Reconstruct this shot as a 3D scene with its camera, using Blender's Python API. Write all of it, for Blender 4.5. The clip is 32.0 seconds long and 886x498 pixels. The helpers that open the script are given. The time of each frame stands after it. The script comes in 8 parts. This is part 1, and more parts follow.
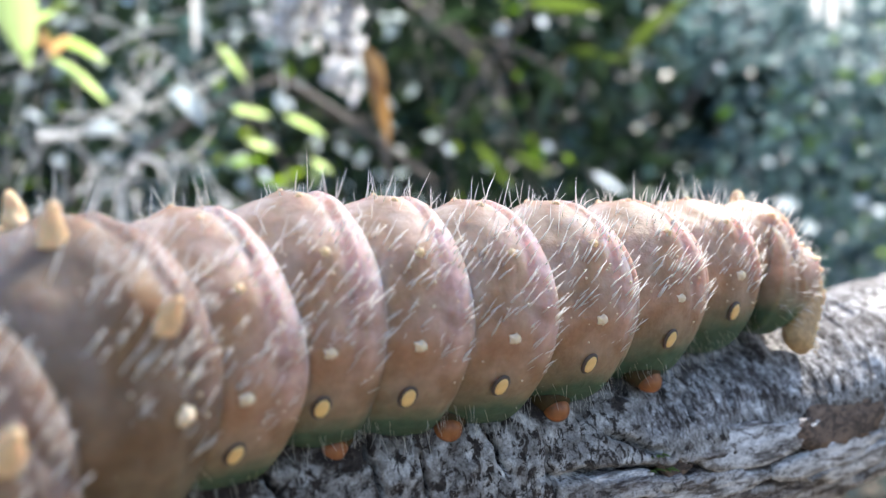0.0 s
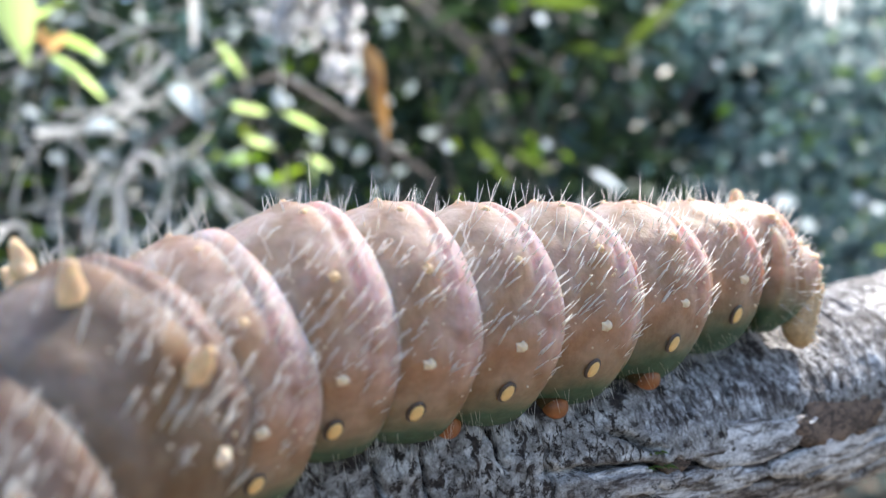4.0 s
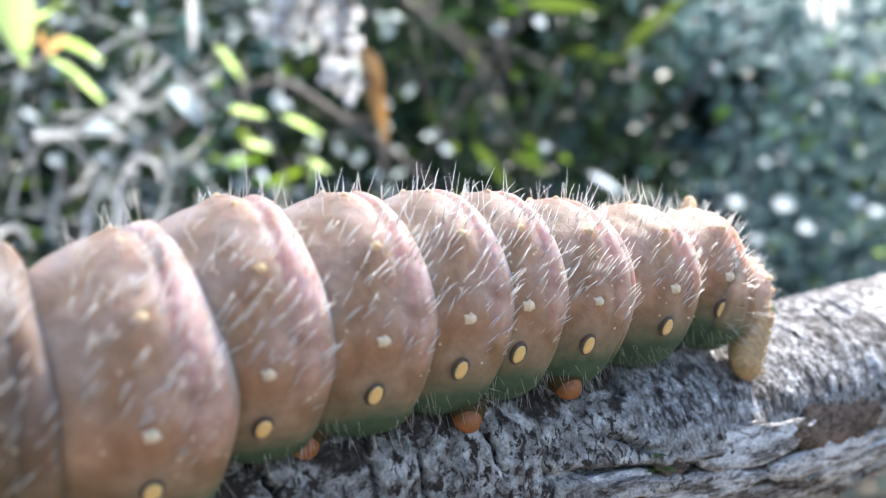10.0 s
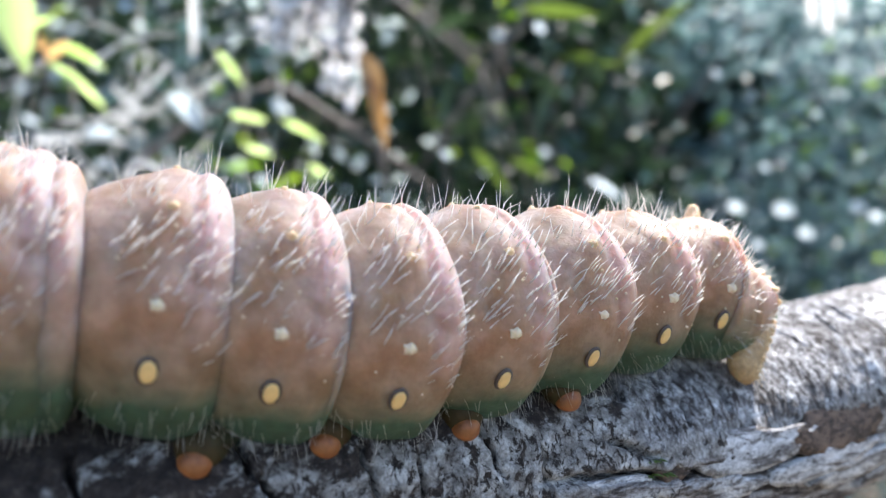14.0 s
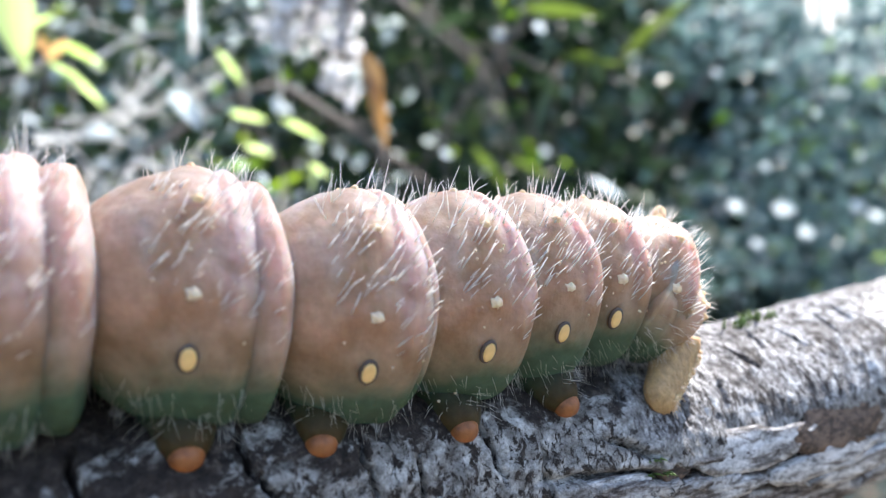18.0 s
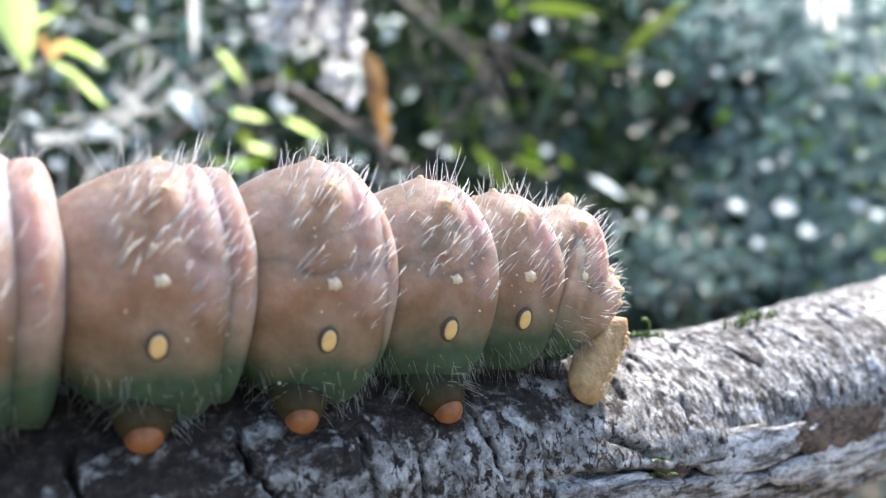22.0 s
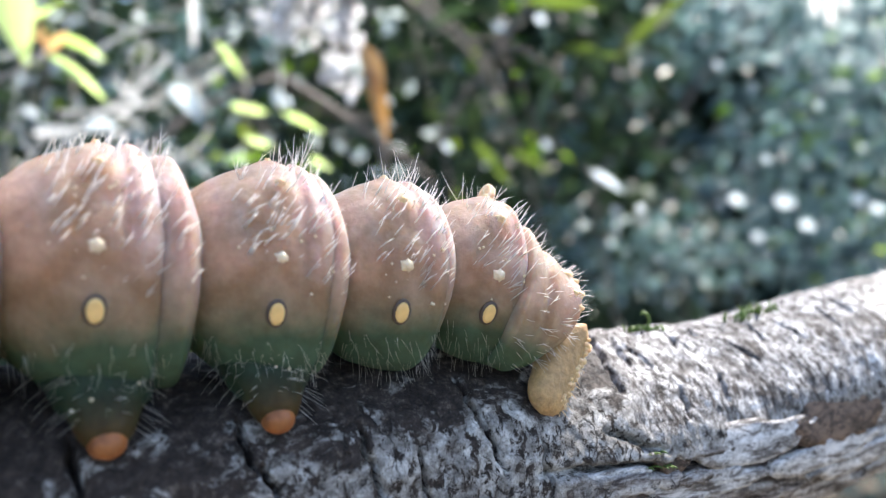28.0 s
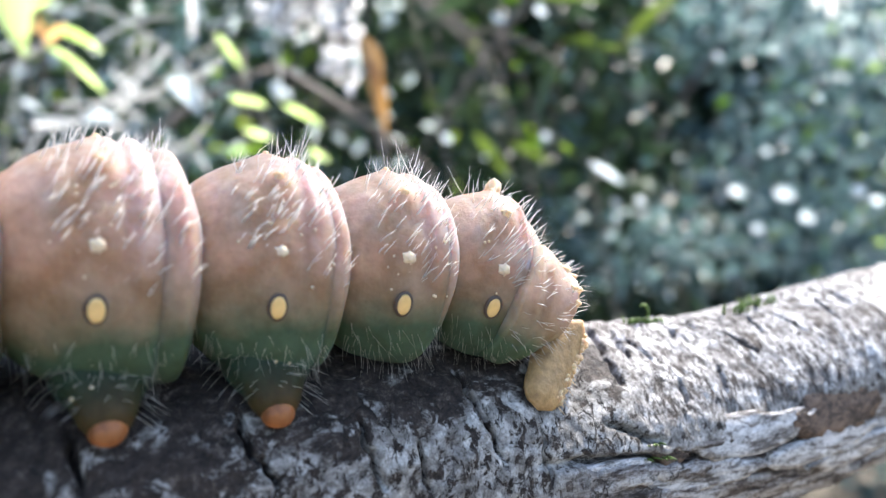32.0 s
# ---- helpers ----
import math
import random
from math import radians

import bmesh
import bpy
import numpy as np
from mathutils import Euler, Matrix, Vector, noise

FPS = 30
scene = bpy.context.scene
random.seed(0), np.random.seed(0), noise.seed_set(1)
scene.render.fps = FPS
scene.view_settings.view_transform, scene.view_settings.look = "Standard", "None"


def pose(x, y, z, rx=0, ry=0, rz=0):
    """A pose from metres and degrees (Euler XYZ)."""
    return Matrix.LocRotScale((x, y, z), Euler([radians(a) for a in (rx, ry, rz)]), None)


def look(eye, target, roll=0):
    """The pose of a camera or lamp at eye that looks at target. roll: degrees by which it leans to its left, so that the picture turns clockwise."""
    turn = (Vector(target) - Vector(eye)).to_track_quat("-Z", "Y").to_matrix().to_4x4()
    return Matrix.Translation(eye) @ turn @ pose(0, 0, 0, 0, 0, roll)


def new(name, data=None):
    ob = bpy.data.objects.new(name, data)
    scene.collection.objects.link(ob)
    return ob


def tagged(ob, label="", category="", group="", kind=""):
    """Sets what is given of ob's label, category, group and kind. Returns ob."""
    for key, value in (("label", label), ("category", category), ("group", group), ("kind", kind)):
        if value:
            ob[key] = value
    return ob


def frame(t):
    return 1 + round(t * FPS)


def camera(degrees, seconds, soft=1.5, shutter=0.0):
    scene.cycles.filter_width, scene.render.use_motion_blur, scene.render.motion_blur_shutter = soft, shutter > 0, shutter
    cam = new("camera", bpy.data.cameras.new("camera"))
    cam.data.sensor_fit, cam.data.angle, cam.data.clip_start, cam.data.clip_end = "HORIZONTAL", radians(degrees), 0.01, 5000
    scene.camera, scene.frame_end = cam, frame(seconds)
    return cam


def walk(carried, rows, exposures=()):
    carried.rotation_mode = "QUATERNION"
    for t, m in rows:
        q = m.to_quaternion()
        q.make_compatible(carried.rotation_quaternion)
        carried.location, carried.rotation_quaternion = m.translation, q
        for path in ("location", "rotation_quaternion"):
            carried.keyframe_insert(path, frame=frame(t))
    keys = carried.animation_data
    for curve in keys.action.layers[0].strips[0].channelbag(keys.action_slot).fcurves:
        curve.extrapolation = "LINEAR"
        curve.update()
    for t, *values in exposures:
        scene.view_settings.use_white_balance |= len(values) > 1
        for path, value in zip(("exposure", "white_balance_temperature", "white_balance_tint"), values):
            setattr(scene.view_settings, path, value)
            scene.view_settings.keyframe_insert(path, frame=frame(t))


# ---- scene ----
# One still macro shot, hardly swaying: a large caterpillar crawls along a lichened branch.
# The eye stands one metre over the ground; the branch runs past it six centimetres away.
EYE = (0.0, 0.0, 1.0)


def gaze(across, up):
    """The eye's pose; both arguments are its small turn in thousandths."""
    return look(EYE, (-across / 1000, 1, 1 + up / 1000))


EXPOSURES = [(0, 1.72, 6450, 10), (2, 1.67, 6450, 10), (6, 1.78, 6450, 10), (9, 1.80, 6450, 10), (10, 1.88, 6400, 10), (11, 1.98, 6400, 10), (12, 1.90, 6400, 10), (13, 1.77, 6400, 10), (14, 1.80, 6400, 10), (17, 1.96, 6400, 10), (19, 1.88, 6450, 10), (24, 1.92, 6550, 10), (28, 1.98, 6600, 10), (30, 2.02, 6600, 10), (31, 2.10, 6550, 10), (32, 2.12, 6550, 10)]
cam = camera(63, 32.0, soft=1.3)
cam.data.dof.use_dof = True
cam.data.dof.focus_distance = 0.067
cam.data.dof.aperture_fstop = 20.0
walk(cam, [
    (0, gaze(3.6, -6.0)), (0.5, gaze(3.6, -6.0)), (1, gaze(2.4, -4.8)), (1.5, gaze(2.4, -5.9)), (2, gaze(1.8, -3.6)), (2.5, gaze(1.8, -5.4)),
    (3, gaze(1.8, -6.0)), (3.5, gaze(1.8, -7.8)), (5.5, gaze(1.8, -13.2)), (6, gaze(1.2, -13.8)), (6.5, gaze(1.2, -13.8)), (7, gaze(0.6, -13.2)),
    (7.5, gaze(0.6, -13.2)), (8, gaze(0.6, -13.2)), (8.5, gaze(0.0, -13.2)), (9, gaze(0.0, -10.8)), (9.5, gaze(0.0, -9.6)), (10, gaze(0.0, -6.0)),
    (10.5, gaze(0.0, -4.8)), (11, gaze(-0.6, 0.0)), (11.5, gaze(-0.6, 1.2)), (12, gaze(0.0, 1.2)), (12.5, gaze(0.0, 1.2)), (13, gaze(0.0, 0.0)),
    (13.5, gaze(0.0, 0.0)), (14, gaze(0.0, 1.2)), (14.5, gaze(0.0, 1.2)), (16.5, gaze(0.0, 1.8)), (17, gaze(0.0, 2.4)), (17.5, gaze(0.0, 2.4)),
    (18, gaze(0.0, 0.0)), (18.5, gaze(0.0, 1.2)), (19, gaze(0.0, 1.2)), (19.5, gaze(0.6, 3.0)), (20, gaze(0.6, 1.2)), (20.5, gaze(0.0, 0.0)),
    (21, gaze(1.2, -3.6)), (21.5, gaze(1.2, -2.4)), (22, gaze(1.3, -1.2)), (22.5, gaze(1.3, -1.2)), (23, gaze(1.3, -1.2)), (23.5, gaze(1.2, -1.2)),
    (24, gaze(0.6, -1.2)), (24.5, gaze(0.0, 0.0)), (25, gaze(1.3, 0.0)), (25.5, gaze(1.2, 0.0)), (27.5, gaze(1.2, -4.8)), (28, gaze(1.2, -9.6)),
    (28.5, gaze(1.2, -13.1)), (29, gaze(0.6, -13.1)), (29.5, gaze(1.2, -13.1)), (30, gaze(1.2, -13.2)), (30.5, gaze(0.6, -15.6)),
    (31, gaze(1.2, -19.2)), (31.5, gaze(1.2, -17.4)), (32, gaze(0.6, -20.4)),
], EXPOSURES)


# ---- light: sun high beyond the far end of the branch, open sky over the clearing ----
SUN_TURN, SUN_HEIGHT = 40.0, 55.0
world = bpy.data.worlds.new("world")
scene.world = world
world.use_nodes = True
wn = world.node_tree.nodes
sky = wn.new("ShaderNodeTexSky")
sky.sky_type, sky.sun_disc = "NISHITA", False
sky.sun_elevation, sky.sun_rotation = radians(SUN_HEIGHT), radians(SUN_TURN)
world.node_tree.links.new(sky.outputs[0], wn["Background"].inputs[0])
wn["Background"].inputs[1].default_value = 0.11
sun_way = Vector((math.sin(radians(SUN_TURN)) * math.cos(radians(SUN_HEIGHT)),
                  math.cos(radians(SUN_TURN)) * math.cos(radians(SUN_HEIGHT)), math.sin(radians(SUN_HEIGHT))))
sun = new("sun", bpy.data.lights.new("sun", "SUN"))
sun.data.energy, sun.data.angle, sun.data.color = 3.9, radians(2.0), (1.0, 0.95, 0.88)
sun.matrix_world = look(sun_way * 20, (0, 0, 0))


# ---- materials ----
def nodes_of(name):
    m = bpy.data.materials.new(name)
    m.use_nodes = True
    return m, m.node_tree.nodes, m.node_tree.links, m.node_tree.nodes["Principled BSDF"]


def ramp(nt, links, source, stops):
    r = nt.new("ShaderNodeValToRGB")
    while len(r.color_ramp.elements) < len(stops):
        r.color_ramp.elements.new(0.5)
    for e, (at_, c) in zip(r.color_ramp.elements, stops):
        e.position, e.color = at_, (*c, 1)
    links.new(source, r.inputs[0])
    return r.outputs[0]


def grain(nt, links, scale, detail=4.0, rough=0.6, stretch=(1, 1, 1), space="Object", warp=0.0):
    tc, mp, nz = nt.new("ShaderNodeTexCoord"), nt.new("ShaderNodeMapping"), nt.new("ShaderNodeTexNoise")
    mp.inputs["Scale"].default_value = stretch
    links.new(tc.outputs[space], mp.inputs[0])
    links.new(mp.outputs[0], nz.inputs["Vector"])
    nz.inputs["Scale"].default_value, nz.inputs["Detail"].default_value = scale, detail
    nz.inputs["Roughness"].default_value, nz.inputs["Distortion"].default_value = rough, warp
    return nz.outputs[0]


def mixed(nt, links, fac, a, b, mode="MIX"):
    m = nt.new("ShaderNodeMix")
    m.data_type, m.blend_type = "RGBA", mode
    for sock, val in ((m.inputs[0], fac), (m.inputs[6], a), (m.inputs[7], b)):
        if isinstance(val, (int, float)):
            sock.default_value = val
        elif isinstance(val, tuple):
            sock.default_value = (*val, 1)
        else:
            links.new(val, sock)
    return m.outputs[2]


def bumped(nt, links, shader, height, strength, distance):
    b = nt.new("ShaderNodeBump")
    b.inputs["Strength"].default_value, b.inputs["Distance"].default_value = strength, distance
    links.new(height, b.inputs["Height"])
    links.new(b.outputs[0], shader.inputs["Normal"])


def skin(name, back, side, pink, belly, rise=0.0, warm=(0.52, 0.27, 0.12), bloom_rim=(0.40, 0.345, 0.31)):
    """Translucent caterpillar skin: paler on the back, pink on the rear folds, green below."""
    m, nt, links, sh = nodes_of(name)
    tc, sp = nt.new("ShaderNodeTexCoord"), nt.new("ShaderNodeSeparateXYZ")
    links.new(tc.outputs["Generated"], sp.inputs[0])
    wob = grain(nt, links, 260, 3)
    add = nt.new("ShaderNodeMath")
    add.operation = "MULTIPLY_ADD"
    links.new(wob, add.inputs[0])
    add.inputs[1].default_value = 0.16
    links.new(sp.outputs[2], add.inputs[2])
    # belly green; its long upper blend also paints shade on the lower flank
    up = ramp(nt, links, add.outputs[0], [(0.18 + rise, belly), (0.31 + rise, tuple(0.5 * a + 0.5 * b for a, b in zip(belly, side))),
                                           (0.50 + rise, side), (0.75, tuple(0.6 * a + 0.4 * b for a, b in zip(side, back))), (1.0, back)])
    rear = ramp(nt, links, sp.outputs[0], [(0.5, (0, 0, 0)), (0.78, (0.55, 0.55, 0.55))])
    high = ramp(nt, links, sp.outputs[2], [(0.3, (0, 0, 0)), (0.6, (1, 1, 1))])
    f = mixed(nt, links, 1.0, rear, high, "MULTIPLY")
    col = mixed(nt, links, f, up, pink)
    pig, chan = nt.new("ShaderNodeAttribute"), nt.new("ShaderNodeSeparateColor")
    pig.attribute_name = "tint"
    links.new(pig.outputs["Color"], chan.inputs[0])
    for channel, colour in ((1, pink), (2, bloom_rim), (0, warm)):
        col = mixed(nt, links, chan.outputs[channel], col, colour)
    spots = ramp(nt, links, grain(nt, links, 900, 3), [(0.35, (0.82, 0.80, 0.78)), (0.65, (1.1, 1.1, 1.1))])
    col = mixed(nt, links, 0.8, col, spots, "MULTIPLY")
    veil = ramp(nt, links, grain(nt, links, 170, 4, 0.55, warp=0.4), [(0.38, (0.80, 0.72, 0.62)), (0.52, (1.0, 1.0, 1.0)), (0.68, (1.22, 1.22, 1.26))])
    col = mixed(nt, links, 1.0, col, veil, "MULTIPLY")
    links.new(col, sh.inputs["Base Color"])
    sh.inputs["Roughness"].default_value = 0.58
    sh.inputs["Specular IOR Level"].default_value = 0.35
    sh.inputs["Subsurface Weight"].default_value = 0.9
    sh.inputs["Subsurface Radius"].default_value = (1.0, 0.55, 0.3)
    sh.inputs["Subsurface Scale"].default_value = 0.0045
    bumped(nt, links, sh, mixed(nt, links, 0.5, grain(nt, links, 1800, 3), grain(nt, links, 650, 4, 0.6, (1.6, 0.7, 0.7))), 0.55, 0.0003)
    return m


def legskin(name, low, high):
    """Green skin that turns olive brown near the foot."""
    m, nt, links, sh = nodes_of(name)
    tc, sp = nt.new("ShaderNodeTexCoord"), nt.new("ShaderNodeSeparateXYZ")
    links.new(tc.outputs["Generated"], sp.inputs[0])
    col = ramp(nt, links, sp.outputs[2], [(0.05, low), (0.3, high)])
    spots = ramp(nt, links, grain(nt, links, 900, 4), [(0.35, (0.7, 0.7, 0.7)), (0.65, (1.2, 1.2, 1.2))])
    links.new(mixed(nt, links, 0.8, col, spots, "MULTIPLY"), sh.inputs["Base Color"])
    sh.inputs["Roughness"].default_value = 0.5
    sh.inputs["Subsurface Weight"].default_value, sh.inputs["Subsurface Scale"].default_value = 0.3, 0.001
    sh.inputs["Specular IOR Level"].default_value = 0.15
    bumped(nt, links, sh, grain(nt, links, 1500, 4), 0.5, 0.0002)
    return m


def plain(name, colour, rough=0.5, scale=800.0, vary=0.25, subsurface=0.0, bump=0.0):
    m, nt, links, sh = nodes_of(name)
    lo, hi = tuple(c * (1 - vary) for c in colour), tuple(min(1, c * (1 + vary)) for c in colour)
    links.new(ramp(nt, links, grain(nt, links, scale, 4), [(0.3, lo), (0.7, hi)]), sh.inputs["Base Color"])
    sh.inputs["Roughness"].default_value = rough
    if subsurface:
        sh.inputs["Subsurface Weight"].default_value = subsurface
        sh.inputs["Subsurface Radius"].default_value = (1.0, 0.6, 0.3)
        sh.inputs["Subsurface Scale"].default_value = 0.001
    if bump:
        bumped(nt, links, sh, grain(nt, links, scale * 2, 4), 0.5, bump)
    return m


def foliage(name, dark, light, glow=0.35, rough=0.35, lit=(1.6, 1.5, 0.7)):
    """Leaf blade: gloss above, some light through it; varied from leaf to leaf."""
    m, nt, links, sh = nodes_of(name)
    geo = nt.new("ShaderNodeNewGeometry")
    info = nt.new("ShaderNodeObjectInfo")
    s = nt.new("ShaderNodeMath")
    s.operation = "ADD"
    links.new(geo.outputs["Random Per Island"], s.inputs[0])
    links.new(info.outputs["Random"], s.inputs[1])
    w = nt.new("ShaderNodeMath")
    w.operation = "FRACT"
    links.new(s.outputs[0], w.inputs[0])
    mid = tuple(0.5 * (a + b) for a, b in zip(dark, light))
    col = ramp(nt, links, w.outputs[0], [(0.0, dark), (0.5, mid), (1.0, light)])
    col = mixed(nt, links, 0.6, col, ramp(nt, links, grain(nt, links, 60, 4), [(0.3, (0.6, 0.6, 0.6)), (0.7, (1.25, 1.25, 1.2))]), "MULTIPLY")
    links.new(col, sh.inputs["Base Color"])
    sh.inputs["Roughness"].default_value = rough
    tr, mx, out = nt.new("ShaderNodeBsdfTranslucent"), nt.new("ShaderNodeMixShader"), nt["Material Output"]
    links.new(mixed(nt, links, 0.7, col, lit, "MULTIPLY"), tr.inputs[0])
    mx.inputs[0].default_value = glow
    links.new(sh.outputs[0], mx.inputs[1])
    links.new(tr.outputs[0], mx.inputs[2])
    links.new(mx.outputs[0], out.inputs[0])
    return m


def straw(name, colour, glow, scale):
    """Dry pale fibre through which light spreads over a short way."""
    m, nt, links, sh = nodes_of(name)
    lo = tuple(c * 0.75 for c in colour)
    col = ramp(nt, links, grain(nt, links, scale, 4), [(0.3, lo), (0.65, colour)])
    links.new(col, sh.inputs["Base Color"])
    sh.inputs["Roughness"].default_value = 0.35
    sh.inputs["Subsurface Weight"].default_value = 1.0
    sh.inputs["Subsurface Radius"].default_value = (1.0, 0.95, 0.88)
    sh.inputs["Subsurface Scale"].default_value = glow
    return m


def peeled(name, dark, light, along=0.22):
    """Layered inner bark with streaks that run along the branch."""
    m, nt, links, sh = nodes_of(name)
    streak = grain(nt, links, 900, 9, 0.72, (along, 1, 1), warp=0.4)
    col = ramp(nt, links, streak, [(0.30, tuple(c * 0.5 for c in dark)), (0.42, dark), (0.52, light)])
    crumb = grain(nt, links, 1500, 8, 0.75, (0.5, 1, 1), warp=0.5)
    col = mixed(nt, links, 0.9, col, ramp(nt, links, crumb, [(0.36, (0.12, 0.11, 0.10)), (0.44, (0.75, 0.74, 0.73)), (0.56, (1.25, 1.25, 1.25))]), "MULTIPLY")
    worn = ramp(nt, links, grain(nt, links, 330, 7, 0.7, (0.6, 1, 1), warp=0.4), [(0.38, (0.22, 0.19, 0.17)), (0.46, (0.9, 0.9, 0.9)), (0.60, (1.2, 1.2, 1.22))])
    col = mixed(nt, links, 0.85, col, worn, "MULTIPLY")
    links.new(col, sh.inputs["Base Color"])
    sh.inputs["Roughness"].default_value = 0.65
    bumped(nt, links, sh, mixed(nt, links, 0.5, streak, crumb), 0.9, 0.0004)
    return m


def bark(name):
    """Dark bark under a crust of white lichen; combed across towards the thin end, peeling in layers below."""
    m, nt, links, sh = nodes_of(name)
    zones, chan = nt.new("ShaderNodeAttribute"), nt.new("ShaderNodeSeparateColor")
    zones.attribute_name = "tint"
    links.new(zones.outputs["Color"], chan.inputs[0])
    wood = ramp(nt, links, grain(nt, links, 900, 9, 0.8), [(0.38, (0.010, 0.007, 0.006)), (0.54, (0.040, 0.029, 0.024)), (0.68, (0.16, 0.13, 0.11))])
    # lichen in ragged patches, broken up by the grain of the bark; thinned where the caterpillar's shade is painted in
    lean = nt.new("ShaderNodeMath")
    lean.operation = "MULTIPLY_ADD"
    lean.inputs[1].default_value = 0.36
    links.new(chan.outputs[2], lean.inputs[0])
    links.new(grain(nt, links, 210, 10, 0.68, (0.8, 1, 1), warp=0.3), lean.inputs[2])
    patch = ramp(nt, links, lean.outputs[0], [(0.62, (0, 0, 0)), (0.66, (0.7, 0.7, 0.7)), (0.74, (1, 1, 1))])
    fibre = ramp(nt, links, grain(nt, links, 950, 10, 0.72, (1.1, 0.8, 0.8), warp=0.4), [(0.44, (0.0, 0.0, 0.0)), (0.48, (0.85, 0.85, 0.85)), (0.58, (1, 1, 1))])
    crust = ramp(nt, links, grain(nt, links, 600, 6, 0.65), [(0.34, (0.13, 0.118, 0.106)), (0.48, (0.30, 0.28, 0.26)), (0.66, (0.66, 0.63, 0.60))])
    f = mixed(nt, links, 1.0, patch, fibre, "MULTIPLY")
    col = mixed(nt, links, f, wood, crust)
    # combed zone: chalky, with short ragged splits across the branch at two sizes
    broad = ramp(nt, links, grain(nt, links, 520, 9, 0.70, (1.25, 0.55, 0.55), warp=0.35), [(0.40, (0.0, 0.0, 0.0)), (0.46, (0.75, 0.75, 0.75)), (0.54, (1, 1, 1))])
    narrow_grain = grain(nt, links, 1700, 7, 0.66, (1.2, 0.5, 0.5), warp=0.5)
    narrow = ramp(nt, links, narrow_grain, [(0.41, (0.12, 0.12, 0.12)), (0.47, (0.9, 0.9, 0.9)), (0.55, (1, 1, 1))])
    blotch = ramp(nt, links, grain(nt, links, 230, 8, 0.66), [(0.40, (0.08, 0.08, 0.08)), (0.49, (1, 1, 1))])
    comb = mixed(nt, links, 1.0, mixed(nt, links, 1.0, broad, narrow, "MULTIPLY"), mixed(nt, links, 0.7, (1.0, 1.0, 1.0), blotch), "MULTIPLY")
    chalk = ramp(nt, links, grain(nt, links, 800, 8, 0.7), [(0.36, (0.17, 0.153, 0.148)), (0.50, (0.45, 0.43, 0.425)), (0.64, (0.86, 0.84, 0.835))])
    combed = mixed(nt, links, comb, (0.040, 0.030, 0.026), chalk)
    col = mixed(nt, links, chan.outputs[0], col, combed)
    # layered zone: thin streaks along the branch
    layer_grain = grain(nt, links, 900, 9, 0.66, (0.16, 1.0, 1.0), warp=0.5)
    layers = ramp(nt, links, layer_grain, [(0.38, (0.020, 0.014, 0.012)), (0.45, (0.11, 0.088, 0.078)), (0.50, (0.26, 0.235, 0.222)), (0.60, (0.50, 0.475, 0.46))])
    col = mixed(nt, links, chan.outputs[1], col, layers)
    # fine fissures
    vo, wob, nz, tc = nt.new("ShaderNodeTexVoronoi"), nt.new("ShaderNodeVectorMath"), nt.new("ShaderNodeTexNoise"), nt.new("ShaderNodeTexCoord")
    vo.feature = "DISTANCE_TO_EDGE"
    vo.inputs["Scale"].default_value = 260
    wob.operation = "MULTIPLY_ADD"
    wob.inputs[1].default_value = (0.005, 0.005, 0.005)
    nz.inputs["Scale"].default_value, nz.inputs["Detail"].default_value = 420, 6
    links.new(tc.outputs["Object"], nz.inputs["Vector"])
    links.new(nz.outputs["Color"], wob.inputs[0])
    links.new(tc.outputs["Object"], wob.inputs[2])
    links.new(wob.outputs[0], vo.inputs["Vector"])
    split = ramp(nt, links, vo.outputs["Distance"], [(0.0, (0.0, 0.0, 0.0)), (0.05, (1, 1, 1))])
    some = ramp(nt, links, grain(nt, links, 150, 3), [(0.50, (0, 0, 0)), (0.58, (1, 1, 1))])
    split = mixed(nt, links, some, (1.0, 1.0, 1.0), split)
    col = mixed(nt, links, split, (0.012, 0.009, 0.008), col)
    pits = ramp(nt, links, grain(nt, links, 3000, 5, 0.8), [(0.36, (0.45, 0.43, 0.41)), (0.48, (1.0, 1.0, 1.0)), (0.64, (1.3, 1.3, 1.3))])
    col = mixed(nt, links, 0.9, col, pits, "MULTIPLY")
    links.new(col, sh.inputs["Base Color"])
    sh.inputs["Roughness"].default_value = 0.7
    sh.inputs["Specular IOR Level"].default_value = 0.3
    hgt = mixed(nt, links, chan.outputs[0], mixed(nt, links, 0.22, grain(nt, links, 1300, 9, 0.72), f), mixed(nt, links, 0.5, comb, narrow_grain))
    hgt = mixed(nt, links, 0.3, mixed(nt, links, chan.outputs[1], hgt, layer_grain), split)
    bumped(nt, links, sh, hgt, 0.9, 0.0005)
    return m


WARM, BLOOM_RIM = (0.52, 0.32, 0.19), (0.50, 0.43, 0.38)
SKIN = skin("caterpillar_skin", (0.49, 0.36, 0.285), (0.50, 0.292, 0.188), (0.60, 0.42, 0.39), (0.062, 0.108, 0.062), 0.045, WARM, BLOOM_RIM)
# browner thorax, darkened as well for the shade on the front rings
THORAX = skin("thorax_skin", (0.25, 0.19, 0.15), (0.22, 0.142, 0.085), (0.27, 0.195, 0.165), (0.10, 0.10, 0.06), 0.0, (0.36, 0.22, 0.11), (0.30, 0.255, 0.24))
SKIN_REAR = skin("rear_skin", (0.50, 0.37, 0.295), (0.51, 0.302, 0.20), (0.60, 0.41, 0.37), (0.064, 0.112, 0.066), 0.085, WARM, BLOOM_RIM)
BACK = skin("back_skin", (0.49, 0.36, 0.285), (0.50, 0.292, 0.188), (0.60, 0.42, 0.39), (0.48, 0.285, 0.185), 0.0, WARM, BLOOM_RIM)
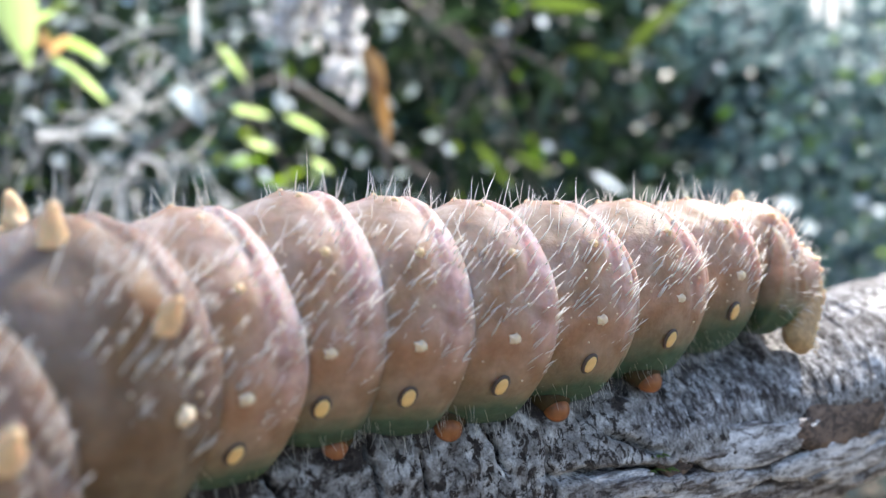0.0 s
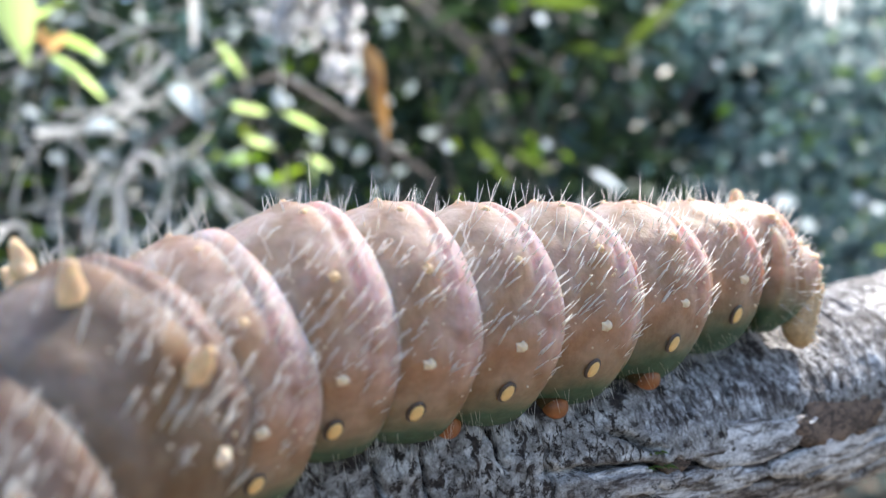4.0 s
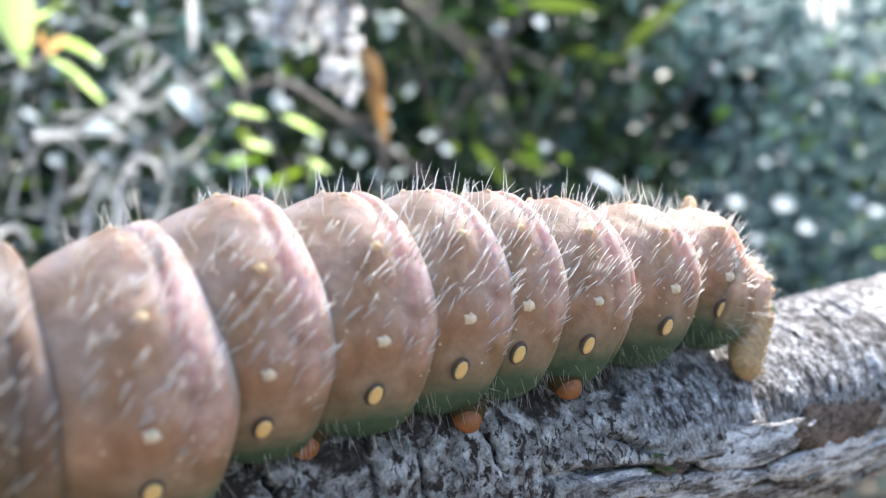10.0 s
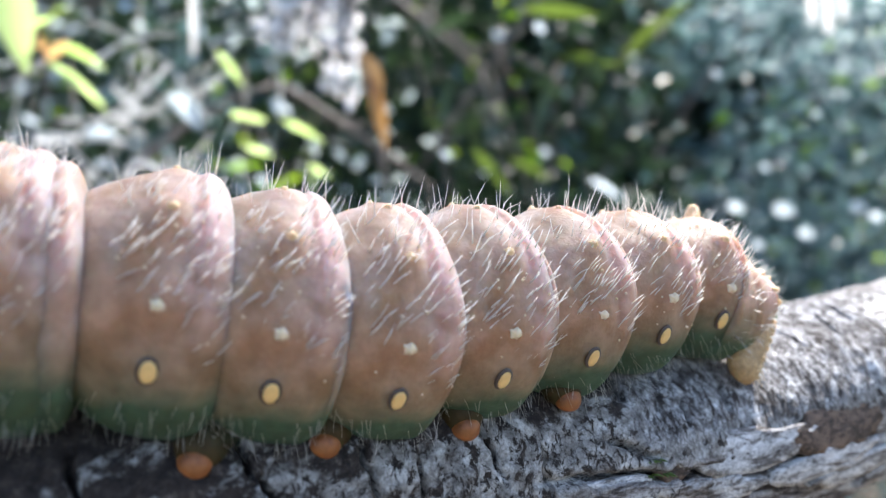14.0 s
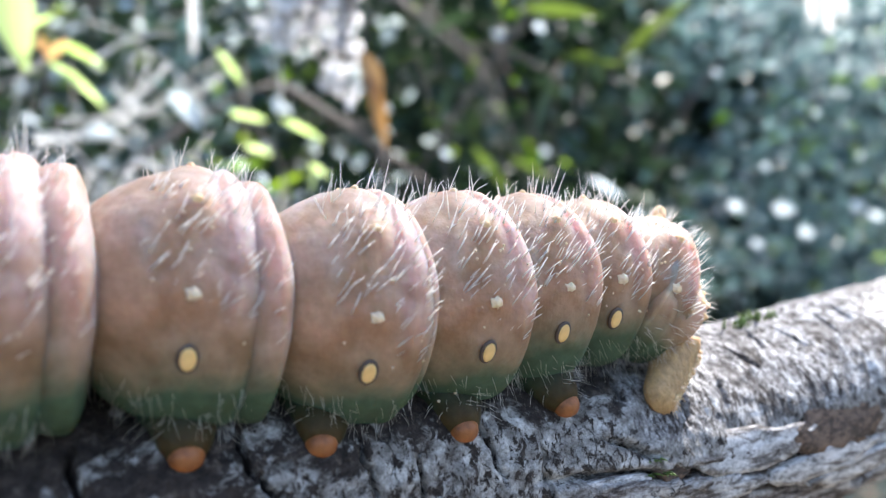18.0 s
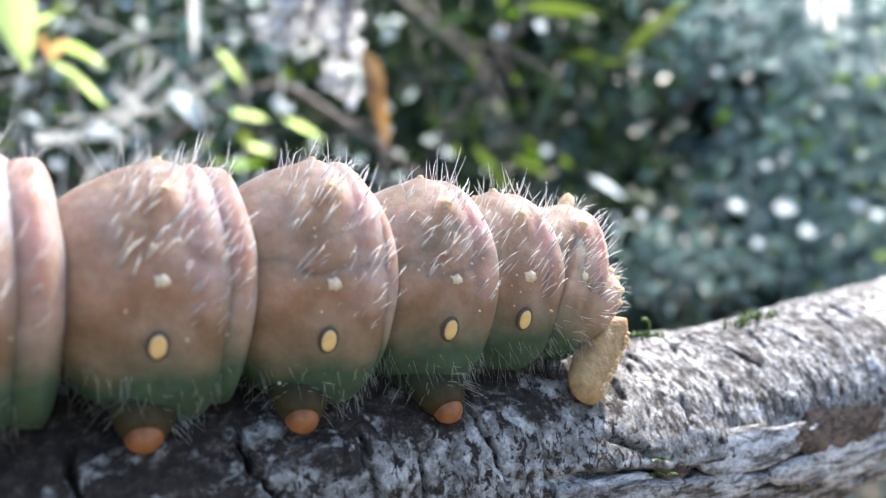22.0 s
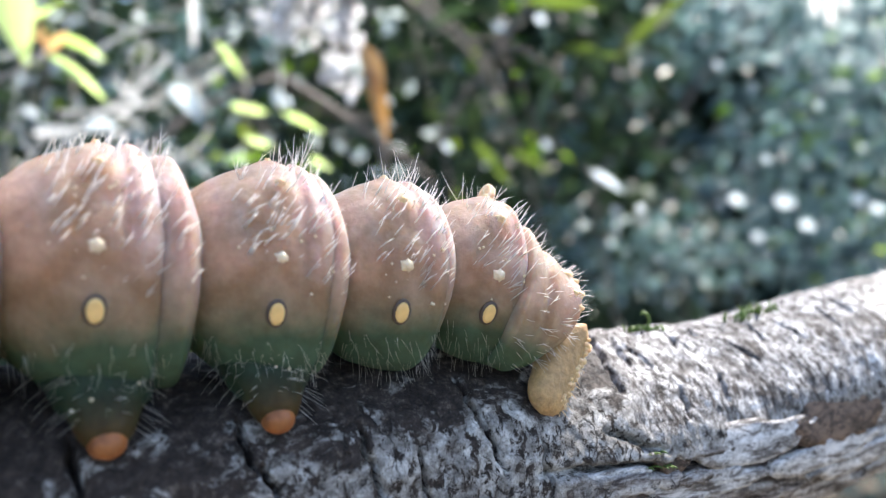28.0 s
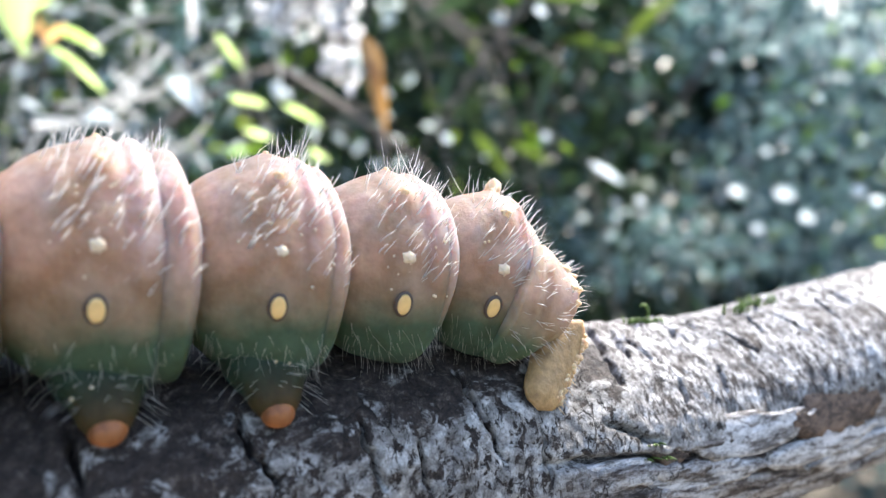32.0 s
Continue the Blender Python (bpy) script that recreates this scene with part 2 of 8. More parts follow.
FOLD = skin("fold_skin", (0.55, 0.43, 0.37), (0.53, 0.335, 0.245), (0.61, 0.43, 0.41), (0.06, 0.105, 0.062), 0.05)
TAIL = skin("tail_skin", (0.48, 0.39, 0.31), (0.52, 0.335, 0.235), (0.57, 0.39, 0.33), (0.07, 0.12, 0.07), 0.04, WARM, BLOOM_RIM)
GREEN = legskin("proleg_skin", (0.060, 0.040, 0.016), (0.026, 0.044, 0.025))
CREAM = plain("cream_spot", (0.86, 0.55, 0.22), 0.5, 900, 0.1, 0.2)
WARTY = plain("pale_wart", (0.84, 0.65, 0.45), 0.55, 1500, 0.15, 0.3, 0.0001)
HORNY = plain("yellow_tubercle", (0.84, 0.57, 0.32), 0.5, 1200, 0.2, 0.3, 0.0001)
RING = plain("dark_ring", (0.085, 0.06, 0.048), 0.4, 900, 0.2)
HAIR = straw("pale_hair", (0.97, 0.88, 0.72), 0.0004, 400)
ORANGE = plain("orange_pad", (0.27, 0.095, 0.028), 0.45, 700, 0.5, 0.3, 0.0001)
RUST = plain("rust_brown_grain", (0.22, 0.075, 0.035), 0.5, 900, 0.4)
CLASP = plain("tan_clasper", (0.45, 0.28, 0.125), 0.5, 1100, 0.35, 0.3, 0.0005)
BARK = bark("lichened_bark")
SCAR = peeled("brown_scar", (0.05, 0.030, 0.020), (0.15, 0.095, 0.065), 0.6)
PALEBARK = peeled("pale_bark_flake", (0.15, 0.128, 0.116), (0.58, 0.555, 0.54), 0.25)
MOSS = plain("moss_green", (0.10, 0.16, 0.03), 0.6, 900, 0.4)
# leaf greens with light put into the colour: sunlit, half shaded, in shade
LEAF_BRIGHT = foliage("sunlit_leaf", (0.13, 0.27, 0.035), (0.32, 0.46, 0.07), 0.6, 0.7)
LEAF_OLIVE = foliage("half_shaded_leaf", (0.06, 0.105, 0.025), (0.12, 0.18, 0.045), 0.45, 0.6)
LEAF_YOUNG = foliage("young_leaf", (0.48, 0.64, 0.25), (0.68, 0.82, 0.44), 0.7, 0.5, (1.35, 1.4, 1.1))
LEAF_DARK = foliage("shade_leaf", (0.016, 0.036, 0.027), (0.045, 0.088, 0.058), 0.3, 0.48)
LEAF_BLUE = foliage("cool_leaf", (0.026, 0.062, 0.072), (0.24, 0.345, 0.37), 0.5, 0.42, (1.2, 1.4, 1.3))
# small leaves made pale to stand in for sun glints in the bushes
LEAF_GLINT_MASS = foliage("glint_mass_leaf", (0.50, 0.58, 0.60), (0.80, 0.86, 0.88), 0.5, 0.3, (1.2, 1.3, 1.25))
LEAF_DEAD = foliage("dead_leaf_brown", (0.34, 0.185, 0.085), (0.46, 0.27, 0.14), 0.45, 0.5)
LEAF_CRISP = foliage("dry_leaf_tan", (0.26, 0.15, 0.08), (0.40, 0.25, 0.15), 0.4, 0.5)
# leaf painted nearly white for the sun's shine on it
LEAF_GLINT = foliage("pale_glint_leaf", (0.50, 0.60, 0.66), (0.72, 0.82, 0.88), 0.5, 0.3, (1.1, 1.1, 1.12))
LEAF_BUD = foliage("orange_bud", (0.66, 0.42, 0.29), (0.82, 0.58, 0.44), 0.5, 0.4)
PALE = foliage("bleached_stem", (0.80, 0.80, 0.79), (0.93, 0.93, 0.92), 0.65, 0.35, (1.1, 1.1, 1.12))
TWIG = plain("grey_twig", (0.16, 0.13, 0.11), 0.7, 80, 0.4)
LICHEN = straw("grey_lichen", (0.92, 0.91, 0.94), 0.02, 70)
GROUND = plain("leaf_litter", (0.09, 0.075, 0.055), 0.8, 9, 0.6, 0, 0.02)


# ---- tools ----
CORE = pose(0, 0.0768, 1.0, 0, 0, 26.565)  # the branch: x along it, -y towards the eye


def ease(x, lo, hi):
    t = max(0.0, min(1.0, (x - lo) / (hi - lo)))
    return t * t * (3 - 2 * t)


def mesh_of(name, verts, faces, material, smooth=True, tints=None):
    me = bpy.data.meshes.new(name)
    me.from_pydata([tuple(v) for v in verts], [], [tuple(int(i) for i in f) for f in faces])
    me.materials.append(material)
    if tints:
        att = me.attributes.new("tint", "FLOAT_COLOR", "POINT")
        att.data.foreach_set("color", [c for t in tints for c in (*t, 1.0)])
    if smooth:
        me.shade_smooth()
    me.update()
    return me


def part(name, me, parent, m=None, label=""):
    ob = new(name, me)
    ob.parent = parent
    if m is not None:
        ob.matrix_basis = m
    return tagged(ob, label)


def lathe(rows, around):
    """Closed skin through rings: rows of (x, list of (y, z)), or of whole places."""
    verts, faces = [], []
    for x, ring in rows:
        verts += [p if len(p) == 3 else (x, *p) for p in ring]
    n = len(rows)
    for i in range(n - 1):
        for j in range(around):
            k = (j + 1) % around
            faces.append((i * around + j, (i + 1) * around + j, (i + 1) * around + k, i * around + k))
    faces.append(tuple(range(around)))
    faces.append(tuple(range((n - 1) * around, n * around))[::-1])
    return verts, [f[::-1] for f in faces]


def tube(points, radii, sides=6):
    """Tube along points, as verts and faces."""
    verts, faces = [], []
    pts = [Vector(p) for p in points]
    side = None
    for i, p in enumerate(pts):
        d = (pts[min(i + 1, len(pts) - 1)] - pts[max(i - 1, 0)]).normalized()
        if side is None:
            side = d.orthogonal().normalized()
        side = (side - d * side.dot(d)).normalized()
        up = d.cross(side)
        for k in range(sides):
            a = math.tau * k / sides
            verts.append(p + (side * math.cos(a) + up * math.sin(a)) * radii[i])
    for i in range(len(pts) - 1):
        for k in range(sides):
            q = (k + 1) % sides
            faces.append((i * sides + k, i * sides + q, (i + 1) * sides + q, (i + 1) * sides + k))
    faces.append(tuple(range(sides))[::-1])
    faces.append(tuple(range((len(pts) - 1) * sides, len(pts) * sides)))
    return verts, faces


def strap(points, radii, sides=6):
    """A dry split stem along points: a gutter whose round side faces -y."""
    verts, faces = [], []
    pts = [Vector(p) for p in points]
    for i, p in enumerate(pts):
        d = (pts[min(i + 1, len(pts) - 1)] - pts[max(i - 1, 0)]).normalized()
        front = Vector((0, -1, 0.2))
        front = (front - d * front.dot(d)).normalized()
        side = d.cross(front)
        for k in range(sides):
            a = math.pi * (k / (sides - 1) - 0.5) * 1.1
            verts.append(p + (side * math.sin(a) + front * math.cos(a) * 0.6) * radii[i])
    for i in range(len(pts) - 1):
        for k in range(sides - 1):
            faces.append((i * sides + k, i * sides + k + 1, (i + 1) * sides + k + 1, (i + 1) * sides + k))
    return verts, faces


def joined(pieces):
    verts, faces = [], []
    for v, f in pieces:
        o = len(verts)
        verts += list(v)
        faces += [tuple(i + o for i in q) for q in f]
    return verts, faces


def bend(a, b, sag=(0, 0, 0), n=8):
    a, b, s = Vector(a), Vector(b), Vector(sag)
    return [a.lerp(b, i / (n - 1)) + s * (4 * (i / (n - 1)) * (1 - i / (n - 1))) for i in range(n)]


def blade(length, width, curl=0.15, n=7):
    """One leaf along +x, folded at its midrib, curling down."""
    verts, faces = [], []
    for i in range(n):
        t = i / (n - 1)
        w = width * 0.5 * (math.sin(math.pi * min(1, t * 0.97 + 0.03) ** 0.8)) + 0.0002
        x, z = t * length, -curl * length * t * t
        verts += [(x, -w, z + w * 0.35), (x, 0, z), (x, w, z + w * 0.35)]
    for i in range(n - 1):
        for j in (0, 1):
            a = i * 3 + j
            faces.append((a, a + 3, a + 4, a + 1))
    return verts, faces


def toward(a, b, roll=0.0):
    """Pose at a whose x axis points to b."""
    d = Vector(b) - Vector(a)
    return Matrix.Translation(a) @ d.to_track_quat("X", "Z").to_matrix().to_4x4() @ pose(0, 0, 0, roll)


def leaf_mass(name, count, centre, size, length, material, seed, parent, lean=0.5, clump=1.0):
    """A crown of many small separate leaves in an uneven cloud."""
    r = random.Random(seed)
    verts, faces = [], []
    made = 0
    while made < count:
        p = Vector((r.uniform(-1.2, 1.2), r.uniform(-1.2, 1.2), r.uniform(-1.2, 1.2)))
        if p.length > 1.05 + 0.35 * noise.noise(p * 1.7 + Vector((0, seed, 0))):
            continue
        if clump * noise.noise(p * 2.3 + Vector((seed, 0, 0))) + r.uniform(-0.35, 0.35) < -0.12:
            continue
        made += 1
        q = Vector(centre) + Vector((p.x * size[0], p.y * size[1], p.z * size[2]))
        d = Vector((r.gauss(0, 1), r.gauss(0, 1), r.gauss(-0.3, lean))).normalized()
        side = d.cross(Vector((r.gauss(0, 0.5), r.gauss(0, 0.5), 1))).normalized()
        up = side.cross(d)
        ln = length * r.uniform(0.6, 1.3)
        w = ln * r.uniform(0.22, 0.34)
        o = len(verts)
        verts += [q, q + d * ln * 0.45 + side * w + up * w * 0.4, q + d * ln * 0.5 - up * ln * 0.03,
                  q + d * ln * 0.45 - side * w + up * w * 0.4, q + d * ln - up * ln * 0.15]
        faces += [(o, o + 1, o + 2), (o, o + 2, o + 3), (o + 1, o + 4, o + 2), (o + 2, o + 4, o + 3)]
    ob = part(name, mesh_of(name, verts, faces, material, False), parent)
    return tagged(ob, kind="stuff")


# ---- the ground and the branch ----
ground = new("ground", mesh_of("ground", [(-400, -400, 0), (400, -400, 0), (400, 400, 0), (-400, 400, 0)], [(0, 1, 2, 3)], GROUND, False))
tagged(ground, "brown shaded forest floor of leaf litter", "ground", kind="structure")


def axis_height(s):
    """Height of the branch's core over the line, by the way along it."""
    t = max(0.0, s - 0.030)
    rise = 0.16 * t * t / (t + 0.012)
    drop = max(0.0, -0.09 - s)
    return -0.0240 + rise - 0.9 * drop


def girth(s):
    return 0.0135 + 0.004 * max(0.0, -0.09 - s)


# cracks across and along the bark: start and end as (along, angle), width, depth
CRACKS = [((0.0178, 84), (0.0160, 57), 0.0006, 0.0018), ((0.0161, 60), (0.0152, 38), 0.0005, 0.0015), ((0.0108, 25), (0.0187, 11), 0.0004, 0.0012), ((-0.0032, 59), (-0.0001, 11), 0.0004, 0.0014), ((-0.0140, 40), (-0.0119, 10), 0.00035, 0.0013),
          ((-0.0233, 48), (-0.0226, 24), 0.00035, 0.0013), ((-0.0221, 29), (-0.0210, 17), 0.00035, 0.0012), ((-0.0354, 48), (-0.0345, 24), 0.0004, 0.0013),
          ((0.0480, -42), (0.0620, -30), 0.0006, 0.0018), ((0.0062, 11), (0.0300, 0), 0.00035, 0.0009), ((0.0200, 2), (0.0560, -8), 0.00035, 0.0010),
          ((0.0260, -10), (0.0600, -18), 0.0004, 0.0011), ((0.0205, 74), (0.0222, 50), 0.0003, 0.0009), ((0.0278, 80), (0.0292, 62), 0.0003, 0.0009),
          ((0.0345, 70), (0.0372, 44), 0.0003, 0.0009), ((0.0440, 72), (0.0470, 50), 0.0003, 0.0008), ((-0.0085, 30), (-0.0080, 6), 0.0003, 0.0009), ((0.0040, 26), (0.0046, 2), 0.0003, 0.0010)] + [((0.0205 + 0.0042 * i, 82 - 3 * (i % 3)), (0.0188 + 0.0042 * i + 0.0006 * (i % 2), 50 + 7 * (i % 4)), 0.00042, 0.0010) for i in (0, 2, 3, 5, 8, 9)]
CRACKS += [((0.0020, 12), (0.0290, 2), 0.0006, 0.0016), ((0.0270, 3), (0.0560, -6), 0.0006, 0.0016), ((0.0120, -4), (0.0480, -14), 0.0005, 0.0014), ((0.0235, 40), (0.0225, 22), 0.0004, 0.0010), ((0.0300, 44), (0.0288, 27), 0.0004, 0.0010)]


def branch_shape():
    stations = [-1.2 + 0.06 * i for i in range(18)]
    stations += [-0.12 + 0.002 * i for i in range(33)]
    stations += [-0.054 + 0.00018 * i for i in range(722)]
    stations += [0.076 + 0.0012 * i for i in range(40)] + [0.124 + 0.02 * i for i in range(40)]
    stations = sorted(set(round(s, 5) for s in stations))
    around = 210
    angles = []
    for j in range(around):  # finer on the side and top that face the eye
        u = j / around
        angles.append(-70 + 190 * u / 0.78 if u < 0.78 else 120 + 170 * (u - 0.78) / 0.22)
    verts, zones = [], []
    for s in stations:
        zc, r0 = axis_height(s), girth(s)
        for a in angles:
            ca, sa = math.cos(radians(a)), math.sin(radians(a))
            p = Vector((s, -ca * 0.013, sa * 0.013))
            r = r0 + 0.0012 * noise.noise(Vector((s * 35, ca, sa)))
            if -0.09 < s < 0.16:
                r += 0.0003 * noise.noise(p * 320) + 0.00018 * noise.noise(p * 900) + 0.00010 * noise.noise(p * 2200)
                r -= 0.0003 * max(0, noise.noise(Vector((s * 300 - a * 0.03, ca * 1.3, sa * 1.3))) + 0.08) * max(0, min(1, (s - 0.006) * 60)) * max(0, min(1, (a - 8) / 20))
                r += 0.0004 * noise.noise(Vector((s * 90, a * 0.16, 3))) * max(0, min(1, (s - 0.02) * 50)) * max(0, min(1, (8 - a) / 15))
                for (s0, a0), (s1, a1), w, d in CRACKS:
                    if min(s0, s1) - 0.002 < s < max(s0, s1) + 0.002 and min(a0, a1) - 4 < a < max(a0, a1) + 4:
                        x, y = (s - s0) * 1000, (a - a0) * 0.227
                        dx, dy = (s1 - s0) * 1000, (a1 - a0) * 0.227
                        ll = math.hypot(dx, dy)
                        along, off = (x * dx + y * dy) / ll, (x * dy - y * dx) / ll
                        off += 0.55 * noise.noise(Vector((along * 0.7, s0 * 900, 0)))
                        if 0 < along < ll:
                            r -= 1.7 * d * math.exp(-(off / (w * 620)) ** 2) * min(1, 3 * along / ll, 3 * (1 - along / ll))
            verts.append((s, -ca * r, zc + sa * r))
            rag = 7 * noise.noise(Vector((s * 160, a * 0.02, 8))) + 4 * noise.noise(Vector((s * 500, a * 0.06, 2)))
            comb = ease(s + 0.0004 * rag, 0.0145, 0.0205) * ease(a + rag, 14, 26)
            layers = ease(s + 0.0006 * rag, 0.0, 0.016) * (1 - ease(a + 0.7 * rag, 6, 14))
            # less lichen at left and on top: dark bark plus painted body shade
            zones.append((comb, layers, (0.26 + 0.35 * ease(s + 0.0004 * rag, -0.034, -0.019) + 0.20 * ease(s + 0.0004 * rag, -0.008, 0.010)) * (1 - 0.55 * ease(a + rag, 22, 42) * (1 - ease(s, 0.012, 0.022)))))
    faces, n = [], around
    for i in range(len(stations) - 1):
        for j in range(n):
            k = (j + 1) % n
            faces.append((i * n + j, i * n + k, (i + 1) * n + k, (i + 1) * n + j))
    faces.append(tuple(range(n))[::-1])
    faces.append(tuple(range((len(stations) - 1) * n, len(stations) * n)))
    return verts, faces, zones


branch = new("branch")
branch.matrix_basis = CORE
tagged(branch, "grey weathered branch with white lichen and cracked bark", "branch")
bark_verts, bark_faces, bark_zones = branch_shape()
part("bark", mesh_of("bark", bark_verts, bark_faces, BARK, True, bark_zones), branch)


def on_branch(s, a, lift=0.0):
    """A place on the bark, in the branch's space, and the way out of it."""
    out = Vector((0, -math.cos(radians(a)), math.sin(radians(a))))
    return Vector((s, 0, axis_height(s))) + out * (girth(s) + lift), out


def flake(name, s, a, length, height, material, seed, lift=0.00005, thick=0.00015, label=""):
    """A ragged scale of bark lying on the round of the branch."""
    n, m = 26, 5
    verts, faces = [], []
    for ring in range(m + 1):
        for k in range(n):
            t = math.tau * k / n
            rag = 1 + 0.32 * noise.noise(Vector((math.cos(t) * 1.6, math.sin(t) * 1.6, seed))) + 0.14 * noise.noise(Vector((math.cos(t) * 5, math.sin(t) * 5, seed)))
            q = min(1.0, ring / (m - 1)) * rag
            up = lift + thick * (1 - 0.5 * (ring / m) ** 3) + 0.0002 * noise.noise(Vector((q * math.cos(t) * 3, q * math.sin(t) * 3, seed + 7)))
            if ring == m:
                up = -0.0008
            p, _ = on_branch(s + q * math.cos(t) * length / 2, a + q * math.sin(t) * height / 2 / 0.000227, up)
            verts.append(p)
    for ring in range(m):
        for k in range(n):
            j = (k + 1) % n
            faces.append((ring * n + k, ring * n + j, (ring + 1) * n + j, (ring + 1) * n + k))
    return part(name, mesh_of(name, verts, faces, material), branch, label=label)


flake("bark_scar", 0.0466, 9, 0.0170, 0.0062, SCAR, 1.0, label="bare brown scar in the bark")
flake("bark_scar", 0.0195, 7, 0.0045, 0.0022, SCAR, 10.0)
flake("bark_flake", 0.0310, 9, 0.0190, 0.0044, PALEBARK, 2.0)
flake("bark_flake", 0.0430, -7, 0.0200, 0.0030, PALEBARK, 3.0)
flake("bark_flake", 0.0240, -6, 0.0160, 0.0030, PALEBARK, 4.0)
flake("bark_flake", 0.0640, 54, 0.0120, 0.0060, PALEBARK, 5.0, label="broad pale flake of bark in the sun")
flake("bark_flake", 0.0500, -18, 0.0180, 0.0028, PALEBARK, 6.0)
flake("bark_flake", 0.0120, 4, 0.0090, 0.0022, PALEBARK, 7.0)


def moss_tuft(s, a, size, seed, count=16):
    r = random.Random(seed)
    base, out = on_branch(s, a, -0.0003)
    pieces = []
    for _ in range(count):
        b = base + Vector((r.uniform(-1, 1) * size * 1.5, r.uniform(-1, 1) * size * 0.6, 0))
        tip = b + out * size * r.uniform(0.5, 1.2) + Vector((r.uniform(-1, 1), r.uniform(-1, 1), 0)) * size * 0.6
        pieces.append(tube(bend(b, tip, (0, 0, size * 0.1), 4), [0.00012, 0.00014, 0.0001, 0.00003], 4))
    ob = new("moss_tuft", mesh_of("moss_tuft", *joined(pieces), MOSS))
    ob.matrix_basis = CORE
    tagged(ob, "small tuft of green moss on the branch", "moss", "moss on the branch")


for i, (s, a, size) in enumerate(((0.0405, 80, 0.0012), (0.0445, 82, 0.0015), (0.0465, 82, 0.0013), (0.0250, 84, 0.0010), (0.0275, 82, 0.0010), (0.0170, 12, 0.0011), (0.0175, 6, 0.0009))):
    moss_tuft(s, a, size, 50 + i)
sprout = new("sprout")
sprout.matrix_basis = CORE @ Matrix.Translation(on_branch(0.0262, 82, -0.0004)[0])
tagged(sprout, "tiny curled green sprout on the branch", "sprout")
part("stem", mesh_of("stem", *tube([(0, 0, 0), (0.0004, 0, 0.0008), (0.0006, 0, 0.0017), (0.0002, 0, 0.0024), (-0.0004, 0, 0.0026), (-0.0008, 0, 0.0023)],
                                   [0.00014, 0.00016, 0.00018, 0.00022, 0.0002, 0.00006], 6), MOSS), sprout)


# ---- the caterpillar: rigid rings that telescope as it creeps towards its head ----
def base(t):
    """The whole animal's even creep along the branch."""
    return pose(0.016 - 0.00095 * t, 0.0773 - 0.00047 * t, 0.984)


caterpillar = new("caterpillar")
tagged(caterpillar, "fat hairy brown-pink caterpillar with a green belly, creeping on the branch", "caterpillar")
SIZES = {"a8": 0.0073, "a7": 0.0081, "a6": 0.0088, "a5": 0.0092, "a4": 0.0095, "a3": 0.0097, "a2": 0.0098, "a1": 0.0098, "t3": 0.0098, "t2": 0.0094}
pieces, trail = {}, {}
# how far, in millimetres, a ring's back swells up as it is squeezed short: (seconds, rise)
SWELLS = {"a6": [(21.5, 0), (22, 0.4), (23, 1.4), (23.5, 1.9), (24, 2.3), (24.5, 1.4), (25, 0.6), (26.5, 0)],
          "a5": [(21, 0), (22, 1.3), (23, 1.9), (23.5, 2.5), (24, 3.7), (24.5, 3.0), (25, 1.9), (25.5, 1.4), (27.5, 0)],
          "a4": [(22, 0), (23, 0.6), (23.5, 1.2), (24, 2.6), (24.5, 2.7), (25, 2.2), (25.5, 1.7), (27.5, 0)],
          "a3": [(10, 0), (10.5, 0.8), (11, 1.4), (11.5, 0.8), (12, 0)], "a2": [(10, 0), (10.5, 0.6), (11, 1.1), (12, 0)]}


def swell(name, t):
    rows = SWELLS.get(name, [(0, 0)])
    for (t0, a), (t1, b) in zip(rows, rows[1:]):
        if t0 <= t <= t1:
            return (a + (b - a) * (t - t0) / (t1 - t0)) / 1000
    return 0.0


SPAN = 2.30  # a ring's whole length over its radius, with what slips under its neighbours
REAR = {"a8": 0.30}  # the rear half of a ring is shorter than its front; most of all in the last


def profile(q):
    """A ring's outline from its front (-1) to its rear (1): it swells out from under the ring ahead and ends in a full round lip."""
    if q < 0.22:
        return 1.04 * math.sqrt(max(0.0, 1 - ((0.22 - q) / 1.22) ** 2.0))
    return 1.04 * math.sqrt(max(0.0, 1 - ((q - 0.22) / 0.78) ** 2.6))


def along(q, length, rear, sa=0.0):
    """The way along a ring at q: its rear half shortened, and its back shorter than its flanks."""
    return (q if q < 0.22 else 0.22 + (q - 0.22) * rear) * length / 2 * (1 - (0.20 if q > 0 else 0.12) * ease(sa, -0.15, 1.0) - 0.12 * ease(-sa, 0.3, 1.0))


def hang(sa):
    """How much farther the belly hangs below than a round would."""
    return 1.0 + 0.19 * ease(-sa, 0.15, 0.85) - 0.05 * ease(sa, 0.2, 1.0)


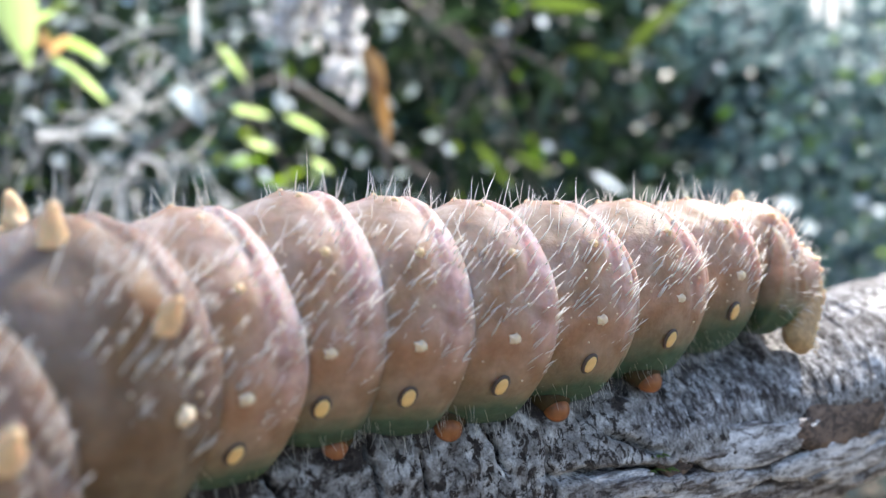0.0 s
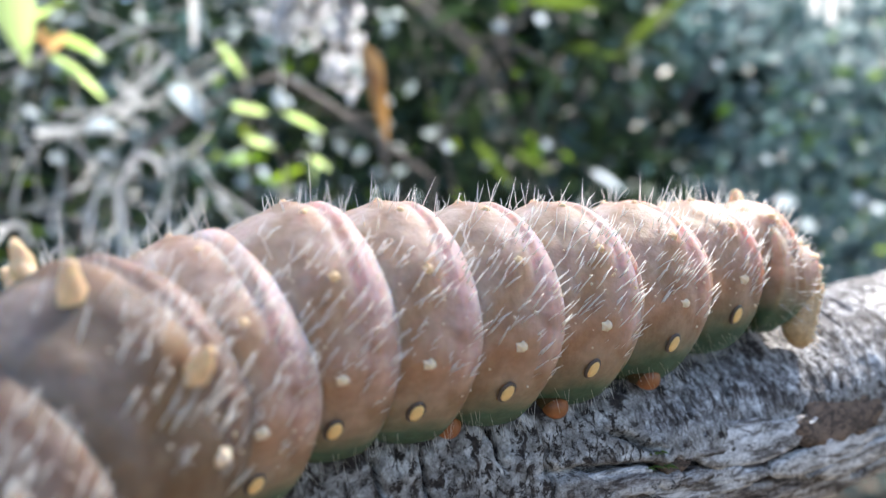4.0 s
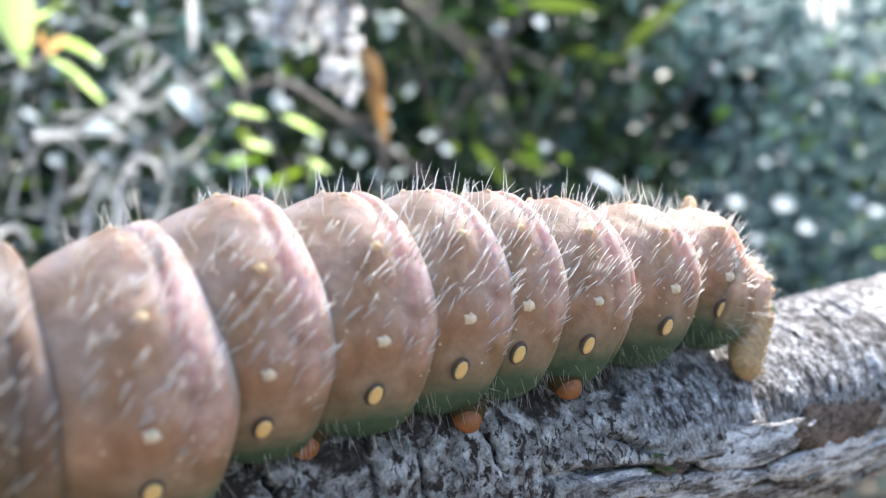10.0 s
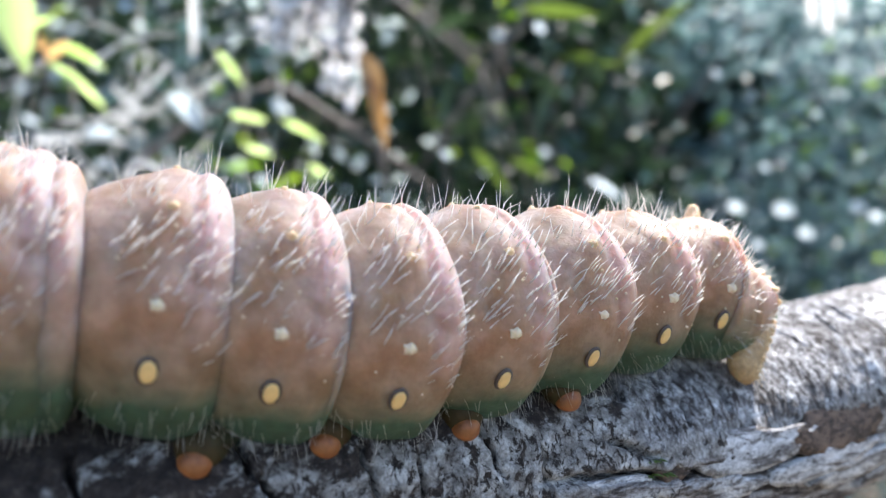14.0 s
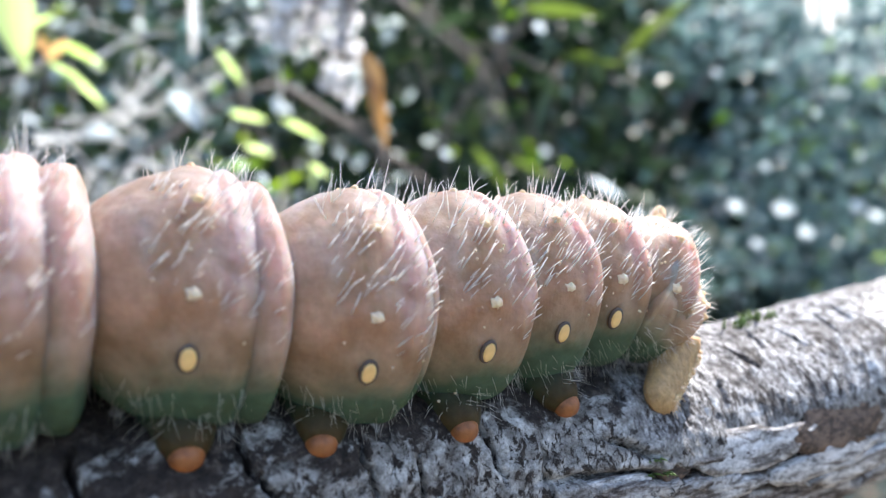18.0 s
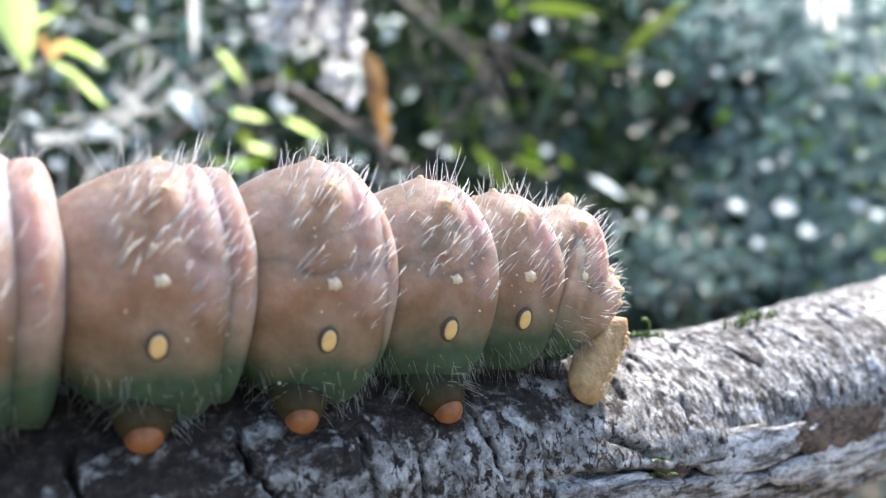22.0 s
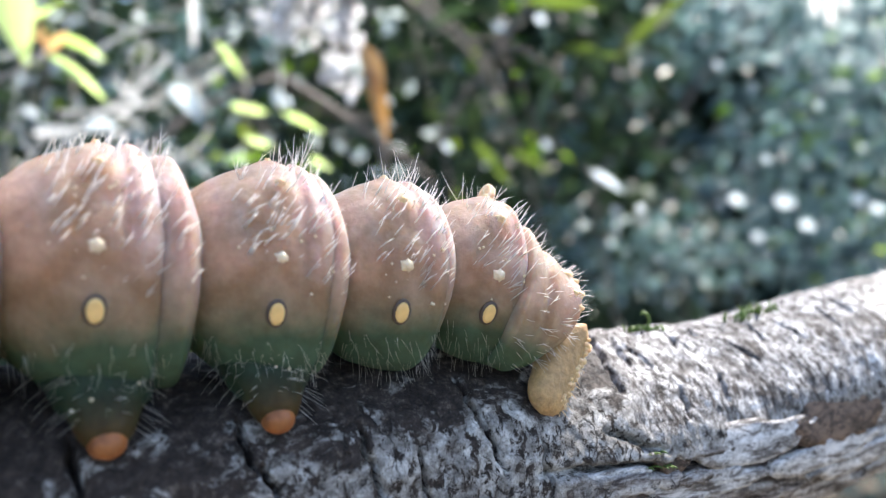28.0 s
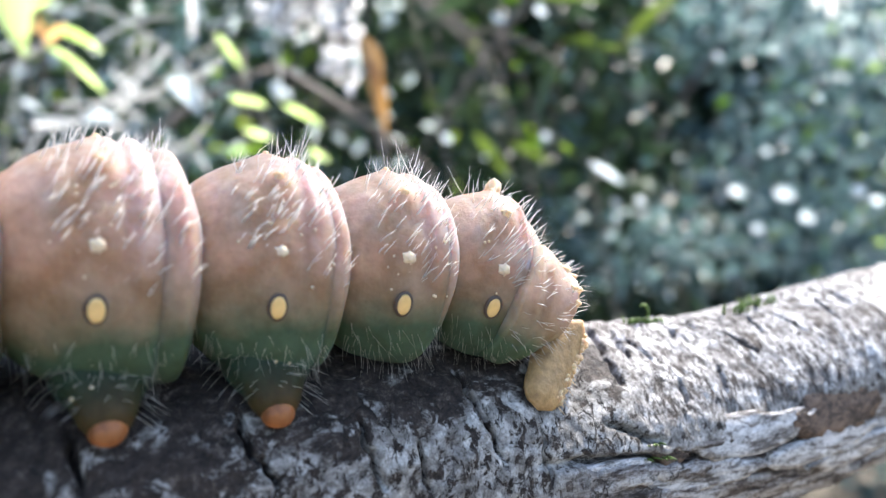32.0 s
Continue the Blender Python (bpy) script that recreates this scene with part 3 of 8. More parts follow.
def ring_shape(radius, length, seed, annulets=True, nx=64, around=110, rough=1.0, rear=1.0):
    """One body ring: a ridge with the warts, two folds at its rear, flatter below, wrinkled and dimpled."""
    rows, tints = [], []
    for i in range(nx):
        q = -math.cos(math.pi * (i + 0.5) / nx)
        e = profile(q)
        ring = []
        for j in range(around):
            a = math.tau * j / around
            ca, sa = math.cos(a), math.sin(a)
            x = along(q, length, rear, sa)
            r = radius * e
            warm = pink = bloom_rim = 0.0
            if annulets:
                up = max(0, min(1, (sa + 0.55) / 0.6))
                for c, w, d in ((0.19, 0.05, 0.034),):
                    cc = c + 0.05 * noise.noise(Vector((ca * 1.5, sa * 1.5, seed + c)))
                    r -= radius * d * up * math.exp(-((q - cc) / w) ** 2)
                da = math.degrees(math.atan2(sa, -ca))
                for b in (-7, 36, 76, 104, 144):
                    dd = (da - b + 180) % 360 - 180
                    r += radius * 0.030 * math.exp(-(dd / 9) ** 2 - ((q + 0.02) / 0.11) ** 2)
                    warm += (0.25 if b == -7 else 0.55) * math.exp(-(dd / 9) ** 2 - ((q - 0.03) / 0.10) ** 2)
                warm += 0.16 * math.exp(-((q - 0.06) / 0.10) ** 2) * ease(da, -2, 12) * (1 - ease(da, 34, 50))
                r -= radius * 0.050 * math.exp(-((da - 6) / 8) ** 2 - ((q + 0.17) / 0.10) ** 2)
                r -= radius * 0.034 * math.exp(-((da - 16) / 7) ** 2 - ((q - 0.08) / 0.07) ** 2)
                r -= radius * 0.026 * math.exp(-((da - 56) / 8) ** 2 - ((q + 0.30) / 0.10) ** 2)
                r -= radius * 0.060 * math.exp(-((da - 16) / 11) ** 2 - ((q + 0.05) / 0.14) ** 2)
                warm += 0.62 * math.exp(-((da - 18) / 15) ** 2 - ((q + 0.05) / 0.18) ** 2)
                bare = math.exp(-((da - 14) / 9) ** 2 - ((q + 0.30) / 0.07) ** 2)
                side = ease(da, -24, 8) * (1 - ease(da, 172, 179))
                blot = 0.5 + 0.5 * noise.noise(Vector((x * 420, ca * 3, sa * 3 + seed)))
                pink = ease(q, 0.14, 0.30) * side * (0.45 + 0.5 * blot)
                # pale skin patches, and the backlit rim of the rear lip painted in
                bloom_rim = 0.5 * math.exp(-((q + 0.30) / 0.22) ** 2 - ((da - 72) / 42) ** 2) * blot + 0.55 * bare + 0.7 * ease(q, 0.50, 0.72) * side
            p = Vector((x * 300, ca * 2, sa * 2))
            r += radius * rough * (0.016 * noise.noise(p * 1.1 + Vector((seed, 0, 0))) + 0.007 * noise.noise(p * 3.1) + 0.0035 * noise.noise(Vector((x * 2600, ca * 3, sa * 3 + seed))))
            ring.append((x, ca * r, sa * r * hang(sa)))
            tints.append((min(1, warm), min(1, pink), min(1, bloom_rim)))
        rows.append((0.0, ring))
    return lathe(rows, around) + (tints,)


def body_mesh(name, shape, material):
    verts, faces, tints = shape
    return mesh_of(name, verts, faces, material, True, tints)


def hair(at_, way, length, thick=0.00004, droop=0.15):
    a, d = Vector(at_), Vector(way).normalized()
    sag = Vector((0.25, 0, -1)) * droop * length
    return tube([a, a + d * length * 0.5 + sag * 0.25, a + d * length + sag], [thick, thick * 0.8, thick * 0.2], 3)


def surface_spot(radius, length, a, q, rear=1.0):
    """Place and outward way on a ring at angle a over the near side and q along it."""
    e = profile(q)
    out = Vector((0, -math.cos(radians(a)), math.sin(radians(a))))
    return Vector((along(q, length, rear, out.z), out.y * radius * e * 0.985, out.z * hang(out.z) * radius * e * 0.985)), out


def coat(radius, length, seed, top=34, side=80, low=90, long=1.0, rear=1.0, band=(-90, 180)):
    """Pale hairs: long and upright on the back, short and swept on the flank, a fringe below."""
    r = random.Random(seed)
    pieces_ = []
    for kind, n in (("top", top), ("side", side), ("low", low)):
        for _ in range(n):
            q = r.choice((-0.30, -0.10, 0.05, 0.18, 0.40)) + r.gauss(0, 0.05) if kind != "low" else r.uniform(-0.7, 0.7)
            q = max(-0.8, min(0.8, q))
            if kind == "top":
                a = r.uniform(38, 150)
                p, out = surface_spot(radius, length, a, q, rear)
                w, ln, dr = out + Vector((r.gauss(0.15, 0.4), r.gauss(0, 0.35), 0.3)), r.uniform(0.0010, 0.0033), r.uniform(-0.35, 0.45)
            elif kind == "side":
                a = r.uniform(-30, 52)
                p, out = surface_spot(radius, length, a, q, rear)
                w, ln, dr = out * 0.4 + Vector((0.62 + r.gauss(0, 0.10), 0, 0.86 + r.gauss(0, 0.10))), r.uniform(0.0009, 0.0023), r.uniform(-0.25, 0.25)
            else:
                a = r.uniform(-88, -44)
                p, out = surface_spot(radius * 1.03, length, a, q, rear)
                w, ln, dr = out + Vector((r.gauss(0, 0.4), 0, -0.5 + r.gauss(0, 0.3))), r.uniform(0.0006, 0.0017), 0.2
            if not band[0] <= a < band[1]:
                continue
            pieces_.append(hair(p, w, ln * long, (0.000080 if kind == "side" else 0.000056 if kind == "top" else 0.000024) * r.uniform(0.7, 1.15) * min(1.0, radius / 0.0094) ** 1.6, dr))
    return joined(pieces_)


def knob(radius, height, seed, n=10, rings=6):
    """A rough wart or tubercle standing along +z."""
    verts, faces = [], []
    for i in range(rings):
        t = i / (rings - 1)
        rr = radius * (1 - 0.5 * t ** 1.5) * (1 if i < rings - 1 else 0.6)
        for k in range(n):
            a = math.tau * k / n
            q = rr * (1 + 0.25 * noise.noise(Vector((math.cos(a) * 2, math.sin(a) * 2, t * 3 + seed))))
            verts.append((q * math.cos(a), q * math.sin(a), height * t - radius * 0.3))
    for i in range(rings - 1):
        for k in range(n):
            j = (k + 1) % n
            faces.append((i * n + k, i * n + j, (i + 1) * n + j, (i + 1) * n + k))
    faces.append(tuple(range((rings - 1) * n, rings * n)))
    return verts, faces


def star(radius, height, seed):
    """A low crumbly wart with ragged points round its foot."""
    r = random.Random(seed)
    reach = [r.uniform(0.15, 0.5) for _ in range(6)]
    verts, faces, n, rings = [], [], 36, 7
    for i in range(rings):
        t = i / (rings - 1)
        for k in range(n):
            a = math.tau * k / n
            point = max(0.0, math.cos(3 * a)) ** 2 if (k * 6 // n) % 2 == 0 else max(0.0, math.cos(3 * a + math.pi)) ** 2
            q = radius * (1 + reach[k * 6 // n] * point * (1 - t)) * (1 - 0.65 * t ** 1.4) * (1 + 0.25 * noise.noise(Vector((math.cos(a) * 2, math.sin(a) * 2, t * 4 + seed))))
            verts.append((q * math.cos(a), q * math.sin(a), height * t - radius * 0.3 * (1 - t)))
    for i in range(rings - 1):
        for k in range(n):
            j = (k + 1) % n
            faces.append((i * n + k, i * n + j, (i + 1) * n + j, (i + 1) * n + k))
    faces.append(tuple(range((rings - 1) * n, rings * n)))
    return verts, faces


def carrot(radius, height, seed, n=16, rings=12):
    """A long knobbly tubercle, blunt at its tip, standing along +z."""
    verts, faces = [], []
    for i in range(rings):
        t = i / (rings - 1)
        rr = radius * (1 - 0.58 * t ** 1.2) * math.sqrt(max(0.08, 1 - max(0, (t - 0.8) / 0.2) ** 2))
        for k in range(n):
            a = math.tau * k / n
            c, d = math.cos(a), math.sin(a)
            q = rr * (1 + 0.40 * noise.noise(Vector((c * 1.3, d * 1.3, t * 3 + seed))) + 0.30 * t * noise.noise(Vector((c * 2.6, d * 2.6, t * 11 + seed))))
            verts.append((q * c, q * d, height * t - radius * 0.4))
    for i in range(rings - 1):
        for k in range(n):
            j = (k + 1) % n
            faces.append((i * n + k, i * n + j, (i + 1) * n + j, (i + 1) * n + k))
    faces.append(tuple(range((rings - 1) * n, rings * n)))
    return verts, faces


def oval(width, height, thick, n=28):
    """A low oval button facing -y."""
    verts, faces = [], []
    for rr, y in ((1.0, 0.4), (1.0, -0.3), (0.88, -0.85), (0.5, -1.0), (0.12, -1.02)):
        for k in range(n):
            a = math.tau * k / n
            verts.append((rr * width / 2 * math.cos(a), y * thick, rr * height / 2 * math.sin(a)))
    for i in range(4):
        for k in range(n):
            j = (k + 1) % n
            faces.append((i * n + k, i * n + j, (i + 1) * n + j, (i + 1) * n + k))
    faces.append(tuple(range(4 * n, 5 * n)))
    return verts, faces


STAR = mesh_of("wart", *star(0.00064, 0.00040, 3), WARTY)
SPECK = mesh_of("speck", *knob(0.00014, 0.00016, 5, 7, 4), WARTY)
CONE = mesh_of("tubercle", *star(0.00052, 0.00046, 8), HORNY)
HORN = mesh_of("horn", *carrot(0.00085, 0.0027, 9), HORNY)
STUB = mesh_of("horn", *carrot(0.0010, 0.0019, 4), HORNY)
SPOT = mesh_of("spiracle", *oval(0.00120, 0.0019, 0.00020), CREAM)
SPOT_RING = mesh_of("spiracle_ring", *oval(0.00168, 0.00235, 0.00018), RING)


def out_pose(radius, a, q, lift=0.0, rear=1.0):
    p, out = surface_spot(radius, SPAN * radius, a, q, rear)
    return Matrix.Translation(p + out * lift) @ out.to_track_quat("Z", "X").to_matrix().to_4x4()


for i, (name, radius) in enumerate(SIZES.items()):
    rear = REAR.get(name, 0.52)
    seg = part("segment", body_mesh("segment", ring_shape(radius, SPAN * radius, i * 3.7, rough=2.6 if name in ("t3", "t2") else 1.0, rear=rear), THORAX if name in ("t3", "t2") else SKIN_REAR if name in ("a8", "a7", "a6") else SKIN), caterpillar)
    pieces[name] = seg
    hump = seg
    if name in SWELLS:
        hump = part("back", body_mesh("back", ring_shape(radius * 0.996, SPAN * radius, i * 3.7, rear=rear), BACK), caterpillar)
        pieces["back_" + name] = hump
        tagged(part("hairs", mesh_of("hairs", *coat(radius, SPAN * radius, 20 + i, rear=rear, band=(8, 180)), HAIR), hump), kind="stuff")
    tagged(part("hairs", mesh_of("hairs", *coat(radius, SPAN * radius, 20 + i, rear=rear, band=(-90, 8 if name in SWELLS else 180)), HAIR), seg), kind="stuff")
    if name not in ("t3", "t2"):
        side = Matrix.Translation(surface_spot(radius, SPAN * radius, -32, -0.04)[0]) @ pose(0, 0, 0, 27)
        part("spiracle_ring", SPOT_RING, seg, side @ pose(0, -0.00017, 0), "dark ring round the breathing hole")
        part("spiracle", SPOT, seg, side @ pose(0, -0.00026, 0), "cream oval breathing hole")
        part("wart", STAR, seg, out_pose(radius, -7, -0.02, 0.0002), "pale spiny wart")
        for a, q in ((36, 0.0), (144, 0.0)):
            part("tubercle", CONE, hump, out_pose(radius, a, q, 0.0002), "yellow tubercle")
        for a in (76, 104):
            part("tubercle", CONE, hump, out_pose(radius, a, 0.0, 0.0002) @ Matrix.Scale(0.9, 4), "yellow tubercle")
    else:
        for a, q in ((71, -0.22), (23, 0.08), (112, -0.1), (140, 0.05)) if name == "t3" else ((27, 0.12), (2, 0.2), (75, -0.1)):
            part("tubercle", HORN, seg, out_pose(radius, a, q, 0.0004, rear) @ pose(0, 0, 0, 0, 28 if a < 60 else 6), "long yellow tubercle")
        part("wart", STAR, seg, out_pose(radius, -10, 0.12, 0.0003), "pale spiny wart")
    r = random.Random(70 + i)
    for _ in range(16):
        part("speck", SPECK, seg, out_pose(radius, r.uniform(-30, 60), r.uniform(-0.35, 0.6), 0.0001, rear))
    if name == "a8":
        part("horn", STUB, seg, out_pose(radius, 88, 0.12, 0.0002), "blunt yellow tail horn")

NAMES = list(SIZES)


def annulet_width(x):
    """The radius of a sliding rear fold, as a share of its ring's, at x metres from its middle."""
    if x < -0.0006:
        return 0.985 - 0.20 * ease(-x, 0.0012, 0.0062)
    return 0.985 * math.sqrt(max(0.02, 1 - ((x + 0.0006) / 0.0020) ** 2.0))


def annulet_shape(radius, seed):
    """The pink rear fold of a ring: it slides out from under the ring and ends in a full lip, shorter over the back."""
    rows, tints, around = [], [], 110
    for i in range(34):
        x0 = -0.0062 + 0.0076 * math.sin(math.pi / 2 * i / 33) ** 0.9
        ring = []
        for j in range(around):
            a = math.tau * j / around
            ca, sa = math.cos(a), math.sin(a)
            r = radius * annulet_width(x0) * (1 + 0.012 * noise.noise(Vector((x0 * 330 + seed, ca * 2, sa * 2))) + 0.004 * noise.noise(Vector((x0 * 2400, ca * 4, sa * 4 + seed))))
            r -= radius * 0.010 * math.exp(-((x0 + 0.0024) / 0.0005) ** 2) * ease(sa, -0.5, 0.1)
            ring.append((x0 - 0.0009 * ease(sa, -0.1, 1.0) - 0.0005 * ease(-sa, 0.3, 1.0), ca * r, sa * r * hang(sa)))
            blot = 0.5 + 0.5 * noise.noise(Vector((x0 * 420, ca * 3, sa * 3 + seed)))
            side = ease(sa, -0.45, 0.05)
            # the third channel paints a pale backlit rim on the fold's lip
            tints.append((0.0, (0.40 + 0.45 * blot) * side, 0.6 * ease(x0, -0.0008, 0.0006) * side))
        rows.append((0.0, ring))
    return lathe(rows, around) + (tints,)


def annulet_coat(radius, seed):
    r = random.Random(seed)
    bits = []
    for k in range(46):
        a, x = (r.uniform(-28, 55) if k < 32 else r.uniform(50, 140)), r.choice((-0.0030, -0.0012)) + r.gauss(0, 0.0004)
        out = Vector((0, -math.cos(radians(a)), math.sin(radians(a))))
        rr = radius * annulet_width(x) * 0.985
        p = Vector((x - 0.0009 * ease(out.z, -0.1, 1.0), out.y * rr, out.z * hang(out.z) * rr))
        if k < 32:
            bits.append(hair(p, out * 0.4 + Vector((0.62 + r.gauss(0, 0.10), 0, 0.86 + r.gauss(0, 0.10))), r.uniform(0.0009, 0.0022), 0.000078 * r.uniform(0.7, 1.1) * min(1.0, radius / 0.0094) ** 1.6, r.uniform(-0.2, 0.2)))
        else:
            bits.append(hair(p, out + Vector((r.gauss(0.15, 0.4), r.gauss(0, 0.35), 0.3)), r.uniform(0.0012, 0.0036), 0.000045, r.uniform(-0.3, 0.4)))
    return joined(bits)


for k, (back, front) in enumerate(zip(NAMES, NAMES[1:])):
    radius = 0.4 * SIZES[back] + 0.6 * SIZES[front]
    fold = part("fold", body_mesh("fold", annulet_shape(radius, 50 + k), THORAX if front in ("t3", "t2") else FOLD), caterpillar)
    tagged(part("hairs", mesh_of("hairs", *annulet_coat(radius, 150 + k), HAIR), fold), kind="stuff")
    pieces["fold_" + back] = fold


def tail_ring(t):
    """The tail's cut at t from its root (0) to its tip (1): its place along, top, bottom and half width."""
    x = -0.0070 + 0.0102 * t
    top = 0.0062 - 0.0038 * ease(t, 0.05, 0.95) - 0.0006 * math.exp(-((t - 0.45) / 0.07) ** 2)
    low = -0.0086 + 0.0036 * ease(t, 0.5, 1.0)
    wide = 0.0068 - 0.0022 * t ** 2
    end = math.sqrt(max(0.03, 1 - max(0.0, (t - 0.86) / 0.14) ** 2)) * min(1.0, 0.4 + 2.4 * t)
    mid, half = (top + low) / 2, (top - low) / 2 * end
    return x, mid, half, wide * end


def on_tail(t, a):
    """A place on the tail's skin, a degrees above the flank towards the eye, and the way out of it."""
    x, mid, half, wide = tail_ring(t)
    ca, sa = math.cos(radians(a)), math.sin(radians(a))
    return Vector((x, -ca * wide, mid + sa * half)), Vector((0.3 + 0.6 * t, -ca, sa)).normalized()


def tail_shape():
    rows, around = [], 72
    for i in range(40):
        t = i / 39
        x, mid, half, wide = tail_ring(t)
        ring = []
        for j in range(around):
            a = math.tau * j / around
            ca, sa = math.cos(a), math.sin(a)
            q = 1 + 0.03 * noise.noise(Vector((t * 5, ca * 2, sa * 2))) + 0.012 * noise.noise(Vector((t * 22, ca * 6, sa * 6))) - 0.05 * math.exp(-((t - 0.5 + 0.06 * sa) / 0.05) ** 2)
            ring.append((q * wide * ca, mid + q * half * sa))
        rows.append((x, ring))
    return lathe(rows, around)


tail = part("tail_end", mesh_of("tail_end", *tail_shape(), TAIL), caterpillar)
pieces["tail"] = tail
rh, fuzz = random.Random(91), []
for _ in range(150):
    p, out = on_tail(rh.uniform(0.25, 0.96), rh.uniform(-70, 120))
    fuzz.append(hair(p, out + Vector((rh.gauss(0.1, 0.3), 0, rh.gauss(0.3, 0.3))), rh.uniform(0.0005, 0.0015), 0.000032, rh.uniform(-0.2, 0.3)))
tagged(part("hairs", mesh_of("hairs", *joined(fuzz), HAIR), tail), kind="stuff")
rt = random.Random(5)
for _ in range(130):
    t = 1 - 0.30 * rt.random() ** 1.8
    p, out = on_tail(t, rt.uniform(5, 150))
    part("wart", rt.choice((SPECK, SPECK, CONE)), tail, Matrix.Translation(p) @ out.to_track_quat("Z", "X").to_matrix().to_4x4() @ Matrix.Scale(rt.uniform(0.4, 0.85), 4))


def clasper_shape():
    """A broad flap that grips the branch, rounded at its foot."""
    rows = []
    for i in range(20):
        t = i / 19
        h = 0.0098 * t - 0.0006
        w = (0.0021 + 0.0006 * t) * math.sqrt(max(0.05, 1 - max(0, (t - 0.8) / 0.2) ** 3))
        d = 0.0012 + 0.0014 * t
        e = min(1.0, math.sqrt(max(0.0, 1 - (1 - min(1, t * 4)) ** 2)) + 0.05)
        rows.append((h, [(w * e * math.cos(a) * (1 + 0.08 * noise.noise(Vector((math.cos(a) * 2, math.sin(a) * 2, t * 6)))), d * e * math.sin(a)) for a in (math.tau * j / 30 for j in range(30))]))
    v, f = lathe(rows, 30)
    return [(y, z, x) for x, y, z in v], f


clasper = part("clasper", mesh_of("clasper", *clasper_shape(), CLASP), caterpillar, label="tan rear clasper gripping the bark")
pieces["clasper"] = clasper
rc = random.Random(8)
bristles = []
for _ in range(150):
    h = rc.uniform(0.0004, 0.0075)
    bristles.append(hair((0.0014 + rc.uniform(-0.0003, 0.0001) + 0.08 * h, rc.uniform(-0.0014, 0.0014), h), (1, rc.uniform(-0.5, 0.5), rc.uniform(-0.6, 0.3)), rc.uniform(0.0004, 0.0010), 0.00005))
tagged(part("bristles", mesh_of("bristles", *joined(bristles), HORNY), clasper, label="orange bristles"), kind="stuff")


GRAIN = mesh_of("granule", *knob(0.00016, 0.0002, 6, 8, 4), HORNY)
GRAIN_DARK = mesh_of("granule", *knob(0.00018, 0.0002, 7, 8, 4), RUST)
for k in range(69):
    t = (k // 3 + 0.5) / 23
    a = radians((8, -28, -58)[k % 3] + rc.gauss(0, 6))
    part("granule", GRAIN_DARK if k % 3 == 0 else GRAIN, clasper, Matrix.Translation(((0.0021 + 0.0006 * t) * math.cos(a), (0.0012 + 0.0014 * t) * math.sin(a), 0.0008 + 0.0075 * t + rc.gauss(0, 0.0003))) @ Vector((math.cos(a), math.sin(a), 0)).to_track_quat("Z", "X").to_matrix().to_4x4() @ Matrix.Scale(rc.uniform(1.3, 2.2), 4))


def leg_width(t):
    """A proleg's half width from its foot (0) to its root in the belly (1)."""
    return 0.0012 + 0.0044 * t ** 0.95


def proleg_shape():
    rows = []
    for i in range(20):
        t = i / 19
        h = 0.0005 + 0.0110 * t
        r = (leg_width(t) + 0.0001 * math.sin(t * 20)) * math.sqrt(max(0.03, 1 - max(0, (t - 0.7) / 0.3) ** 2.5))
        rows.append((h, [(r * math.cos(a) * 1.15, r * math.sin(a)) for a in (math.tau * j / 28 for j in range(28))]))
    v, f = lathe(rows, 28)
    return [(y, z, x) for x, y, z in v], f


def pad_shape():
    rows = []
    for i in range(12):
        q = -math.cos(math.pi * (i + 0.5) / 12)
        r = 0.00122 * math.sqrt(max(0, 1 - q * q))
        rows.append((q * 0.0013 + 0.0006, [(r * math.cos(a) * (1.12 + 0.05 * math.sin(3 * a)), r * math.sin(a)) for a in (math.tau * j / 26 for j in range(26))]))
    v, f = lathe(rows, 26)
    return [(y, z, x) for x, y, z in v], f


LEG, PAD = mesh_of("proleg", *proleg_shape(), GREEN), mesh_of("foot_pad", *pad_shape(), ORANGE)
rl = random.Random(3)
leg_hairs = []
for _ in range(90):
    t, a = rl.uniform(0.12, 0.62), rl.uniform(0, math.tau)
    r = leg_width(t)
    leg_hairs.append(hair((r * math.cos(a) * 1.15, r * math.sin(a), 0.0005 + 0.0110 * t), (math.cos(a), math.sin(a), -0.7), rl.uniform(0.0009, 0.0022), 0.00003, 0.2))
LEG_HAIR = mesh_of("hairs", *joined(leg_hairs), HAIR)
for name in ("a6", "a5", "a4", "a3"):
    leg = part("proleg", LEG, caterpillar, label="stout green proleg")
    part("foot_pad", PAD, leg, label="orange gripping foot pad")
    tagged(part("hairs", LEG_HAIR, leg), kind="stuff")
    r = random.Random(name)
    for _ in range(9):
        t, a = r.uniform(0.2, 0.8), r.uniform(-2.6, -0.5)
        rr = leg_width(t)
        part("speck", SPECK, leg, Matrix.Translation((rr * math.cos(a) * 1.15, rr * math.sin(a), 0.0005 + 0.0110 * t)) @ pose(0, 0, 0, 90) @ Matrix.Scale(r.uniform(0.8, 1.4), 4))
    pieces["foot_" + name] = leg


def crawl_along():
    walk(caterpillar, [(t * 0.5, base(t * 0.5)) for t in range(65)])


def at(name, t, x, y, z, turn, tilt, roll):
    """A row for walk(): a piece's place in millimetres from the eye and its turn, in the animal's own space."""
    m = pose(x / 1000, y / 1000, 1 + z / 1000, roll, -tilt, turn)
    trail.setdefault(name, []).append((t, m))
    return t, base(t).inverted() @ m


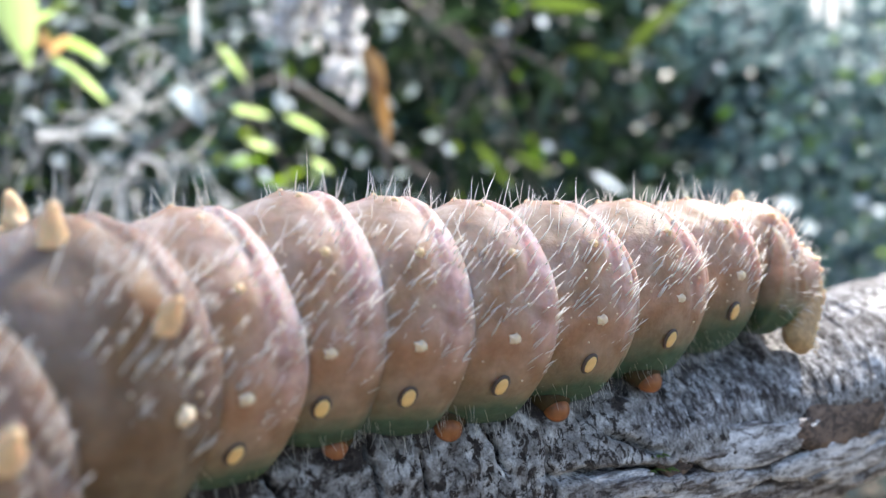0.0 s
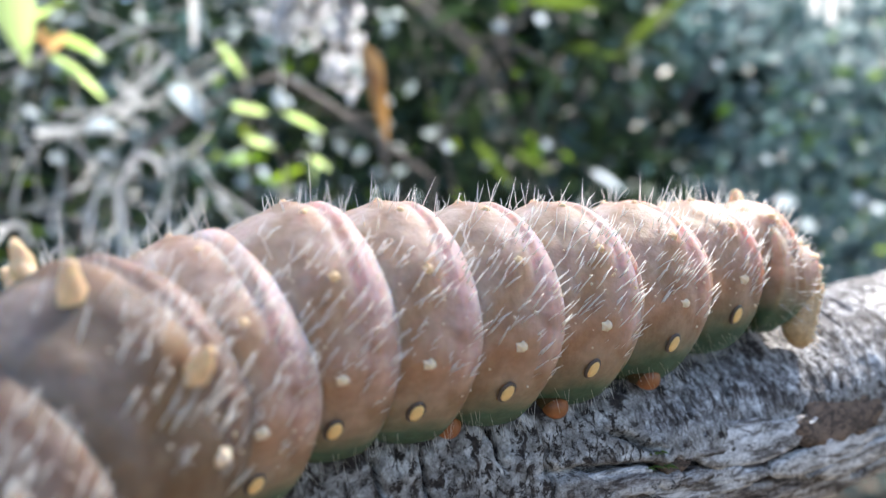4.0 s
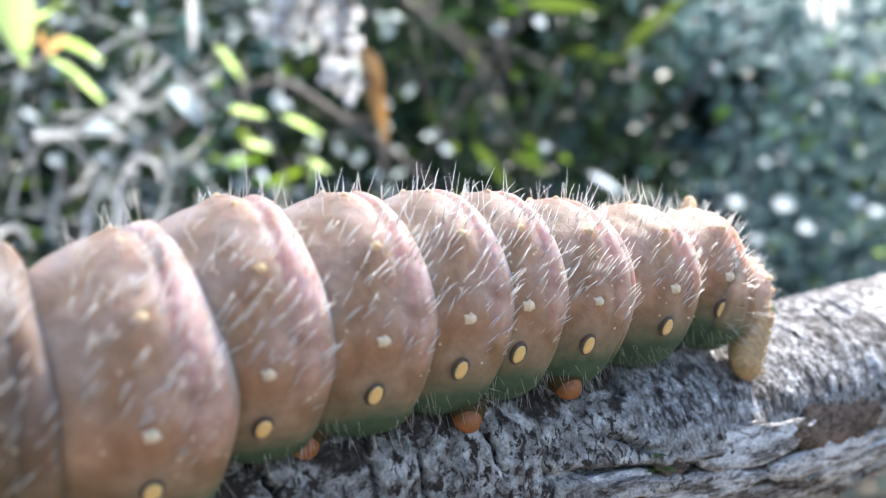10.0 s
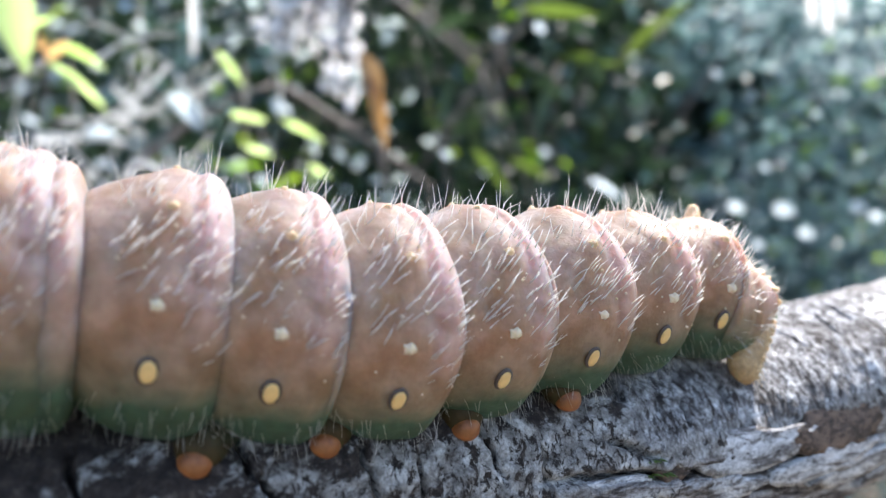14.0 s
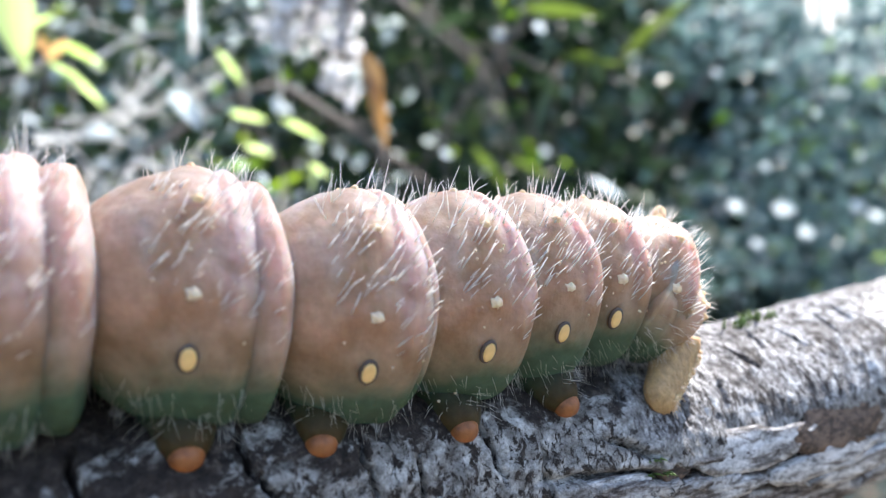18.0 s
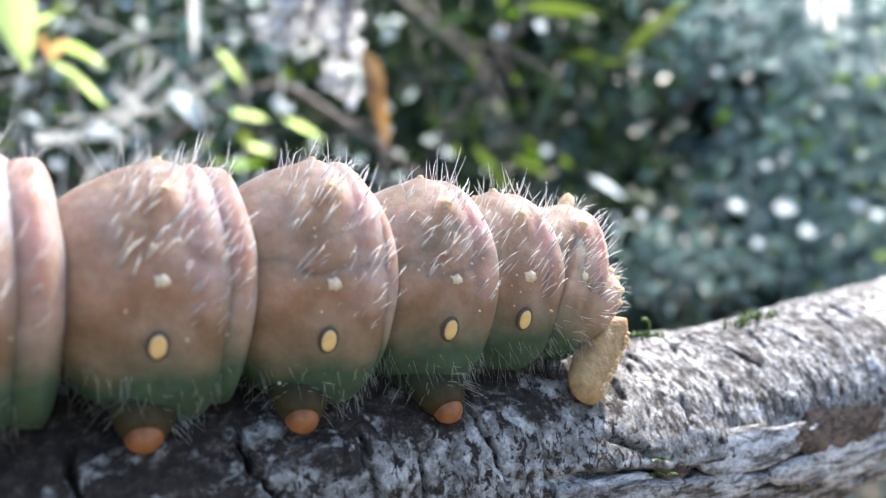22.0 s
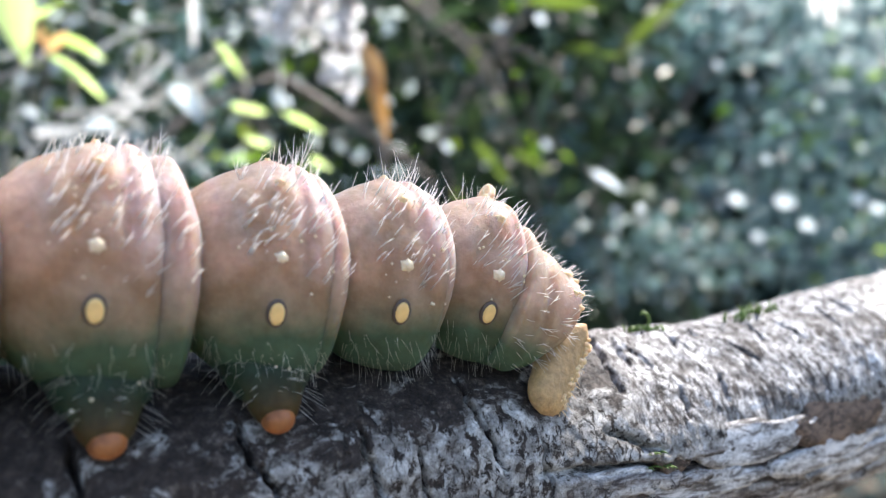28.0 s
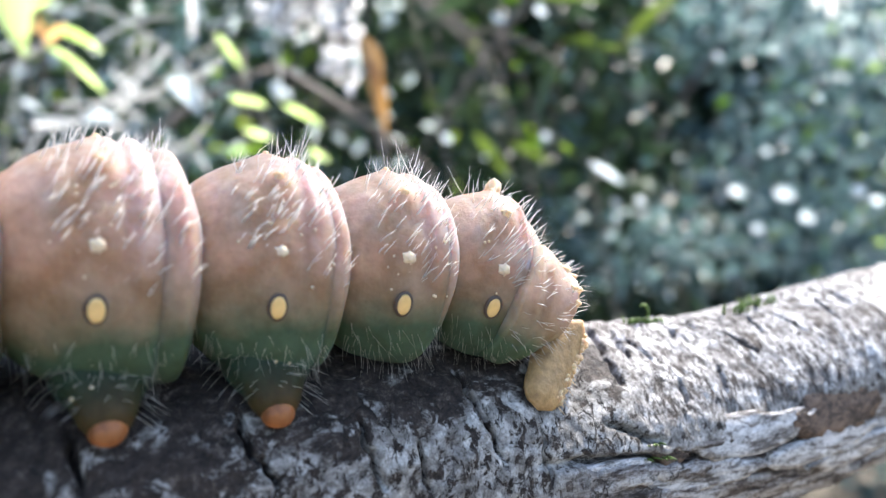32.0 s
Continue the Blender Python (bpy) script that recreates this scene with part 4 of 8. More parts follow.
def follow_folds():
    """The soft folds stay half way between the rings they join."""
    for back, front in zip(NAMES, NAMES[1:]):
        walk(pieces["fold_" + back], [(t, base(t).inverted() @ a.lerp(b, 0.5) @ pose(0, 0, 0.3 * (swell(back, t) + swell(front, t)))) for (t, a), (_, b) in zip(trail[back], trail[front])])
    for name in SWELLS:
        walk(pieces["back_" + name], [(t, base(t).inverted() @ m @ pose(0, 0, swell(name, t))) for t, m in trail[name]])


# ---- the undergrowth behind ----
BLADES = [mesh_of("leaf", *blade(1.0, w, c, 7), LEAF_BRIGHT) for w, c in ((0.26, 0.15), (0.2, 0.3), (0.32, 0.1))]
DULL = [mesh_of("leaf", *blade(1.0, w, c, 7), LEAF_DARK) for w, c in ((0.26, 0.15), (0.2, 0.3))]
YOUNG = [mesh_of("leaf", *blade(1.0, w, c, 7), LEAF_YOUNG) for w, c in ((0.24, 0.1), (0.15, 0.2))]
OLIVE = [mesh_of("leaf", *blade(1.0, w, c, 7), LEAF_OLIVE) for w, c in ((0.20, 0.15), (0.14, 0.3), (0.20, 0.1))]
BROWN = mesh_of("leaf", *blade(1.0, 0.21, 0.10, 9), LEAF_DEAD)
CRISP = mesh_of("leaf", *blade(1.0, 0.40, 0.16, 9), LEAF_CRISP)
WIDE = mesh_of("leaf", *blade(1.0, 0.36, 0.06, 9), LEAF_YOUNG)
GLINT = mesh_of("leaf", *blade(1.0, 0.6, 0.12, 7), LEAF_GLINT)
BUD = mesh_of("bud", *blade(1.0, 0.34, 0.1, 7), LEAF_BUD)


def sprig(label, stems, leaves, material=TWIG, category="shrub"):
    """A plant of thin stems and single leaves. stems: (from, to, sag, thickness); leaves: (from, to, roll, mesh)."""
    low = Vector(stems[0][0])
    top = new("shrub" if category == "shrub" else category.replace(" ", "_"))
    top.location = low
    tagged(top, label, category)
    back_to = Matrix.Translation(-low)
    for a, b, sag, w in stems:
        v, f = (strap if material is PALE and a[2] > 0.1 else tube)(bend(a, b, sag, 10), [w * (1 - 0.06 * i) for i in range(10)], 8)
        part("stem", mesh_of("stem", [Vector(p) - low for p in v], f, material), top)
    for a, b, roll, me in leaves:
        d = Vector(b) - Vector(a)
        ln = d.length
        if abs(d.x) > 0.5 * abs(d.z):  # blades turn their upper side to the sun
            roll = -roll if d.x > 0 else roll
        part("leaf", me, top, back_to @ toward(a, b, roll) @ Matrix.Scale(ln, 4))
    return top


# a sapling close behind the branch, its leaves lit through
sprig("young shrub with lance-shaped yellow-green leaves and orange buds",
      [((-0.50, 0.44, 0.0), (-0.2836, 0.4200, 1.1316), (0.02, 0, 0), 0.003), ((-0.2836, 0.4200, 1.1316), (-0.2377, 0.4200, 1.1251), (0, 0, 0.006), 0.0012), ((-0.2377, 0.4200, 1.1251), (-0.1983, 0.4200, 1.1448), (0, 0, 0.004), 0.0012), ((-0.2377, 0.4200, 1.1251), (-0.2557, 0.4200, 1.1645), (0, 0, 0.004), 0.0012)],
      [((-0.2445, 0.4000, 1.1629), (-0.2314, 0.4000, 1.0979), 72, WIDE), ((-0.2285, 0.4200, 1.1080), (-0.1878, 0.4200, 1.0831), 50, YOUNG[1]), ((-0.2299, 0.4300, 1.1230), (-0.2013, 0.4300, 1.1146), 50, YOUNG[1]),
       ((-0.2377, 0.4200, 1.1202), (-0.2295, 0.4200, 1.1146), 60, BUD), ((-0.2305, 0.4200, 1.1103), (-0.2180, 0.4200, 1.1224), 50, BUD), ((-0.2357, 0.4200, 1.1251), (-0.2272, 0.4200, 1.1119), 30, BUD), ((-0.2501, 0.4300, 1.1314), (-0.2265, 0.4300, 1.1415), 50, YOUNG[1]), ((-0.2316, 0.4300, 1.1213), (-0.1963, 0.4300, 1.1112), 40, YOUNG[1])])
# hanging dead leaf on its twig
sprig("hanging curled orange-brown dead leaf on a thin twig", [((0.16, 0.62, 0.0), (-0.0302, 0.4600, 1.1801), (0.03, 0, 0), 0.0007), ((-0.0302, 0.4600, 1.1801), (-0.0506, 0.4500, 1.1217), (0.002, 0, 0.004), 0.0008)],
      [((-0.0507, 0.4500, 1.1225), (-0.0375, 0.4480, 1.0900), 60, CRISP), ((-0.0460, 0.4500, 1.1090), (-0.0340, 0.4500, 1.0620), 72, BROWN)], category="dead leaf")
# leaves in the middle
sprig("low shrub with small bright green leaves on grey twigs",
      [((-0.20, 0.66, 0.0), (-0.1376, 0.6200, 1.0683), (0.04, 0, 0), 0.003), ((-0.1376, 0.6200, 1.0683), (-0.1715, 0.6200, 1.1216), (0, 0, 0.004), 0.0012), ((-0.1376, 0.6200, 1.0683), (-0.0940, 0.6200, 1.1023), (0, 0, -0.004), 0.0012)],
      [((-0.1822, 0.6200, 1.1168), (-0.1493, 0.6200, 1.1110), 60, YOUNG[0]), ((-0.1376, 0.6200, 1.1110), (-0.0989, 0.6200, 1.0950), 60, YOUNG[1]), ((-0.1743, 0.6300, 1.0901), (-0.1467, 0.6300, 1.0832), 50, YOUNG[0]),
       ((-0.1891, 0.6300, 1.0694), (-0.1546, 0.6300, 1.0783), 30, BLADES[0]), ((-0.1140, 0.6100, 1.0720), (-0.0949, 0.6100, 1.0615), 60, YOUNG[0]), ((-0.1721, 0.6400, 1.0555), (-0.1321, 0.6400, 1.0505), 20, BLADES[0]),
       ((-0.1885, 0.6000, 1.1655), (-0.1604, 0.6000, 1.1355), 60, YOUNG[1]), ((-0.1571, 0.6400, 1.0480), (-0.1221, 0.6400, 1.0705), 20, BLADES[2]), ((-0.1276, 0.6000, 1.0661), (-0.1332, 0.6000, 1.0417), 30, BLADES[1]), ((-0.1050, 0.6000, 1.0661), (-0.1107, 0.6000, 1.0450), 40, YOUNG[0]), ((-0.1543, 0.6000, 1.0614), (-0.1444, 0.6000, 1.0521), 60, GLINT), ((-0.1402, 0.6000, 1.1271), (-0.1351, 0.6000, 1.1107), 70, GLINT)])
# sprig over the middle, its half shade painted into the olive leaves
sprig("overhanging sprig of long green leaves on a dark twig",
      [((0.24, 0.95, 0.0), (0.0504, 0.7500, 1.1823), (0.06, 0, 0), 0.002), ((0.0504, 0.7500, 1.1823), (-0.0529, 0.7200, 1.2594), (0, 0, 0.01), 0.0022), ((-0.0529, 0.7200, 1.2594), (-0.1261, 0.7200, 1.2819), (0, 0, 0.01), 0.002),
       ((0.0266, 0.7400, 1.2088), (0.1216, 0.7200, 1.1638), (0, 0, 0.01), 0.0016), ((0.0387, 0.7500, 1.1823), (0.0555, 0.7400, 1.0931), (0.006, 0, 0), 0.0016), ((0.1674, 0.7000, 1.1811), (0.2276, 0.7000, 1.2632), (0.01, 0, 0), 0.0022)],
      [((0.0780, 0.7000, 1.2330), (0.1521, 0.7000, 1.2303), 40, OLIVE[2]), ((0.1510, 0.7000, 1.1810), (0.1080, 0.7050, 1.1920), 50, OLIVE[0]), ((0.1510, 0.7000, 1.1810), (0.1270, 0.7100, 1.1990), 30, OLIVE[2]), ((0.1510, 0.7000, 1.1810), (0.1330, 0.6950, 1.1640), 40, OLIVE[0]), ((0.1510, 0.7000, 1.1810), (0.1760, 0.6950, 1.1790), 60, OLIVE[0]), ((0.1510, 0.7000, 1.1810), (0.1560, 0.7000, 1.1590), 50, OLIVE[1]), ((0.1674, 0.7000, 1.1756), (0.2249, 0.7000, 1.2468), 60, OLIVE[1]),
       ((0.1216, 0.7200, 1.2257), (0.1553, 0.7200, 1.2144), 20, DULL[0]), ((0.1131, 0.7200, 1.1694), (0.0850, 0.7200, 1.1075), 40, DULL[0]), ((0.0295, 0.7000, 1.0979), (0.0678, 0.7000, 1.0542), 60, OLIVE[0]),
       ((0.0662, 0.7000, 1.0881), (0.1061, 0.7000, 1.0706), 50, OLIVE[0]), ((0.0497, 0.7400, 1.1220), (0.0844, 0.7400, 1.1510), 40, DULL[1]), ((0.0093, 0.7400, 1.1683), (-0.0081, 0.7400, 1.1220), 40, DULL[0]),
       ((0.0266, 0.7400, 1.1510), (0.0382, 0.7400, 1.1105), 40, OLIVE[1]), ((-0.0135, 0.7200, 1.2144), (0.0259, 0.7200, 1.2369), 30, DULL[0]), ((0.1784, 0.7000, 1.2413), (0.1510, 0.7000, 1.2632), 30, OLIVE[1])])
sprig("single leaf out in the sun, its shine painted pale", [(( 0.30, 0.86, 0.0), (0.1601, 0.8000, 1.0832), (0.02, 0, 0), 0.002)], [((0.1625, 0.8000, 1.0785), (0.2005, 0.8000, 1.0556), 30, mesh_of("leaf", *blade(1.0, 0.24, 0.05, 7), LEAF_GLINT))])
# bleached dead stems
stems = [((-0.1723, 0.5000, 1.1880), (-0.1720, 0.5000, 1.1352), (0, 0, 0), 0.0044), ((-0.1264, 0.5500, 1.1724), (-0.1238, 0.5500, 1.1015), (0.001, 0, 0), 0.0010), ((-0.1618, 0.5000, 1.1411), (-0.1188, 0.5000, 1.1450), (0, 0, 0.0064), 0.0014),
         ((-0.1892, 0.5000, 1.1294), (-0.2716, 0.4800, 1.0660), (0.008, 0, -0.0048), 0.0016), ((-0.2040, 0.5000, 1.1372), (-0.2282, 0.5000, 1.0786), (0.006, 0, 0), 0.0009), ((-0.2822, 0.5000, 1.0774), (-0.2517, 0.5000, 1.0766), (0, 0, 0.0012), 0.0038),
         ((-0.2478, 0.5000, 1.0786), (-0.2185, 0.5000, 1.0739), (0, 0, 0.0019), 0.0038), ((-0.2634, 0.5000, 1.0746), (-0.1992, 0.4600, 1.0076), (0.006, 0, 0.0025), 0.0011), ((-0.2687, 0.4500, 1.0215), (-0.2416, 0.4800, 1.0904), (-0.01, 0, 0), 0.0009),
         ((-0.2459, 0.4500, 1.0074), (-0.2529, 0.4800, 1.0717), (0.003, 0, 0), 0.0009), ((-0.2439, 0.5000, 1.1294), (-0.1927, 0.5200, 1.1549), (0, 0, 0.0064), 0.0014), ((-0.2282, 0.5000, 1.1137), (-0.1931, 0.5000, 1.0981), (0, 0, -0.01), 0.0012),
         ((-0.2165, 0.5000, 1.1059), (-0.2282, 0.5000, 1.0864), (0.01, 0, 0), 0.0019)]
sprig("tangle of bleached dead stems lit by the sun", [((-0.24, 0.55, 0.0), (-0.2035, 0.4700, 1.0040), (0.02, 0, 0), 0.003)] + stems, [((-0.1907, 0.5000, 1.1059), (-0.1626, 0.5000, 1.0832), 40, GLINT), ((-0.2263, 0.5000, 1.0805), (-0.2478, 0.5000, 1.0786), 30, GLINT)], PALE, "dead twigs")
curls = [((-0.1868, 0.4200, 1.0003), (-0.1828, 0.4300, 1.0541), (-0.006, 0, 0.0013), 0.0023), ((-0.1828, 0.4300, 1.0524), (-0.1677, 0.4300, 1.0373), (0.004, 0, 0.004), 0.0020), ((-0.1753, 0.4200, 1.0003), (-0.1627, 0.4300, 1.0508), (0.006, 0, 0), 0.0014),
         ((-0.1589, 0.4200, 1.0003), (-0.1425, 0.4200, 1.0299), (0.008, 0, 0.004), 0.0013), ((-0.1982, 0.4000, 1.0003), (-0.1884, 0.4200, 1.0463), (-0.004, 0, 0.004), 0.0014), ((-0.1862, 0.3000, 1.0002), (-0.1721, 0.3000, 1.0049), (0, 0, 0.0052), 0.0009), ((-0.1862, 0.3000, 1.0049), (-0.1698, 0.3000, 0.9979), (0, 0, 0.0052), 0.0008)]
sprig("dry curled grass stems, straw-coloured", [((-0.22, 0.45, 0.0), (-0.1868, 0.4200, 0.9987), (0.01, 0, 0), 0.003)] + curls, [], PALE, "dry grass")
# thick white stems, added to stand for a patch of bright sky
sprig("white stems added in place of a bright sky gap at the wood's edge", [((0.68, 1.05, 0.0), (0.6847, 1.0000, 1.4307), (0.02, 0, 0), 0.004), ((0.6847, 1.0000, 1.4307), (0.4932, 1.0000, 1.3994), (0, 0, 0.01), 0.004), ((0.5010, 1.0000, 1.4072), (0.5127, 1.0000, 1.3119), (0.003, 0, 0), 0.010),
      ((0.5245, 1.0000, 1.4072), (0.5346, 1.0000, 1.2994), (0.003, 0, 0), 0.011), ((0.5534, 1.0000, 1.4072), (0.5549, 1.0000, 1.3181), (0, 0, 0), 0.008)], [], PALE, "dead shrub")
# dark diagonal twigs
sprig("thin grey-brown bare twigs crossing each other",
      [((-0.02, 0.85, 0.0), (-0.0131, 0.7000, 1.0607), (0.03, 0, 0), 0.003), ((-0.1616, 0.6800, 1.1600), (-0.0077, 0.7000, 1.0580), (0, 0, 0.004), 0.0045), ((-0.1403, 0.6800, 1.1201), (-0.0460, 0.7000, 1.1100), (0, 0, 0.008), 0.002),
       ((-0.0588, 0.8000, 1.2820), (0.0475, 0.8000, 1.1882), (0, 0, 0.006), 0.004), ((-0.2598, 0.6000, 1.0661), (-0.1568, 0.6600, 1.1501), (0, 0, 0.01), 0.004), ((-0.0535, 0.6000, 1.0896), (-0.0469, 0.6000, 1.0521), (0, 0, 0), 0.004)], [])


def bramble():
    """A tangle of thin bleached twigs at the sunny side of the clearing."""
    r = random.Random(9)
    top = new("bramble")
    top.location = (-0.20, 0.58, 0)
    tagged(top, "tangled bramble of thin bleached twigs", "bramble")
    for i in range(46):
        a = Vector((r.uniform(-0.17, 0.05), r.uniform(-0.08, 0.12), r.uniform(1.0, 1.2)))
        d = Vector((r.gauss(0, 1), r.gauss(0, 0.4), r.gauss(0, 1))).normalized() * r.uniform(0.03, 0.12)
        w = r.uniform(0.0005, 0.0010)
        part("twig", mesh_of("twig", *(tube if i % 6 == 0 else strap)(bend(a, a + d, (r.gauss(0, 0.007), 0, r.gauss(0, 0.007)), 8), [w * (1 - 0.08 * j) for j in range(8)], 6), TWIG if i % 6 == 0 else PALE), top)
    for x in (-0.1, 0.04):
        part("stem", mesh_of("stem", *tube(bend((x * 0.4, 0, 0), (x, 0, 1.15), (0.02, 0, 0), 9), [0.0009] * 9, 6), TWIG), top)


bramble()
# each pale leaf painted as a sun glint: its bearing and rise from the eye, in thousandths, and its size
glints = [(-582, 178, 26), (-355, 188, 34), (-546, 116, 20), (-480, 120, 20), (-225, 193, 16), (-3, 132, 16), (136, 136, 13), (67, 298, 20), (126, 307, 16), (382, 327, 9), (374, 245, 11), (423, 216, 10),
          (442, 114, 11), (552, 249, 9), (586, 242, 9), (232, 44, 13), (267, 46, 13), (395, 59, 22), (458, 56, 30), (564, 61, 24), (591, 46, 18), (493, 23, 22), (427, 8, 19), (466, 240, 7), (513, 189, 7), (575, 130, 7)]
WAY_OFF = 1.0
shiny = sprig("shrub of small pale leaves added as painted sun glints", [((0.2, 1.1, 0.0), (0.35, 1.05, 1.0), (0.05, 0, 0), 0.002)] + [((0.35, 1.05, 1.0), (0.5, 1.02, 1.15), (0, 0, 0.02), 0.001)],
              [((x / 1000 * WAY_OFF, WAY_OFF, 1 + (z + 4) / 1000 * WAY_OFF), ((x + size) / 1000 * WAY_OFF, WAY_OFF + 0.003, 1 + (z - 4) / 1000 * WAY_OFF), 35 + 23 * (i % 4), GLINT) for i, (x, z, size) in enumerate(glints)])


def lichen_clump():
    """A hanging forked stub, furred all over with strands of grey lichen."""
    r = random.Random(4)
    top, knot = new("lichen_stub"), Vector((-0.0963, 0.5500, 1.2498))
    top.location = knot
    tagged(top, "broken grey forked stub of wood covered with shaggy lichen", "dead wood")
    for a, b, wide, count in (((-0.1027, 0.5500, 1.2412), (-0.1264, 0.5500, 1.1595), 0.009, 150), ((-0.0791, 0.5500, 1.2412), (-0.0791, 0.5500, 1.1251), 0.008, 240), ((-0.0980, 0.5600, 1.2368), (-0.1046, 0.5600, 1.1668), 0.006, 60)):
        a, b = Vector(a) - knot, Vector(b) - knot
        line = bend(a, b, (0.006, 0, 0), 8)
        part("fork", mesh_of("fork", *tube(line, [0.008, 0.008, 0.0075, 0.007, 0.006, 0.005, 0.004, 0.002], 10), TWIG), top)
        bits = []
        for _ in range(count):
            p = a.lerp(b, r.random()) + Vector((r.gauss(0, wide), r.gauss(0, wide), r.gauss(0, 0.006)))
            d = Vector((r.gauss(0, 1), r.gauss(0, 1), r.gauss(-1.2, 0.6))).normalized() * r.uniform(0.004, 0.012)
            w = r.uniform(0.0013, 0.0030)
            bits.append(tube([p, p + d * 0.6, p + d], [w * 0.7, w, w * 0.2], 5))
        tagged(part("lichen", mesh_of("lichen", *joined(bits), LICHEN), top), kind="stuff")


lichen_clump()


def bush(label, foot, stems, masses, seed):
    r = random.Random(seed)
    top = new("bush")
    top.location = foot
    tagged(top, label, "bush")
    for _ in range(stems):
        tip = Vector((r.gauss(0, 0.35), r.gauss(0, 0.25), r.uniform(0.9, 2.0)))
        part("stem", mesh_of("stem", *tube(bend((r.gauss(0, 0.04), r.gauss(0, 0.04), 0), tip, (r.gauss(0, 0.08), 0, 0.1), 9), [0.014 * (1 - 0.09 * i) for i in range(9)], 7), TWIG), top)
    for k, (centre, size, count, length, material) in enumerate(masses):
        leaf_mass("leaves", count, centre, size, length, material, seed + k, top)
    return top


bush("dense bush of small dark green leaves, with pale ones painted as sun glints", (-0.75, 1.7, 0), 7,
     [((0, 0, 1.1), (0.95, 0.35, 0.95), 3800, 0.07, LEAF_DARK), ((0.1, -0.2, 1.2), (0.6, 0.2, 0.6), 150, 0.05, LEAF_BRIGHT), ((0.1, -0.4, 1.15), (0.7, 0.1, 0.4), 420, 0.030, LEAF_GLINT_MASS)], 11)
bush("tall bush of leaves in painted sunlit and shaded greens", (0.10, 2.0, 0), 8,
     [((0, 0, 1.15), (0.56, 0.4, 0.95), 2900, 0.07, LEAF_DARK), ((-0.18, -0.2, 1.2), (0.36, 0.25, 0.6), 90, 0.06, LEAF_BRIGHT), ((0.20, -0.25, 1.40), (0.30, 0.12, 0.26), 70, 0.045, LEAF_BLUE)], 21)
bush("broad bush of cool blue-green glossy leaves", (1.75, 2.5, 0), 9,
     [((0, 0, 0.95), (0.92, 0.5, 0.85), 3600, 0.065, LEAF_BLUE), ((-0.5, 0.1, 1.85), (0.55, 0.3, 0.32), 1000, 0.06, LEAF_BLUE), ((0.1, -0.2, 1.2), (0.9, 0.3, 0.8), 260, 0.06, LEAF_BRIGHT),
      ((-0.1, -0.5, 1.05), (1.0, 0.15, 0.6), 1400, 0.025, LEAF_GLINT_MASS), ((-0.45, -0.3, 1.75), (0.5, 0.15, 0.3), 850, 0.028, LEAF_GLINT_MASS),
      ((-1.40, -0.95, 0.97), (0.27, 0.06, 0.11), 330, 0.036, LEAF_BLUE), ((-1.38, -1.0, 0.97), (0.26, 0.05, 0.10), 60, 0.020, LEAF_GLINT_MASS)], 31)


def woods():
    """The wood that closes the clearing all round, far enough not to shift."""
    r = random.Random(77)
    top = new("far_woods")
    tagged(top, "dark wood of leafy trees round the clearing", "woods", kind="stuff")
    for k in range(64):
        a = radians(-62 + 124 * k / 25)
        rad = r.uniform(6.0, 9.0) if k < 26 else r.uniform(14.0, 22.0)
        foot = Vector((rad * math.sin(a), rad * math.cos(a), 0))
        h = r.uniform(3.0, 3.8) if 18 < k < 26 else r.uniform(4, 5.5)
        part("trunk", mesh_of("trunk", *tube(bend(foot, foot + Vector((r.gauss(0, 0.4), r.gauss(0, 0.4), h)), (r.gauss(0, 0.2), 0, 0), 8), [0.16 * (1 - 0.1 * i) for i in range(8)], 8), TWIG), top)
        # crowns 14 to 17 all take the shade green, painting a dark hollow
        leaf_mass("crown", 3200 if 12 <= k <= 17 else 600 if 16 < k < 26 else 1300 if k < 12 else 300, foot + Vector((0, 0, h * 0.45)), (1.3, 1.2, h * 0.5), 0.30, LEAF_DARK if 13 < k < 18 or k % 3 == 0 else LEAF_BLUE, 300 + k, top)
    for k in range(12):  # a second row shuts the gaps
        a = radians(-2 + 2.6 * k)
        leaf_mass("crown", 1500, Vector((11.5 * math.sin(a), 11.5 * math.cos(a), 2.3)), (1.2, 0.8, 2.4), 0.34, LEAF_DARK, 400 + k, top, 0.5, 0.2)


woods()


def bough():
    """A fine-leaved bough added out of view over the branch, only to filter the sun that falls on the caterpillar."""
    top = new("bough")
    top.location = (1.25, 0.75, 0)
    tagged(top, "unseen fine-leaved bough added over the branch to filter the sun", "bough")
    over = Vector((-0.105, 0.045, 0.985)) + sun_way * 0.8 - Vector(top.location)
    part("stem", mesh_of("stem", *tube(bend((0, 0, 0), over + Vector((0.16, 0, 0.05)), (0.25, 0, 0.5), 14), [0.012 * (1 - 0.06 * i) for i in range(14)], 8), TWIG), top)
    for y, z in ((-0.1, 0.03), (0.0, 0.0), (0.1, 0.04)):
        part("twig", mesh_of("twig", *tube(bend(over + Vector((0.16, 0, 0.05)), over + Vector((-0.18, y, z)), (0, 0, 0.03), 9), [0.0016] * 9, 6), TWIG), top)
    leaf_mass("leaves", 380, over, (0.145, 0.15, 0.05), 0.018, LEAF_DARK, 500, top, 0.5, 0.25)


bough()


